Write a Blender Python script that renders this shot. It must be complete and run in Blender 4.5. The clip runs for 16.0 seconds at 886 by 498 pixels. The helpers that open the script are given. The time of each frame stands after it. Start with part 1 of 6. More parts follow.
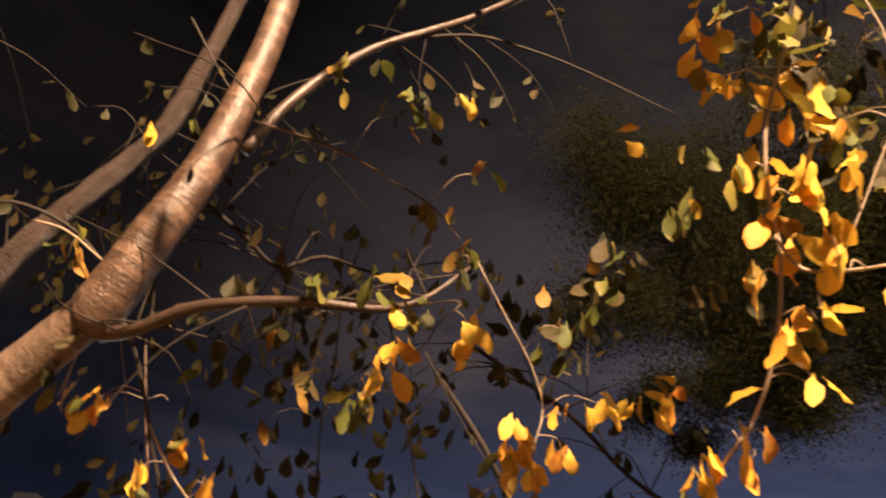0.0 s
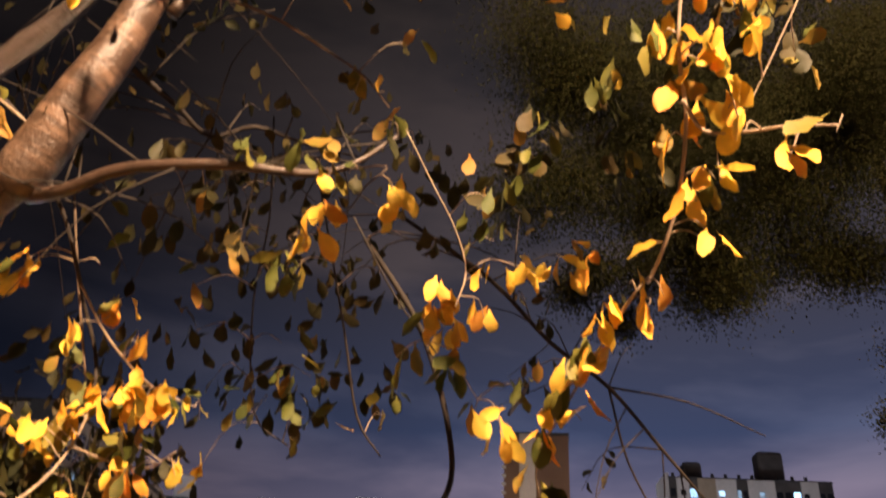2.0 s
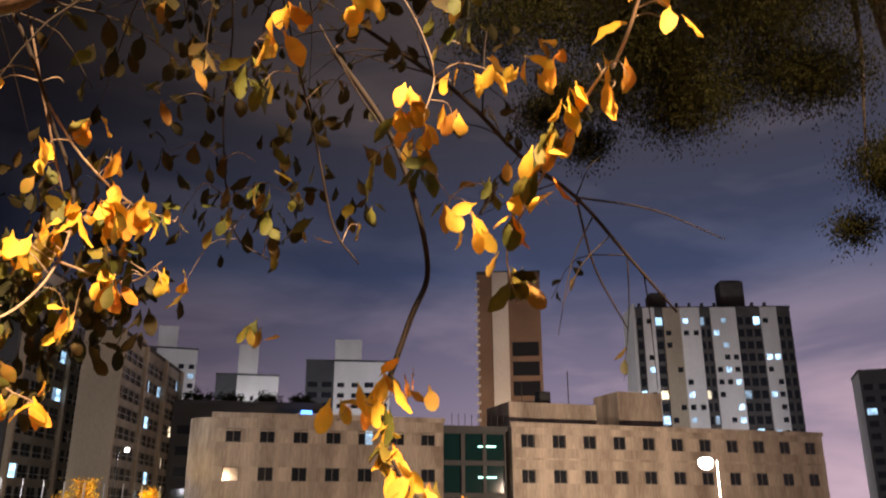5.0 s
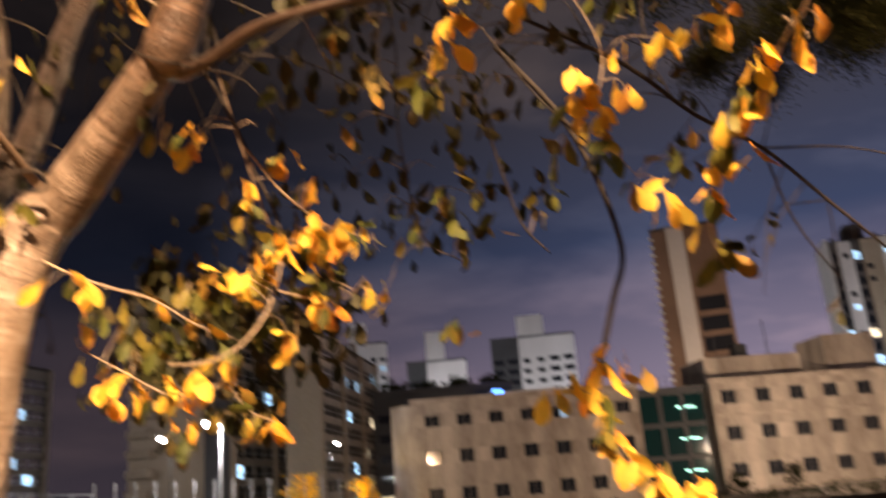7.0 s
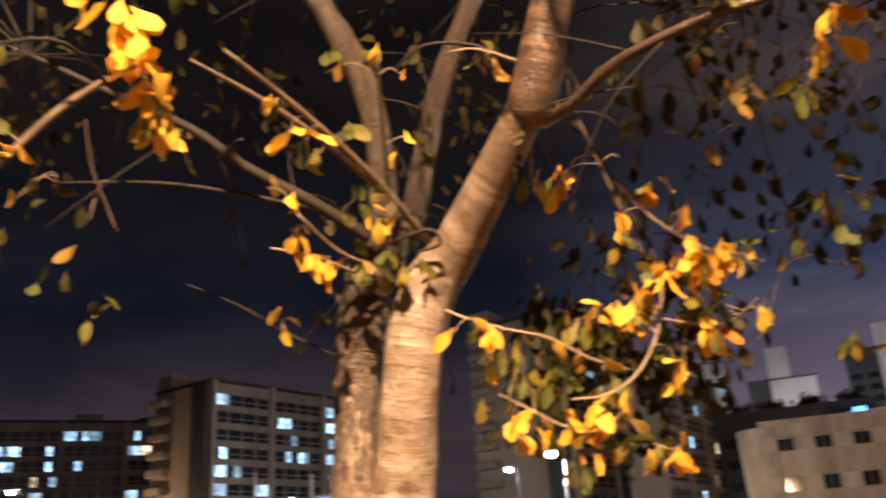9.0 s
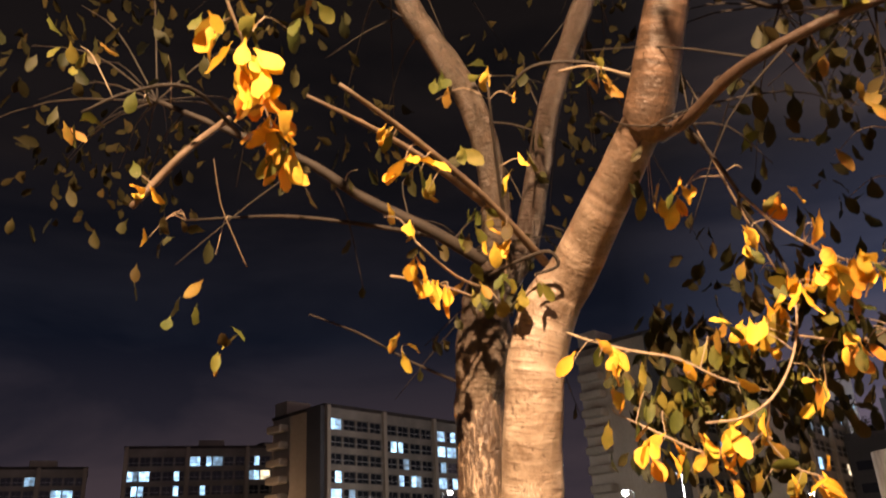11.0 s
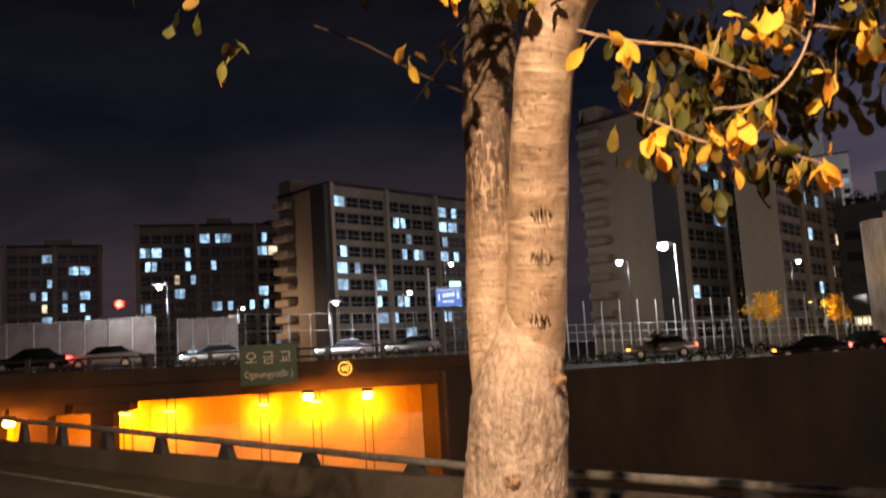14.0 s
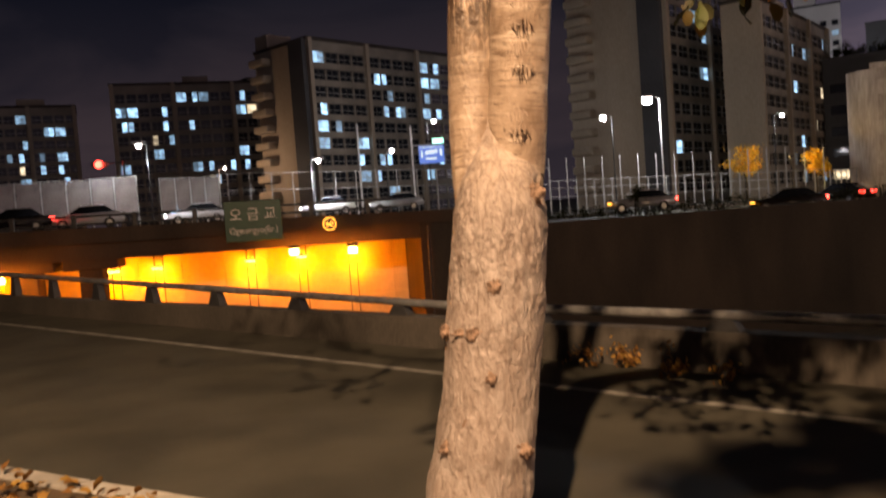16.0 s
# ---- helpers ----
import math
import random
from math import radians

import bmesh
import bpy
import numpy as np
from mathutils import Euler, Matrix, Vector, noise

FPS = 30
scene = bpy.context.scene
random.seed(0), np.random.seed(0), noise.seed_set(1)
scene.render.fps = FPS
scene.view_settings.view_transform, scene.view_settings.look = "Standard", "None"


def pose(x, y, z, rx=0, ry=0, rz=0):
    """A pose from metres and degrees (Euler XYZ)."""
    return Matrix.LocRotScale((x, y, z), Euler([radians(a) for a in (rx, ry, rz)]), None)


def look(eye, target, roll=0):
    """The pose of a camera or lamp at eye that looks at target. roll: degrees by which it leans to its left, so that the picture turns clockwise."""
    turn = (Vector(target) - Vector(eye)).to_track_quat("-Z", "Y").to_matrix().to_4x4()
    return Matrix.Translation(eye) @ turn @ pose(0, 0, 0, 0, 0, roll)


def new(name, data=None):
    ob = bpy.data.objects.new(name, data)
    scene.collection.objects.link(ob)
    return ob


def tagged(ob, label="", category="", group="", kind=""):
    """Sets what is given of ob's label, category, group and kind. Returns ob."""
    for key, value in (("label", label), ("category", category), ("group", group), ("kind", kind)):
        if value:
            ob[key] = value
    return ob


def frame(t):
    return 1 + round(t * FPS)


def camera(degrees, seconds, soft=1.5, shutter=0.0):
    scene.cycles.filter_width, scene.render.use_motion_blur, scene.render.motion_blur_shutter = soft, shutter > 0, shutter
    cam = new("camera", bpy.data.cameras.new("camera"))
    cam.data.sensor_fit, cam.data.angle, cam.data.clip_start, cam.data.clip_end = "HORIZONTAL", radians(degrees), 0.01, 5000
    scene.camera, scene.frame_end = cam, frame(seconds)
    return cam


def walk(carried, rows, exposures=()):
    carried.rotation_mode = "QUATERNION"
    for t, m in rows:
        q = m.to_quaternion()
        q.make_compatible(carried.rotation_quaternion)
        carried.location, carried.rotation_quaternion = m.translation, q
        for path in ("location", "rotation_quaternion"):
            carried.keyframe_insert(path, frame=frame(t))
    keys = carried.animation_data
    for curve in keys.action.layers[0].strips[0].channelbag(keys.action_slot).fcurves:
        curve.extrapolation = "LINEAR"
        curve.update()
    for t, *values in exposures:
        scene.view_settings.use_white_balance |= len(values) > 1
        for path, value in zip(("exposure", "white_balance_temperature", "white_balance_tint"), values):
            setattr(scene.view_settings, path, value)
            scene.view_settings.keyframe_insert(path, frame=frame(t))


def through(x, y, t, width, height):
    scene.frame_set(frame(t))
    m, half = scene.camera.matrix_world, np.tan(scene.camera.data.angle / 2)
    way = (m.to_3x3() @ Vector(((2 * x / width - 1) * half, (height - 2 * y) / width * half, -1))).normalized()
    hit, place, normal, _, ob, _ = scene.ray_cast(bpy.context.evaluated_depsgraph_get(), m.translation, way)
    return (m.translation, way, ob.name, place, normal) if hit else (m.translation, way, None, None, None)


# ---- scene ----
cam = camera(57.1, 16.0, soft=2.0, shutter=1.0)
PATH = [
    (0, (0.419, 0.005, 2.207), (1.297, 1.359, 3.389), 4.9),
    (0.5, (0.431, -0.019, 2.192), (1.367, 1.312, 3.354), 4.4),
    (1, (0.446, -0.036, 2.159), (1.430, 1.292, 3.285), 3.0),
    (1.5, (0.444, -0.047, 2.135), (1.490, 1.310, 3.168), 2.4),
    (2, (0.465, -0.047, 2.101), (1.542, 1.332, 3.071), 3.0),
    (2.5, (0.463, -0.052, 2.066), (1.581, 1.349, 2.954), 3.8),
    (3, (0.462, -0.055, 2.038), (1.612, 1.359, 2.861), 3.7),
    (3.5, (0.464, -0.057, 2.006), (1.647, 1.368, 2.761), 2.9),
    (3.7, (0.464, -0.059, 1.998), (1.655, 1.371, 2.730), 2.6),
    (5.8, (0.456, -0.034, 1.939), (1.661, 1.465, 2.486), -2.2),
    (6, (0.448, -0.029, 1.937), (1.630, 1.498, 2.459), -2.8),
    (6.5, (0.421, -0.021, 1.954), (1.482, 1.600, 2.451), -4.7),
    (7, (0.374, -0.039, 2.006), (1.278, 1.648, 2.589), -4.7),
    (7.5, (0.316, -0.032, 2.032), (1.038, 1.697, 2.733), -4.3),
    (8, (0.276, -0.024, 2.043), (0.844, 1.750, 2.772), -3.6),
    (8.5, (0.213, 0.000, 2.030), (0.566, 1.836, 2.742), -3.5),
    (9, (0.163, -0.002, 2.030), (0.333, 1.864, 2.729), -3.9),
    (9.5, (0.130, -0.007, 2.057), (0.144, 1.847, 2.807), -3.7),
    (9.7, (0.122, -0.007, 2.066), (0.103, 1.828, 2.861), -3.4),
    (11.8, (0.115, 0.052, 1.989), (0.016, 1.940, 2.644), -3.1),
    (12, (0.115, 0.062, 1.964), (0.007, 1.973, 2.544), -3.0),
    (12.5, (0.101, 0.073, 1.904), (-0.016, 2.021, 2.338), -2.9),
    (13, (0.090, 0.076, 1.867), (-0.026, 2.036, 2.250), -3.4),
    (13.5, (0.076, 0.076, 1.816), (-0.038, 2.049, 2.128), -3.5),
    (14, (0.065, 0.073, 1.777), (-0.055, 2.054, 2.022), -3.6),
    (14.5, (0.051, 0.062, 1.727), (-0.065, 2.052, 1.894), -3.6),
    (15, (0.051, 0.058, 1.687), (-0.062, 2.053, 1.770), -3.8),
    (15.5, (0.052, 0.045, 1.642), (-0.059, 2.042, 1.625), -4.0),
    (16, (0.058, 0.000, 1.611), (-0.045, 1.995, 1.509), -4.2),
]
walk(cam, [(t, look(eye, target, roll)) for t, eye, target, roll in PATH],
     exposures=[(0, 0.45, 7000, 12), (3.5, 0.65, 7300, 12), (6, 0.65, 7450, 12), (9, 0.42, 7600, 12), (12, 0.45, 7500, 12), (13.5, 0.15, 7550, 12), (16, -0.05, 7550, 12)])

# ---- night sky and the lamps that light the tree ----
world = bpy.data.worlds.new("night_sky")
scene.world = world
world.use_nodes = True
wt = world.node_tree
wt.nodes.clear()


def wnode(kind, **values):
    n = wt.nodes.new(kind)
    for key, value in values.items():
        n.inputs[key].default_value = value
    return n


w_out = wnode("ShaderNodeOutputWorld")
w_bg = wnode("ShaderNodeBackground", Strength=1.0)
w_co = wnode("ShaderNodeTexCoord")
w_map = wnode("ShaderNodeMapping", Scale=(1.6, 1.6, 6.0))
w_noise = wnode("ShaderNodeTexNoise", Scale=1.3, Detail=5.0, Roughness=0.55, Distortion=0.4)
w_ramp = wnode("ShaderNodeValToRGB")
w_sep = wnode("ShaderNodeSeparateXYZ")
w_high = wnode("ShaderNodeValToRGB")
w_mix = wnode("ShaderNodeMix")
w_mix.data_type = "RGBA"
w_ramp.color_ramp.elements[0].position, w_ramp.color_ramp.elements[1].position = 0.42, 0.60
w_high.color_ramp.elements[0].position, w_high.color_ramp.elements[1].position = 0.02, 0.75
w_high.color_ramp.elements[0].color = (0.165, 0.138, 0.205, 1)
w_high.color_ramp.elements[1].color = (0.013, 0.012, 0.014, 1)
mid = w_high.color_ramp.elements.new(0.28)
mid.color = (0.020, 0.029, 0.066, 1)
mid = w_high.color_ramp.elements.new(0.46)
mid.color = (0.023, 0.022, 0.031, 1)
link = wt.links.new
link(w_co.outputs["Generated"], w_map.inputs["Vector"])
link(w_map.outputs["Vector"], w_noise.inputs["Vector"])
link(w_noise.outputs["Fac"], w_ramp.inputs["Fac"])
link(w_co.outputs["Generated"], w_sep.inputs["Vector"])
link(w_sep.outputs["Z"], w_high.inputs["Fac"])
link(w_ramp.outputs["Color"], w_mix.inputs["Factor"])
link(w_high.outputs["Color"], w_mix.inputs["A"])
w_cloud = wnode("ShaderNodeVectorMath")
w_cloud.operation = "MULTIPLY"
w_cloud.inputs[1].default_value = (2.0, 1.75, 1.5)
link(w_high.outputs["Color"], w_cloud.inputs[0])
link(w_cloud.outputs["Vector"], w_mix.inputs["B"])
# the glow of the town is stronger towards the centre (+x) than down the road
w_east = wnode("ShaderNodeMapRange")
for key, value in (("From Min", 0.17), ("From Max", 0.72), ("To Min", 0.16), ("To Max", 1.38)):
    w_east.inputs[key].default_value = value
link(w_sep.outputs["X"], w_east.inputs["Value"])
w_town = wnode("ShaderNodeVectorMath")
w_town.operation = "SCALE"
link(w_mix.outputs["Result"], w_town.inputs[0])
link(w_east.outputs["Result"], w_town.inputs["Scale"])
link(w_town.outputs["Vector"], w_bg.inputs["Color"])
link(w_bg.outputs["Background"], w_out.inputs["Surface"])


def lamp_light(name, place, power, colour, size=0.15):
    data = bpy.data.lights.new(name, "POINT")
    data.energy, data.color, data.shadow_soft_size = power, colour, size
    ob = new(name, data)
    ob.location = place
    return ob


def spot_light(name, place, target, power, colour, degrees, size=0.15):
    data = bpy.data.lights.new(name, "SPOT")
    data.energy, data.color, data.shadow_soft_size = power, colour, size
    data.spot_size, data.spot_blend = radians(degrees), 0.5
    ob = new(name, data)
    ob.matrix_basis = look(place, target)
    return ob


WARM, SODIUM, COOL = (1.0, 0.69, 0.46), (1.0, 0.22, 0.008), (0.80, 0.86, 1.0)
STREET = Vector((-0.7, -4.9, 9.0))
spot_light("street_light", STREET, (0.4, 2.6, 2.4), 15500, WARM, 110, 0.10)


# ---- materials ----
def material(name):
    m = bpy.data.materials.new(name)
    m.use_nodes = True
    t = m.node_tree
    t.nodes.clear()
    out = t.nodes.new("ShaderNodeOutputMaterial")
    bsdf = t.nodes.new("ShaderNodeBsdfPrincipled")
    t.links.new(bsdf.outputs["BSDF"], out.inputs["Surface"])
    return m, t, bsdf, out


def surface(name, dark, light, rough=0.8, metal=0.0, scale=4.0, fine=40.0, bump=0.3, depth=0.01, random_tint=0.0, stretch=(1, 1, 1)):
    """A plain surface with large stains, fine grain and relief."""
    m, t, bsdf, out = material(name)
    n, l = t.nodes.new, t.links.new
    co, mp = n("ShaderNodeTexCoord"), n("ShaderNodeMapping")
    mp.inputs["Scale"].default_value = stretch
    l(co.outputs["Object"], mp.inputs["Vector"])
    big, small = n("ShaderNodeTexNoise"), n("ShaderNodeTexNoise")
    big.inputs["Scale"].default_value, big.inputs["Detail"].default_value = scale, 6
    small.inputs["Scale"].default_value, small.inputs["Detail"].default_value = fine, 4
    for k in (big, small):
        l(mp.outputs["Vector"], k.inputs["Vector"])
    add = n("ShaderNodeMath")
    add.operation = "MULTIPLY_ADD"
    l(small.outputs["Fac"], add.inputs[0])
    add.inputs[1].default_value = 0.4
    l(big.outputs["Fac"], add.inputs[2])
    ramp = n("ShaderNodeValToRGB")
    ramp.color_ramp.elements[0].position, ramp.color_ramp.elements[1].position = 0.5, 0.9
    ramp.color_ramp.elements[0].color, ramp.color_ramp.elements[1].color = (*dark, 1), (*light, 1)
    l(add.outputs[0], ramp.inputs["Fac"])
    colour = ramp.outputs["Color"]
    if random_tint:
        info, hsv, shift = n("ShaderNodeObjectInfo"), n("ShaderNodeHueSaturation"), n("ShaderNodeMapRange")
        l(info.outputs["Random"], shift.inputs["Value"])
        shift.inputs["To Min"].default_value, shift.inputs["To Max"].default_value = 1 - random_tint, 1 + random_tint
        l(shift.outputs["Result"], hsv.inputs["Value"])
        l(colour, hsv.inputs["Color"])
        colour = hsv.outputs["Color"]
    l(colour, bsdf.inputs["Base Color"])
    bsdf.inputs["Roughness"].default_value, bsdf.inputs["Metallic"].default_value = rough, metal
    if bump:
        b = n("ShaderNodeBump")
        b.inputs["Strength"].default_value, b.inputs["Distance"].default_value = bump, depth
        l(add.outputs[0], b.inputs["Height"])
        l(b.outputs["Normal"], bsdf.inputs["Normal"])
    return m


def glow(name, colour, strength, vary=0.0):
    """Something that gives off light: a lamp's lens or a lit window, uneven from one to the next and within it."""
    m, t, bsdf, out = material(name)
    n, l = t.nodes.new, t.links.new
    bsdf.inputs["Base Color"].default_value = (0.3, 0.3, 0.3, 1)
    bsdf.inputs["Emission Color"].default_value = (*colour, 1)
    bsdf.inputs["Emission Strength"].default_value = strength
    if vary:
        info, co, noi = n("ShaderNodeObjectInfo"), n("ShaderNodeTexCoord"), n("ShaderNodeTexNoise")
        noi.inputs["Scale"].default_value, noi.inputs["Detail"].default_value = 1.1, 3
        mult, mult2, wide = n("ShaderNodeMath"), n("ShaderNodeMath"), n("ShaderNodeMapRange")
        vec = n("ShaderNodeVectorMath")
        l(co.outputs["Object"], vec.inputs[0])
        l(info.outputs["Location"], vec.inputs[1])
        l(vec.outputs["Vector"], noi.inputs["Vector"])
        l(info.outputs["Random"], wide.inputs["Value"])
        wide.inputs["To Min"].default_value, wide.inputs["To Max"].default_value = 1 - vary, 1 + vary
        mult.operation = mult2.operation = "MULTIPLY"
        spread = n("ShaderNodeMapRange")
        spread.inputs["From Min"].default_value, spread.inputs["From Max"].default_value = 0.35, 0.65
        spread.inputs["To Min"].default_value, spread.inputs["To Max"].default_value = 0.35, 1.5
        l(noi.outputs["Fac"], spread.inputs["Value"])
        l(wide.outputs["Result"], mult.inputs[0])
        l(spread.outputs["Result"], mult.inputs[1])
        l(mult.outputs[0], mult2.inputs[0])
        mult2.inputs[1].default_value = strength
        l(mult2.outputs[0], bsdf.inputs["Emission Strength"])
    return m


def glass(name, colour, rough=0.08):
    m, t, bsdf, out = material(name)
    bsdf.inputs["Base Color"].default_value = (*colour, 1)
    bsdf.inputs["Roughness"].default_value = rough
    bsdf.inputs["Specular IOR Level"].default_value = 0.6
    return m


def leaf_material(name, stops, gloss=0.28, through=0.28):
    """Leaf: tint from one leaf to the next, veins and blotches within it, light shining through."""
    m, t, bsdf, out = material(name)
    n, l = t.nodes.new, t.links.new
    info, isl, co = n("ShaderNodeObjectInfo"), n("ShaderNodeNewGeometry"), n("ShaderNodeTexCoord")
    noi = n("ShaderNodeTexNoise")
    noi.inputs["Scale"].default_value, noi.inputs["Detail"].default_value = 28, 5
    l(co.outputs["Object"], noi.inputs["Vector"])
    both, fold, jitter = n("ShaderNodeMath"), n("ShaderNodeMath"), n("ShaderNodeMath")
    l(info.outputs["Random"], both.inputs[0])
    l(isl.outputs["Random Per Island"], both.inputs[1])
    fold.operation = "FRACT"
    l(both.outputs[0], fold.inputs[0])
    jitter.operation = "MULTIPLY_ADD"
    l(noi.outputs["Fac"], jitter.inputs[0])
    jitter.inputs[1].default_value = 0.5
    less = n("ShaderNodeMath")
    less.inputs[1].default_value = -0.25
    l(fold.outputs[0], less.inputs[0])
    l(less.outputs[0], jitter.inputs[2])
    ramp = n("ShaderNodeValToRGB")
    e = ramp.color_ramp.elements
    e[0].position, e[0].color = stops[0][0], (*stops[0][1], 1)
    e[1].position, e[1].color = stops[-1][0], (*stops[-1][1], 1)
    for at, c in stops[1:-1]:
        e.new(at).color = (*c, 1)
    l(jitter.outputs[0], ramp.inputs["Fac"])
    l(ramp.outputs["Color"], bsdf.inputs["Base Color"])
    bsdf.inputs["Roughness"].default_value = 0.9 - gloss
    bsdf.inputs["Specular IOR Level"].default_value = gloss
    tr, mix = n("ShaderNodeBsdfTranslucent"), n("ShaderNodeMixShader")
    l(ramp.outputs["Color"], tr.inputs["Color"])
    mix.inputs["Fac"].default_value = through
    b = n("ShaderNodeBump")
    b.inputs["Strength"].default_value, b.inputs["Distance"].default_value = 0.35, 0.004
    l(noi.outputs["Fac"], b.inputs["Height"])
    l(b.outputs["Normal"], bsdf.inputs["Normal"])
    l(bsdf.outputs["BSDF"], mix.inputs[1])
    l(tr.outputs["BSDF"], mix.inputs[2])
    l(mix.outputs["Shader"], out.inputs["Surface"])
    return m


def bark_material(name, pale, dark, band, rough_scale, depth, young=None):
    """Bark: pale skin, fine bands across it, cracks along it, blotches."""
    m, t, bsdf, out = material(name)
    n, l = t.nodes.new, t.links.new
    co = n("ShaderNodeAttribute")
    co.attribute_name = "along"

    def noise_of(stretch, detail=6, rough=0.6, distort=0.0):
        mp, k = n("ShaderNodeMapping"), n("ShaderNodeTexNoise")
        mp.inputs["Scale"].default_value = stretch
        k.inputs["Scale"].default_value, k.inputs["Detail"].default_value, k.inputs["Roughness"].default_value, k.inputs["Distortion"].default_value = 1, detail, rough, distort
        l(co.outputs["Vector"], mp.inputs["Vector"])
        l(mp.outputs["Vector"], k.inputs["Vector"])
        return k.outputs["Fac"]

    def steps(value, low, high):
        r = n("ShaderNodeMapRange")
        l(value, r.inputs["Value"])
        r.inputs["From Min"].default_value, r.inputs["From Max"].default_value = low, high
        return r.outputs["Result"]

    def blend(fac, a, b_):
        k = n("ShaderNodeMix")
        k.data_type = "RGBA"
        l(fac, k.inputs["Factor"])
        for key, value in (("A", a), ("B", b_)):
            if isinstance(value, tuple):
                k.inputs[key].default_value = (*value, 1)
            else:
                l(value, k.inputs[key])
        return k.outputs["Result"]

    rings, patches = noise_of((13, 13, 85), 4, 0.55, 0.25), noise_of((11, 11, 9), 6, 0.65, 1.2)
    cracks, blot = noise_of((30 * rough_scale, 30 * rough_scale, 11 * rough_scale), 7, 0.66, 1.6), noise_of((8, 8, 6), 5, 0.6, 0.7)
    half = tuple(0.5 * (a + b_) for a, b_ in zip(pale, dark))
    skin = blend(steps(blot, 0.38, 0.64), tuple(c * 0.52 for c in pale), pale)
    skin = blend(steps(rings, 0.55 - band, 0.64), skin, half)
    skin = blend(steps(patches, 0.57, 0.66), skin, tuple(c * 0.42 for c in pale))
    crack = steps(cracks, 0.36, 0.46)
    relief = n("ShaderNodeMath")
    relief.operation = "MULTIPLY_ADD"
    l(cracks, relief.inputs[0])
    soft = n("ShaderNodeMath")
    soft.operation = "MULTIPLY"
    soft.inputs[1].default_value = 0.45
    l(rings, soft.inputs[0])
    l(soft.outputs[0], relief.inputs[2])
    relief.inputs[1].default_value = 0.7
    colour = blend(crack, tuple(0.4 * a + 0.6 * b_ for a, b_ in zip(pale, dark)) if rough_scale < 1 else dark, skin)
    if young:
        # darker, redder skin on the younger wood further along
        sep = n("ShaderNodeSeparateXYZ")
        l(co.outputs["Vector"], sep.inputs["Vector"])
        colour = blend(steps(sep.outputs["Z"], *young[:2]), colour, blend(steps(rings, 0.5, 0.75), young[2], tuple(c * 1.8 for c in young[2])))
    l(colour, bsdf.inputs["Base Color"])
    bsdf.inputs["Roughness"].default_value = 0.38
    b = n("ShaderNodeBump")
    b.inputs["Strength"].default_value, b.inputs["Distance"].default_value = 0.9, depth
    l(relief.outputs[0], b.inputs["Height"])
    l(b.outputs["Normal"], bsdf.inputs["Normal"])
    return m


def trunk_skin(name, low, shaded_top=None, young=None):
    """Old cherry bark: grey plates with cracks up to the height low, banded glossy skin above; rough bark again above
    the top height, its dark standing in for the tuft's shadow.
    """
    m, t, bsdf, out = material(name)
    n, l = t.nodes.new, t.links.new
    obj, along = n("ShaderNodeTexCoord").outputs["Object"], n("ShaderNodeAttribute")
    along.attribute_name = "along"
    along = along.outputs["Vector"]

    def scaled(vector, stretch):
        mp = n("ShaderNodeMapping")
        mp.inputs["Scale"].default_value = stretch
        l(vector, mp.inputs["Vector"])
        return mp.outputs["Vector"]

    def noise_of(vector, stretch, detail=6, rough=0.6, distort=0.0):
        k = n("ShaderNodeTexNoise")
        k.inputs["Scale"].default_value, k.inputs["Detail"].default_value, k.inputs["Roughness"].default_value, k.inputs["Distortion"].default_value = 1, detail, rough, distort
        l(scaled(vector, stretch), k.inputs["Vector"])
        return k.outputs["Fac"]

    def steps(value, low_, high, a=0.0, b=1.0):
        r = n("ShaderNodeMapRange")
        l(value, r.inputs["Value"])
        for key, v in (("From Min", low_), ("From Max", high), ("To Min", a), ("To Max", b)):
            r.inputs[key].default_value = v
        return r.outputs["Result"]

    def blend(fac, a, b):
        k = n("ShaderNodeMix")
        k.data_type = "RGBA"
        l(fac, k.inputs["Factor"])
        for key, value in (("A", a), ("B", b)):
            if isinstance(value, tuple):
                k.inputs[key].default_value = (*value, 1)
            else:
                l(value, k.inputs[key])
        return k.outputs["Result"]

    def sums(a, gain, b):
        k = n("ShaderNodeMath")
        k.operation = "MULTIPLY_ADD"
        l(a, k.inputs[0])
        k.inputs[1].default_value = gain
        l(b, k.inputs[2])
        return k.outputs[0]

    flake = noise_of(obj, (34, 34, 11), 8, 0.65, 1.3)
    blot = noise_of(obj, (8, 8, 6), 6, 0.62, 0.8)
    fleck = noise_of(obj, (60, 60, 38), 5, 0.6, 0.5)
    rings = noise_of(along, (7, 7, 95), 4, 0.6, 0.3)
    bands = noise_of(along, (4, 4, 19), 4, 0.55, 0.5)
    vor = n("ShaderNodeTexVoronoi")
    vor.feature = "DISTANCE_TO_EDGE"
    vor.inputs["Scale"].default_value = 1
    warp = n("ShaderNodeVectorMath")
    warp.operation = "MULTIPLY_ADD"
    colour_noise = n("ShaderNodeTexNoise")
    colour_noise.inputs["Scale"].default_value, colour_noise.inputs["Detail"].default_value = 26, 5
    l(obj, colour_noise.inputs["Vector"])
    l(colour_noise.outputs["Color"], warp.inputs[0])
    warp.inputs[1].default_value = (1.5, 1.5, 1.5)
    l(scaled(obj, (26, 26, 7)), warp.inputs[2])
    l(warp.outputs["Vector"], vor.inputs["Vector"])
    plate = vor.outputs["Distance"]
    sep = n("ShaderNodeSeparateXYZ")
    l(obj, sep.inputs["Vector"])
    skin = blend(steps(blot, 0.36, 0.62), (0.20, 0.14, 0.098), (0.37, 0.285, 0.215))
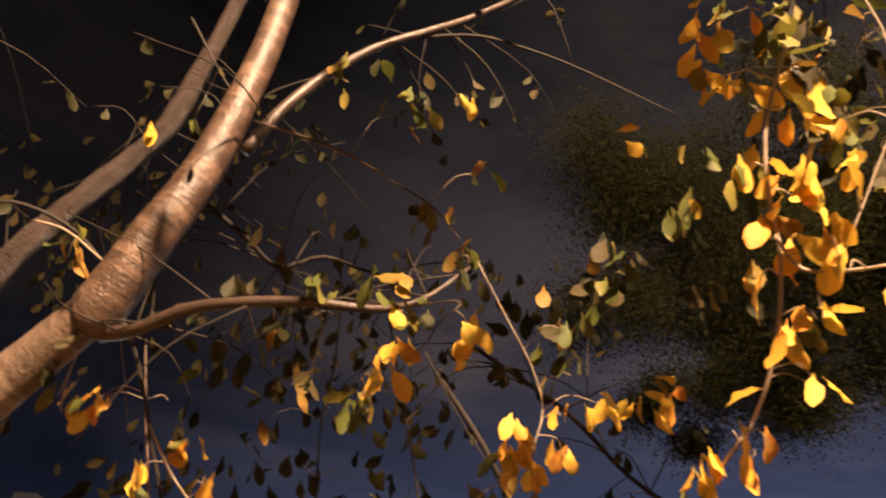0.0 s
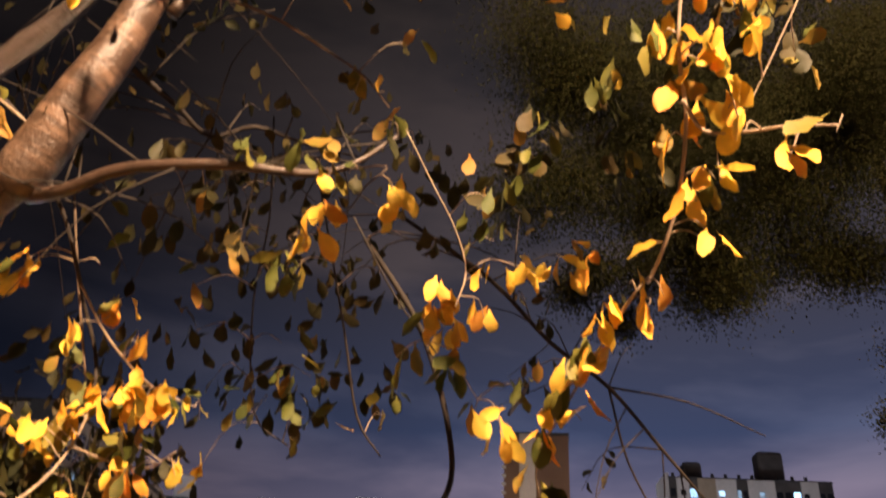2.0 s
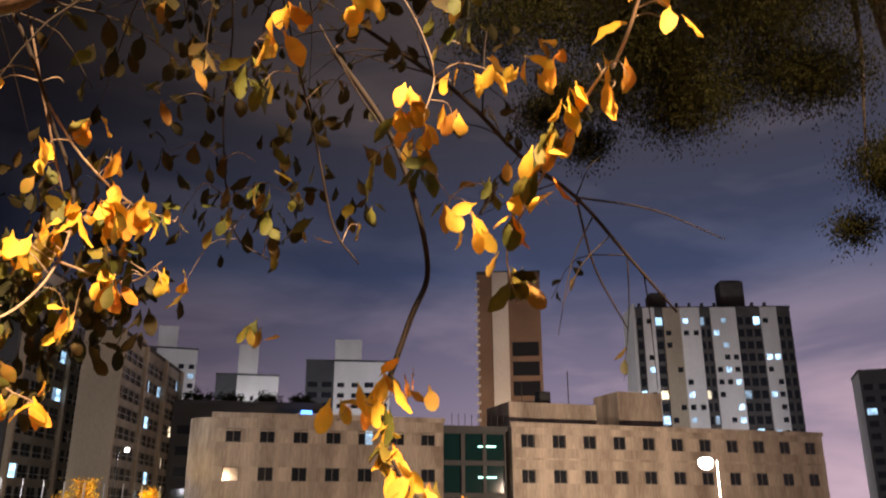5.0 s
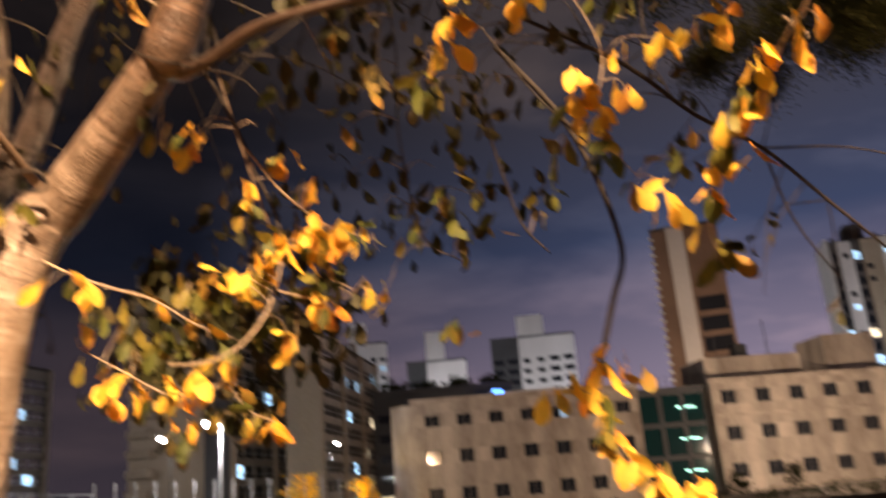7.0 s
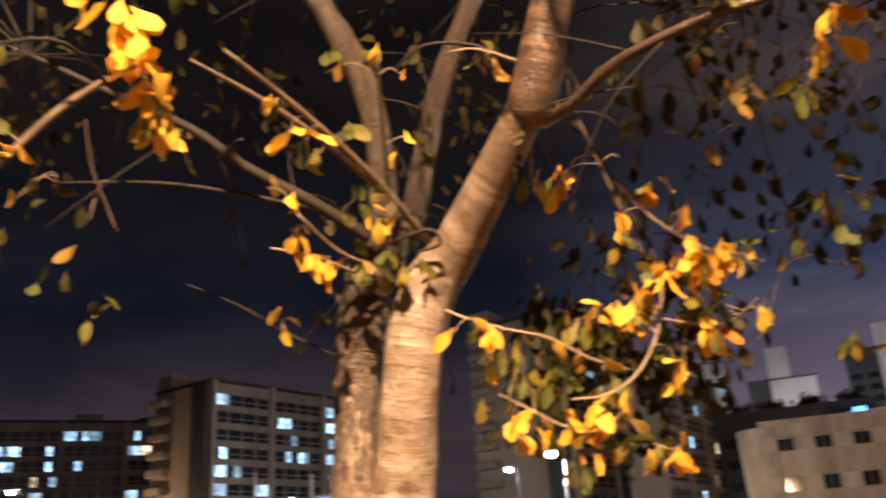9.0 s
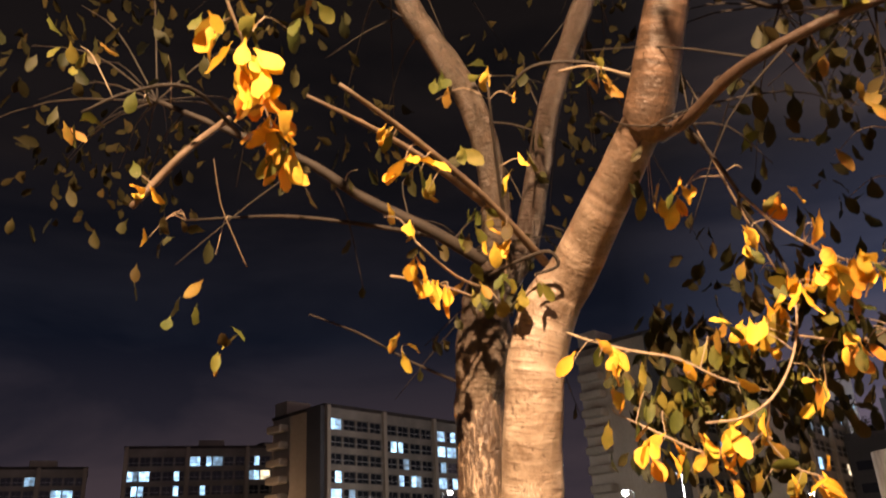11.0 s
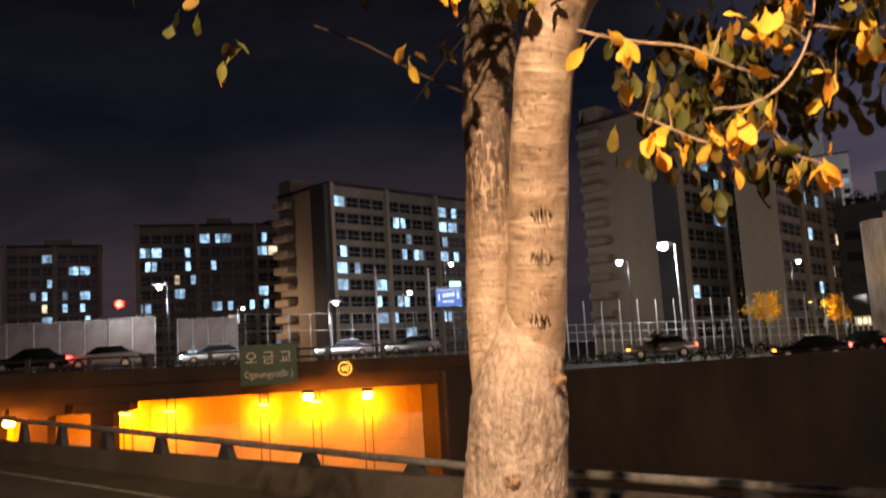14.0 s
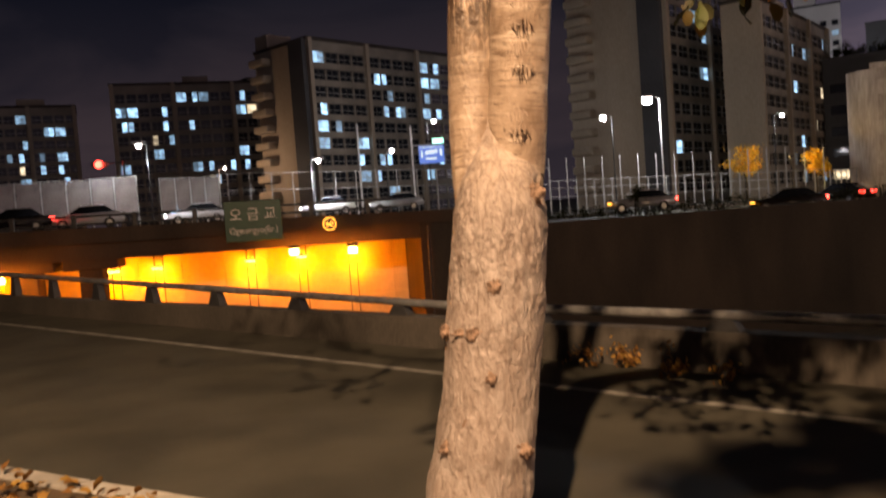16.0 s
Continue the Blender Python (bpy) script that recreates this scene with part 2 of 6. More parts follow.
    skin = blend(steps(bands, 0.52, 0.66), skin, (0.46, 0.37, 0.29))
    skin = blend(steps(rings, 0.54, 0.64, 0.0, 0.75), skin, (0.14, 0.092, 0.064))
    skin = blend(steps(fleck, 0.60, 0.68, 0.0, 0.8), skin, (0.085, 0.055, 0.038))
    plates = blend(steps(flake, 0.36, 0.64), (0.175, 0.130, 0.105), (0.32, 0.265, 0.232))
    plates = blend(steps(blot, 0.50, 0.68, 0.0, 0.6), plates, (0.39, 0.338, 0.305))
    cut = n("ShaderNodeMath")
    cut.operation = "MULTIPLY"
    l(steps(sums(fleck, 0.25, plate), 0.10, 0.19, 1.0, 0.0), cut.inputs[0])
    l(steps(sums(blot, 0.8, sep.outputs["Z"]), 1.2, 2.0, 0.2, 1.0), cut.inputs[1])
    plates = blend(cut.outputs[0], plates, (0.105, 0.070, 0.052))
    height = steps(sums(blot, 1.0, sep.outputs["Z"]), low, low + 0.5)
    colour = blend(height, plates, skin)
    grain = sums(plate, 1.3, flake)
    fine = sums(rings, 0.35, steps(fleck, 0.4, 0.7, 0.2, 0.0))
    relief = blend(height, grain, fine)
    if shaded_top:
        # rough bark flakes, painted dark for the shadow of the tuft above
        upper = steps(sums(blot, 0.7, sep.outputs["Z"]), shaded_top + 0.15, shaded_top + 0.55)
        rough = blend(steps(flake, 0.50, 0.62), (0.060, 0.038, 0.026), (0.34, 0.25, 0.18))
        colour = blend(upper, colour, rough)
        relief = blend(upper, relief, grain)
    if young:
        # darker, redder skin with pale bands on the younger wood further along
        run = n("ShaderNodeSeparateXYZ")
        l(along, run.inputs["Vector"])
        colour = blend(steps(run.outputs["Z"], *young[:2]), colour, blend(steps(sums(rings, 0.6, bands), 0.78, 0.98), young[2], tuple(c * 2.6 for c in young[2])))
    l(colour, bsdf.inputs["Base Color"])
    l(steps(height, 0.0, 1.0, 0.62, 0.36), bsdf.inputs["Roughness"])
    b = n("ShaderNodeBump")
    b.inputs["Strength"].default_value, b.inputs["Distance"].default_value = 0.9, 0.010
    l(relief, b.inputs["Height"])
    l(b.outputs["Normal"], bsdf.inputs["Normal"])
    return m


M = {
    "trunk_bark": trunk_skin("cherry_trunk_bark", 2.1),
    "lean_bark": trunk_skin("cherry_stem_bark", 1.75, None, (1.3, 2.5, (0.064, 0.039, 0.026))),
    "lobe_bark": trunk_skin("cherry_lobe_bark", 1.75, 2.2),
    "young_bark": bark_material("young_cherry_bark", (0.075, 0.046, 0.032), (0.03, 0.018, 0.012), 0.05, 0.8, 0.006),
    "rough_bark": bark_material("flaking_bark", (0.078, 0.053, 0.036), (0.016, 0.011, 0.008), 0.1, 1.1, 0.03),
    "stem_bark": bark_material("peeling_stem_bark", (0.27, 0.20, 0.145), (0.05, 0.033, 0.024), 0.06, 0.9, 0.04, young=(0.05, 0.42, (0.032, 0.020, 0.014))),
    # dark copy of the twig bark: weak light is put into the colour
    "dim_twig": surface("dim_twig_bark", (0.010, 0.006, 0.004), (0.026, 0.017, 0.011), 0.8, scale=10, fine=120, bump=0.4, depth=0.004),
    "stick": surface("bare_stick_bark", (0.07, 0.045, 0.029), (0.16, 0.105, 0.066), 0.7, scale=10, fine=120, bump=0.4, depth=0.004),
    "scar": surface("scarred_bark", (0.20, 0.14, 0.10), (0.42, 0.33, 0.26), 0.8, scale=30, fine=160, bump=0.5, depth=0.005),
    "knot": surface("dark_knot_bark", (0.05, 0.028, 0.018), (0.36, 0.24, 0.17), 0.9, scale=40, fine=160, bump=0.9, depth=0.01),
    "twig": surface("twig_bark", (0.22, 0.16, 0.11), (0.42, 0.32, 0.22), 0.7, scale=10, fine=120, bump=0.4, depth=0.004),
    "autumn": leaf_material("autumn_leaf", [(0.0, (0.72, 0.27, 0.04)), (0.25, (0.82, 0.45, 0.06)), (0.6, (0.86, 0.54, 0.08)), (0.85, (0.64, 0.47, 0.07)), (1.0, (0.62, 0.27, 0.05))]),
    "green": leaf_material("green_leaf", [(0.0, (0.055, 0.07, 0.014)), (0.4, (0.12, 0.125, 0.026)), (0.75, (0.22, 0.17, 0.032)), (1.0, (0.32, 0.16, 0.034))]),
    # near-black leaf: being out of the lamplight is put into the colour
    "unlit_leaf": leaf_material("unlit_leaf", [(0.0, (0.016, 0.018, 0.007)), (0.6, (0.022, 0.023, 0.009)), (1.0, (0.030, 0.028, 0.012))], 0.02, 0.5),
    # near-black copy of the leaf: the crown's shade is put into its colour
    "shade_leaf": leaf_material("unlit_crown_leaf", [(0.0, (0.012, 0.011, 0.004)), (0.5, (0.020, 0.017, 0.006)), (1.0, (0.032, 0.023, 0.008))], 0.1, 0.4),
    # darkened leaf copy: shade behind the lit clumps is put into its colour
    "dull": leaf_material("shaded_leaf", [(0.0, (0.018, 0.021, 0.006)), (0.5, (0.036, 0.034, 0.010)), (1.0, (0.07, 0.048, 0.014))]),
    "litter": leaf_material("dry_fallen_leaf", [(0.0, (0.16, 0.07, 0.02)), (0.5, (0.30, 0.15, 0.04)), (1.0, (0.42, 0.25, 0.06))]),
    "asphalt": surface("asphalt", (0.026, 0.024, 0.017), (0.066, 0.060, 0.044), 0.75, scale=0.9, fine=160, bump=0.5, depth=0.006),
    "paint_line": surface("worn_road_paint", (0.10, 0.095, 0.085), (0.34, 0.33, 0.30), 0.7, scale=3, fine=60, bump=0.2),
    "kerb": surface("granite_kerb", (0.24, 0.22, 0.19), (0.42, 0.39, 0.34), 0.8, scale=5, fine=110, bump=0.35, random_tint=0.15),
    "soil": surface("leafy_soil", (0.050, 0.032, 0.018), (0.105, 0.066, 0.034), 0.95, scale=1.7, fine=70, bump=0.9, depth=0.03),
    "concrete": surface("stained_concrete", (0.030, 0.026, 0.021), (0.080, 0.068, 0.055), 0.85, scale=0.8, fine=30, bump=0.3, stretch=(1, 1, 0.4)),
    "dark_concrete": surface("dark_concrete", (0.022, 0.017, 0.014), (0.058, 0.044, 0.034), 0.9, scale=0.5, fine=20, bump=0.4, stretch=(1, 1, 0.35)),
    "tile": surface("glazed_wall_panel", (0.58, 0.50, 0.34), (0.78, 0.70, 0.50), 0.35, scale=0.5, fine=6, bump=0.05),
    "steel": surface("galvanised_steel", (0.25, 0.25, 0.25), (0.5, 0.5, 0.49), 0.4, 0.7, scale=6, fine=60, bump=0.08),
    "dark_steel": surface("dark_painted_steel", (0.03, 0.03, 0.032), (0.07, 0.07, 0.07), 0.5, 0.4, scale=6, fine=60, bump=0.1),
    "fence_steel": surface("weathered_fence_steel", (0.28, 0.27, 0.26), (0.5, 0.49, 0.47), 0.5, 0.1, scale=4, fine=30, bump=0.05),
    "white_steel": surface("white_painted_steel", (0.5, 0.5, 0.5), (0.75, 0.75, 0.74), 0.5, 0.1, scale=4, fine=30, bump=0.05),
    "beige_wall": surface("beige_render", (0.25, 0.195, 0.16), (0.62, 0.52, 0.44), 0.9, scale=0.45, fine=5, bump=0.1, stretch=(1, 1, 0.18)),
    "grey_wall": surface("beige_painted_concrete", (0.27, 0.215, 0.16), (0.43, 0.35, 0.27), 0.9, scale=0.1, fine=4, bump=0.1, stretch=(1, 1, 0.4)),
    "white_wall": surface("white_painted_concrete", (0.52, 0.50, 0.50), (0.75, 0.72, 0.72), 0.9, scale=0.08, fine=4, bump=0.1, stretch=(1, 1, 0.4)),
    "brown_wall": surface("brown_cladding", (0.16, 0.10, 0.075), (0.26, 0.17, 0.13), 0.7, scale=0.1, fine=4, bump=0.1),
    "dark_wall": surface("dark_grey_cladding", (0.035, 0.035, 0.04), (0.08, 0.08, 0.085), 0.7, scale=0.1, fine=4, bump=0.1),
    "balcony": surface("painted_balcony_wall", (0.17, 0.145, 0.12), (0.30, 0.255, 0.21), 0.85, scale=0.3, fine=5, bump=0.1),
    "frame": surface("grey_window_frame", (0.10, 0.095, 0.09), (0.20, 0.19, 0.175), 0.5, 0.3, scale=2, fine=10, bump=0.0),
    # dark tone stands in for the shade inside recessed bays
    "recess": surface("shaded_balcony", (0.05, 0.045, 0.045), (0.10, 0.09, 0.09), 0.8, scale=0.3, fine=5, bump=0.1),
    "pane": glass("dark_window_glass", (0.02, 0.022, 0.028)),
    "teal_glass": glass("dark_green_curtain_glass", (0.006, 0.03, 0.03)),
    "lit": glow("lit_window", (0.32, 0.62, 1.0), 1.25, 0.8),
    "lit_warm": glow("lit_window_warm", (1.0, 0.85, 0.62), 1.1, 0.6),
    "lens": glow("street_lamp_lens", (0.85, 0.92, 1.0), 60.0),
    "sodium_lens": glow("sodium_lamp_lens", (1.0, 0.55, 0.12), 30.0),
    "red_lens": glow("red_lamp_lens", (1.0, 0.04, 0.03), 14.0),
    "white_lens": glow("headlamp_lens", (0.9, 0.95, 1.0), 14.0),
    "amber_lens": glow("amber_lamp_lens", (1.0, 0.42, 0.05), 4.0),
    "teal_lens": glow("teal_stair_light", (0.35, 1.0, 0.85), 3.0),
    "blue_lens": glow("blue_sign_light", (0.05, 0.25, 1.0), 4.0),
    "sign_green": surface("green_road_sign", (0.012, 0.06, 0.035), (0.02, 0.085, 0.05), 0.45, scale=2, fine=20, bump=0.02),
    "sign_text": surface("reflective_white_lettering", (0.5, 0.52, 0.5), (0.75, 0.77, 0.75), 0.4, scale=3, fine=30, bump=0.0),
    "sign_blue": glow("lit_blue_road_sign", (0.02, 0.16, 0.75), 0.9),
    "sign_white": glow("lit_white_sign_lettering", (0.7, 0.85, 1.0), 1.2),
    "car_white": surface("white_car_paint", (0.55, 0.55, 0.56), (0.7, 0.7, 0.7), 0.25, 0.0, scale=1, fine=5, bump=0.0),
    "car_dark": surface("dark_car_paint", (0.015, 0.013, 0.013), (0.03, 0.025, 0.025), 0.25, 0.2, scale=1, fine=5, bump=0.0),
    "car_silver": surface("silver_car_paint", (0.35, 0.35, 0.36), (0.5, 0.5, 0.5), 0.28, 0.5, scale=1, fine=5, bump=0.0),
    "rubber": surface("tyre_rubber", (0.015, 0.015, 0.015), (0.03, 0.03, 0.03), 0.8, scale=5, fine=40, bump=0.2),
    "panel": surface("translucent_noise_panel", (0.10, 0.080, 0.074), (0.21, 0.175, 0.16), 0.4, scale=0.7, fine=8, bump=0.05),
}


# ---- building blocks ----
def part(name, bm, mat, parent=None, label="", smooth=False):
    """Links a bmesh as one mesh object under a thing or a part."""
    me = bpy.data.meshes.new(name)
    bm.normal_update()
    bm.to_mesh(me)
    bm.free()
    return put(name, me, mat, parent, label, smooth)


def put(name, me, mat, parent=None, label="", smooth=False):
    if not me.materials:
        me.materials.append(M[mat])
    if smooth:
        me.polygons.foreach_set("use_smooth", [True] * len(me.polygons))
    ob = new(name, me)
    ob.parent = parent
    if label:
        tagged(ob, label)
    return ob


def thing(name, m, label, category, group="", kind=""):
    ob = new(name)
    ob.matrix_basis = m
    return tagged(ob, label, category, group, kind)


def add_box(bm, x0, y0, z0, x1, y1, z1, bevel=0.0):
    vs = bmesh.ops.create_cube(bm, size=1)["verts"]
    for v in vs:
        v.co = Vector((x0 + (v.co.x + 0.5) * (x1 - x0), y0 + (v.co.y + 0.5) * (y1 - y0), z0 + (v.co.z + 0.5) * (z1 - z0)))
    if bevel:
        es = list({e for v in vs for e in v.link_edges})
        bmesh.ops.bevel(bm, geom=es, offset=bevel, segments=2, affect="EDGES", profile=0.5)
    return vs


def box(x0, y0, z0, x1, y1, z1, bevel=0.0):
    bm = bmesh.new()
    add_box(bm, x0, y0, z0, x1, y1, z1, bevel)
    return bm


def prism(outline, z0, z1):
    """An upright solid over a plan outline."""
    bm = bmesh.new()
    low = [bm.verts.new((x, y, z0)) for x, y in outline]
    top = [bm.verts.new((x, y, z1)) for x, y in outline]
    bm.faces.new(top)
    bm.faces.new(low[::-1])
    for i in range(len(low)):
        j = (i + 1) % len(low)
        bm.faces.new((low[i], low[j], top[j], top[i]))
    bmesh.ops.recalc_face_normals(bm, faces=bm.faces)
    return bm


def smooth_line(points, steps):
    """A smooth curve through control points (x, y, z, radius)."""
    p = [Vector(q) for q in points]
    if len(p) == 2:
        return [p[0].lerp(p[1], i / steps) for i in range(steps + 1)]
    p = [p[0] * 2 - p[1]] + p + [p[-1] * 2 - p[-2]]
    out = []
    for i in range(1, len(p) - 2):
        for k in range(steps):
            s = k / steps
            out.append(0.5 * (2 * p[i] + (p[i + 1] - p[i - 1]) * s + (2 * p[i - 1] - 5 * p[i] + 4 * p[i + 1] - p[i + 2]) * s * s
                              + (3 * p[i] - p[i - 1] - 3 * p[i + 1] + p[i + 2]) * s ** 3))
    return out + [p[-2]]


def tube(bm, points, sides=8, steps=4, rough=0.0, knobs=(), flakes=0.0):
    """A round limb along control points of four numbers (place and radius), knotty if rough."""
    line = [Vector(q) for q in points] if steps == 0 else smooth_line([Vector(q) for q in points], steps)
    rings, side, run = [], None, 0.0
    along = bm.verts.layers.float_vector.get("along") or bm.verts.layers.float_vector.new("along")
    for i, q in enumerate(line):
        run += (q - line[i - 1]).to_3d().length if i else 0.0
        ahead = (line[min(i + 1, len(line) - 1)] - line[max(i - 1, 0)]).to_3d().normalized()
        side = (side - ahead * side.dot(ahead)).normalized() if side else ahead.orthogonal().normalized()
        up = ahead.cross(side)
        ring = []
        for k in range(sides):
            a = 2 * math.pi * k / sides
            d = side * math.cos(a) + up * math.sin(a)
            c = q.to_3d()
            r = max(q[3], 0.0008)
            if rough:
                s = c + d * r
                r *= 1 + rough * (noise.noise(s * 5) * 0.9 + noise.noise(s * Vector((17, 17, 9))) * 0.55 + noise.noise(Vector((s.x * 47 + s.z * 19, s.y * 49 - s.z * 15, s.z * 22 + s.x * 13))) * 0.3)
                if flakes:
                    # lifted plates with furrows between them, fading out on the younger skin
                    fade = max(0.0, min(1.0, (2.05 - s.z) / 0.4)) * max(0.4, min(1.0, (s.z - 0.6) / 0.8))
                    f = noise.noise(Vector((s.x * 30 + 3 * noise.noise(s * 14), s.y * 30, s.z * 7)))
                    r += flakes * fade * (0.5 - 1.6 * max(0.0, 0.28 - abs(f)) + 0.5 * noise.noise(s * 60))
                for kp, kr, kh in knobs:
                    r += kh * math.exp(-((s - Vector(kp)).length / kr) ** 2)
            ring.append(bm.verts.new(c + d * r))
            ring[-1][along] = (math.cos(a) * q[3], math.sin(a) * q[3], run)
        rings.append(ring)
    for a, b in zip(rings, rings[1:]):
        for k in range(sides):
            bm.faces.new((a[k], a[(k + 1) % sides], b[(k + 1) % sides], b[k]))
    bm.faces.new(rings[0][::-1])
    bm.faces.new(rings[-1])
    return line


def pole(points, radius, sides=10):
    bm = bmesh.new()
    tube(bm, [(*p, radius) for p in points], sides, 3 if len(points) > 2 else 1)
    return bm


# ---- ground, road, underpass ----
ROAD = Matrix(((0.772, 0.636, 0, -4.44), (-0.636, 0.772, 0, 11.13), (0, 0, 1, 0), (0, 0, 0, 1)))     # x along the road, y across it
KERB = Matrix(((0.888, 0.460, 0, -2.40), (-0.460, 0.888, 0, 4.73), (0, 0, 1, 0), (0, 0, 0, 1)))
UNDER = Matrix(((0.983, -0.185, 0, -1.70), (0.185, 0.983, 0, 34.0), (0, 0, 1, 0), (0, 0, 0, 1)))     # x along the far wall of the underpass


def setting(name, bm, mat, m, label, category):
    ob = part(name, bm, mat)
    ob.matrix_basis = m
    return tagged(ob, label, category, kind="structure")


setting("road", box(-90, -14, -0.5, 60, 1.0, 0), "asphalt", ROAD, "worn dark asphalt lane beside a planted strip", "road")
setting("road_edge_line", box(-90, -0.04, 0.0, 60, 0.05, 0.004), "paint_line", ROAD, "worn white edge line painted on asphalt", "road marking")
bm = bmesh.new()
grid = bmesh.ops.create_grid(bm, x_segments=90, y_segments=60, size=1)
for v in bm.verts:
    v.co.x, v.co.y = v.co.x * 22.5, -6.1 + v.co.y * 6.0
    v.co.z = 0.11 + 0.03 * noise.noise(v.co * 1.7) + 0.02 * noise.noise(v.co * 6)
setting("pavement", bm, "soil", KERB, "planted strip of brown soil with fallen leaves", "ground")
for i in range(30):
    piece = part("kerb_stone", box(-15 + i * 1.0, -0.15, -0.2, -15 + i * 1.0 + 0.985, 0.0, 0.13, 0.015), "kerb")
    piece.matrix_basis = KERB
    if i == 0:
        kerb = tagged(new("kerb"), "pale granite kerb along the planted strip", "kerb", kind="structure")
    piece.parent = kerb
setting("underpass_road", box(-160, -45, -5.9, 160, 30, -5.3), "asphalt", UNDER, "sunken asphalt road of the underpass", "road")
setting("near_retaining_wall", box(-90, 1.0, -5.6, 60, 1.06, 0.05), "dark_concrete", ROAD, "concrete retaining wall below the roadside barrier", "wall")

# far ground, a little higher towards the bridge
bm = bmesh.new()
rows = []
for y in (0.0, 12, 30, 60, 100, 300, 1500, 4000):
    row = []
    for x in (-3500, -800, -200, -60, -2.6, 20, 50, 90, 200, 800, 3500):
        z = 0.55 - 0.035 * max(-45, min(25, x - 1.7))
        row.append(bm.verts.new((x, y + (9.0 if (x < -2 and y == 0) else 0), z)))
    rows.append(row)
for a, b in zip(rows, rows[1:]):
    for k in range(len(a) - 1):
        bm.faces.new((a[k], a[k + 1], b[k + 1], b[k]))
setting("ground", bm, "asphalt", UNDER, "dark city ground and road beyond the underpass", "ground")
setting("wall_east", prism([(-0.9, 0), (160, 0), (160, 0.5), (-0.9, 0.5)], -5.6, 0.62), "dark_concrete", UNDER, "dark concrete retaining wall of the underpass", "wall")

# bridge over the underpass
bridge = thing("bridge", UNDER, "concrete road bridge over a lit underpass", "bridge", kind="structure")
bm = bmesh.new()
v = [bm.verts.new(c) for c in ((-70, 0, 1.05), (-0.9, 0, 0.42), (-0.9, 9.0, 0.42), (-70, 9.0, 1.05), (-70, 0, 2.15), (-0.9, 0, 1.18), (-0.9, 9.0, 1.18), (-70, 9.0, 2.15))]
for f in ((3, 2, 1, 0), (4, 5, 6, 7), (0, 1, 5, 4), (1, 2, 6, 5), (2, 3, 7, 6), (3, 0, 4, 7)):
    bm.faces.new([v[i] for i in f])
part("girder", bm, "dark_concrete", bridge)
bm = bmesh.new()
v = [bm.verts.new(c) for c in ((-70, -0.25, 1.95), (2, -0.25, 1.0), (2, 0.05, 1.0), (-70, 0.05, 1.95), (-70, -0.25, 2.95), (2, -0.25, 1.5), (2, 0.05, 1.5), (-70, 0.05, 2.95))]
for f in ((3, 2, 1, 0), (4, 5, 6, 7), (0, 1, 5, 4), (1, 2, 6, 5), (2, 3, 7, 6), (3, 0, 4, 7)):
    bm.faces.new([v[i] for i in f])
part("fascia", bm, "dark_concrete", bridge)
part("abutment", box(-0.9, -0.12, -5.6, 0.5, 9, 1.2, 0.03), "dark_concrete", bridge)
part("downpipe", pole([(-0.6, -0.2, -5.3), (-0.6, -0.2, 0.9)], 0.06), "dark_steel", bridge)
for x, half in ((-14.2, 0.45), (-16.6, 0.4), (-18.8, 0.75), (-21.4, 0.6), (-24.5, 0.6)):
    part("column", box(x - half, 0.4, -5.6, x + half, 1.3, 0.7, 0.06), "dark_concrete", bridge)
    part("pier_cap", box(x - 1.0, 0.2, 0.15, x + 1.1, 1.6, 0.7, 0.05), "dark_concrete", bridge)
for i in range(26):
    x = -3.0 - i * 2.3
    z = 1.55 - 0.0133 * x
    part("rail_post", box(x - 0.09, -0.15, z - 0.2, x + 0.09, 0.0, z + 0.62, 0.02), "dark_steel", bridge)
for k in (0.22, 0.55):
    part("rail", pole([(-62, -0.08, 1.55 + 0.0133 * 62 + k), (-2, -0.08, 1.57 + k)], 0.045), "dark_steel", bridge)
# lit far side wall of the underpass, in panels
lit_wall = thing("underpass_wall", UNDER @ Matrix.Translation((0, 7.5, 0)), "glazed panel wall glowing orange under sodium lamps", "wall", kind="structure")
part("wall_backing", box(-90, 0.05, -5.6, 0.6, 0.4, 0.5), "tile", lit_wall)
panel_mesh = None
for i in range(44):
    for k in range(2):
        if panel_mesh is None:
            first = part("wall_panel", box(0, -0.03, 0, 2.03, 0.05, 2.7, 0.012), "tile", lit_wall)
            panel_mesh = first.data
        else:
            first = put("wall_panel", panel_mesh, "tile", lit_wall)
        first.location = (-1.6 - i * 2.06, 0, -5.15 + k * 2.73)
for x in (-3.6, -6.1, -8.6, -13.0, -15.0, -21, -26):
    for side in (-0.2, 0.2):
        part("conduit", box(x + side - 0.022, -0.09, -5.1, x + side + 0.022, -0.035, 0.3), "concrete", lit_wall)
part("drain_channel", box(-90, -0.12, -5.3, 0.5, -0.02, -5.05), "dark_concrete", lit_wall)
part("end_wall", box(-0.3, -7.4, -5.6, 0.0, 0.05, 0.5), "tile", lit_wall)


def ceiling_lamp(place, m):
    ob = thing("tunnel_lamp", m @ Matrix.Translation(place), "sodium lamp under the bridge deck, glowing orange", "lamp", "tunnel lamps")
    part("housing", box(-0.22, -0.16, 0.05, 0.22, 0.16, 0.2, 0.03), "dark_steel", ob)
    part("lens", box(-0.2, -0.15, -0.2, 0.2, 0.15, 0.05, 0.08), "sodium_lens", ob, "glowing orange lens")
    return ob


for place in ((-3.75, -0.55, 0.24), (-6.1, -0.55, 0.34), (-17.3, -0.55, 0.1), (-19.4, -0.55, 0.12)):
    ceiling_lamp(place, UNDER)
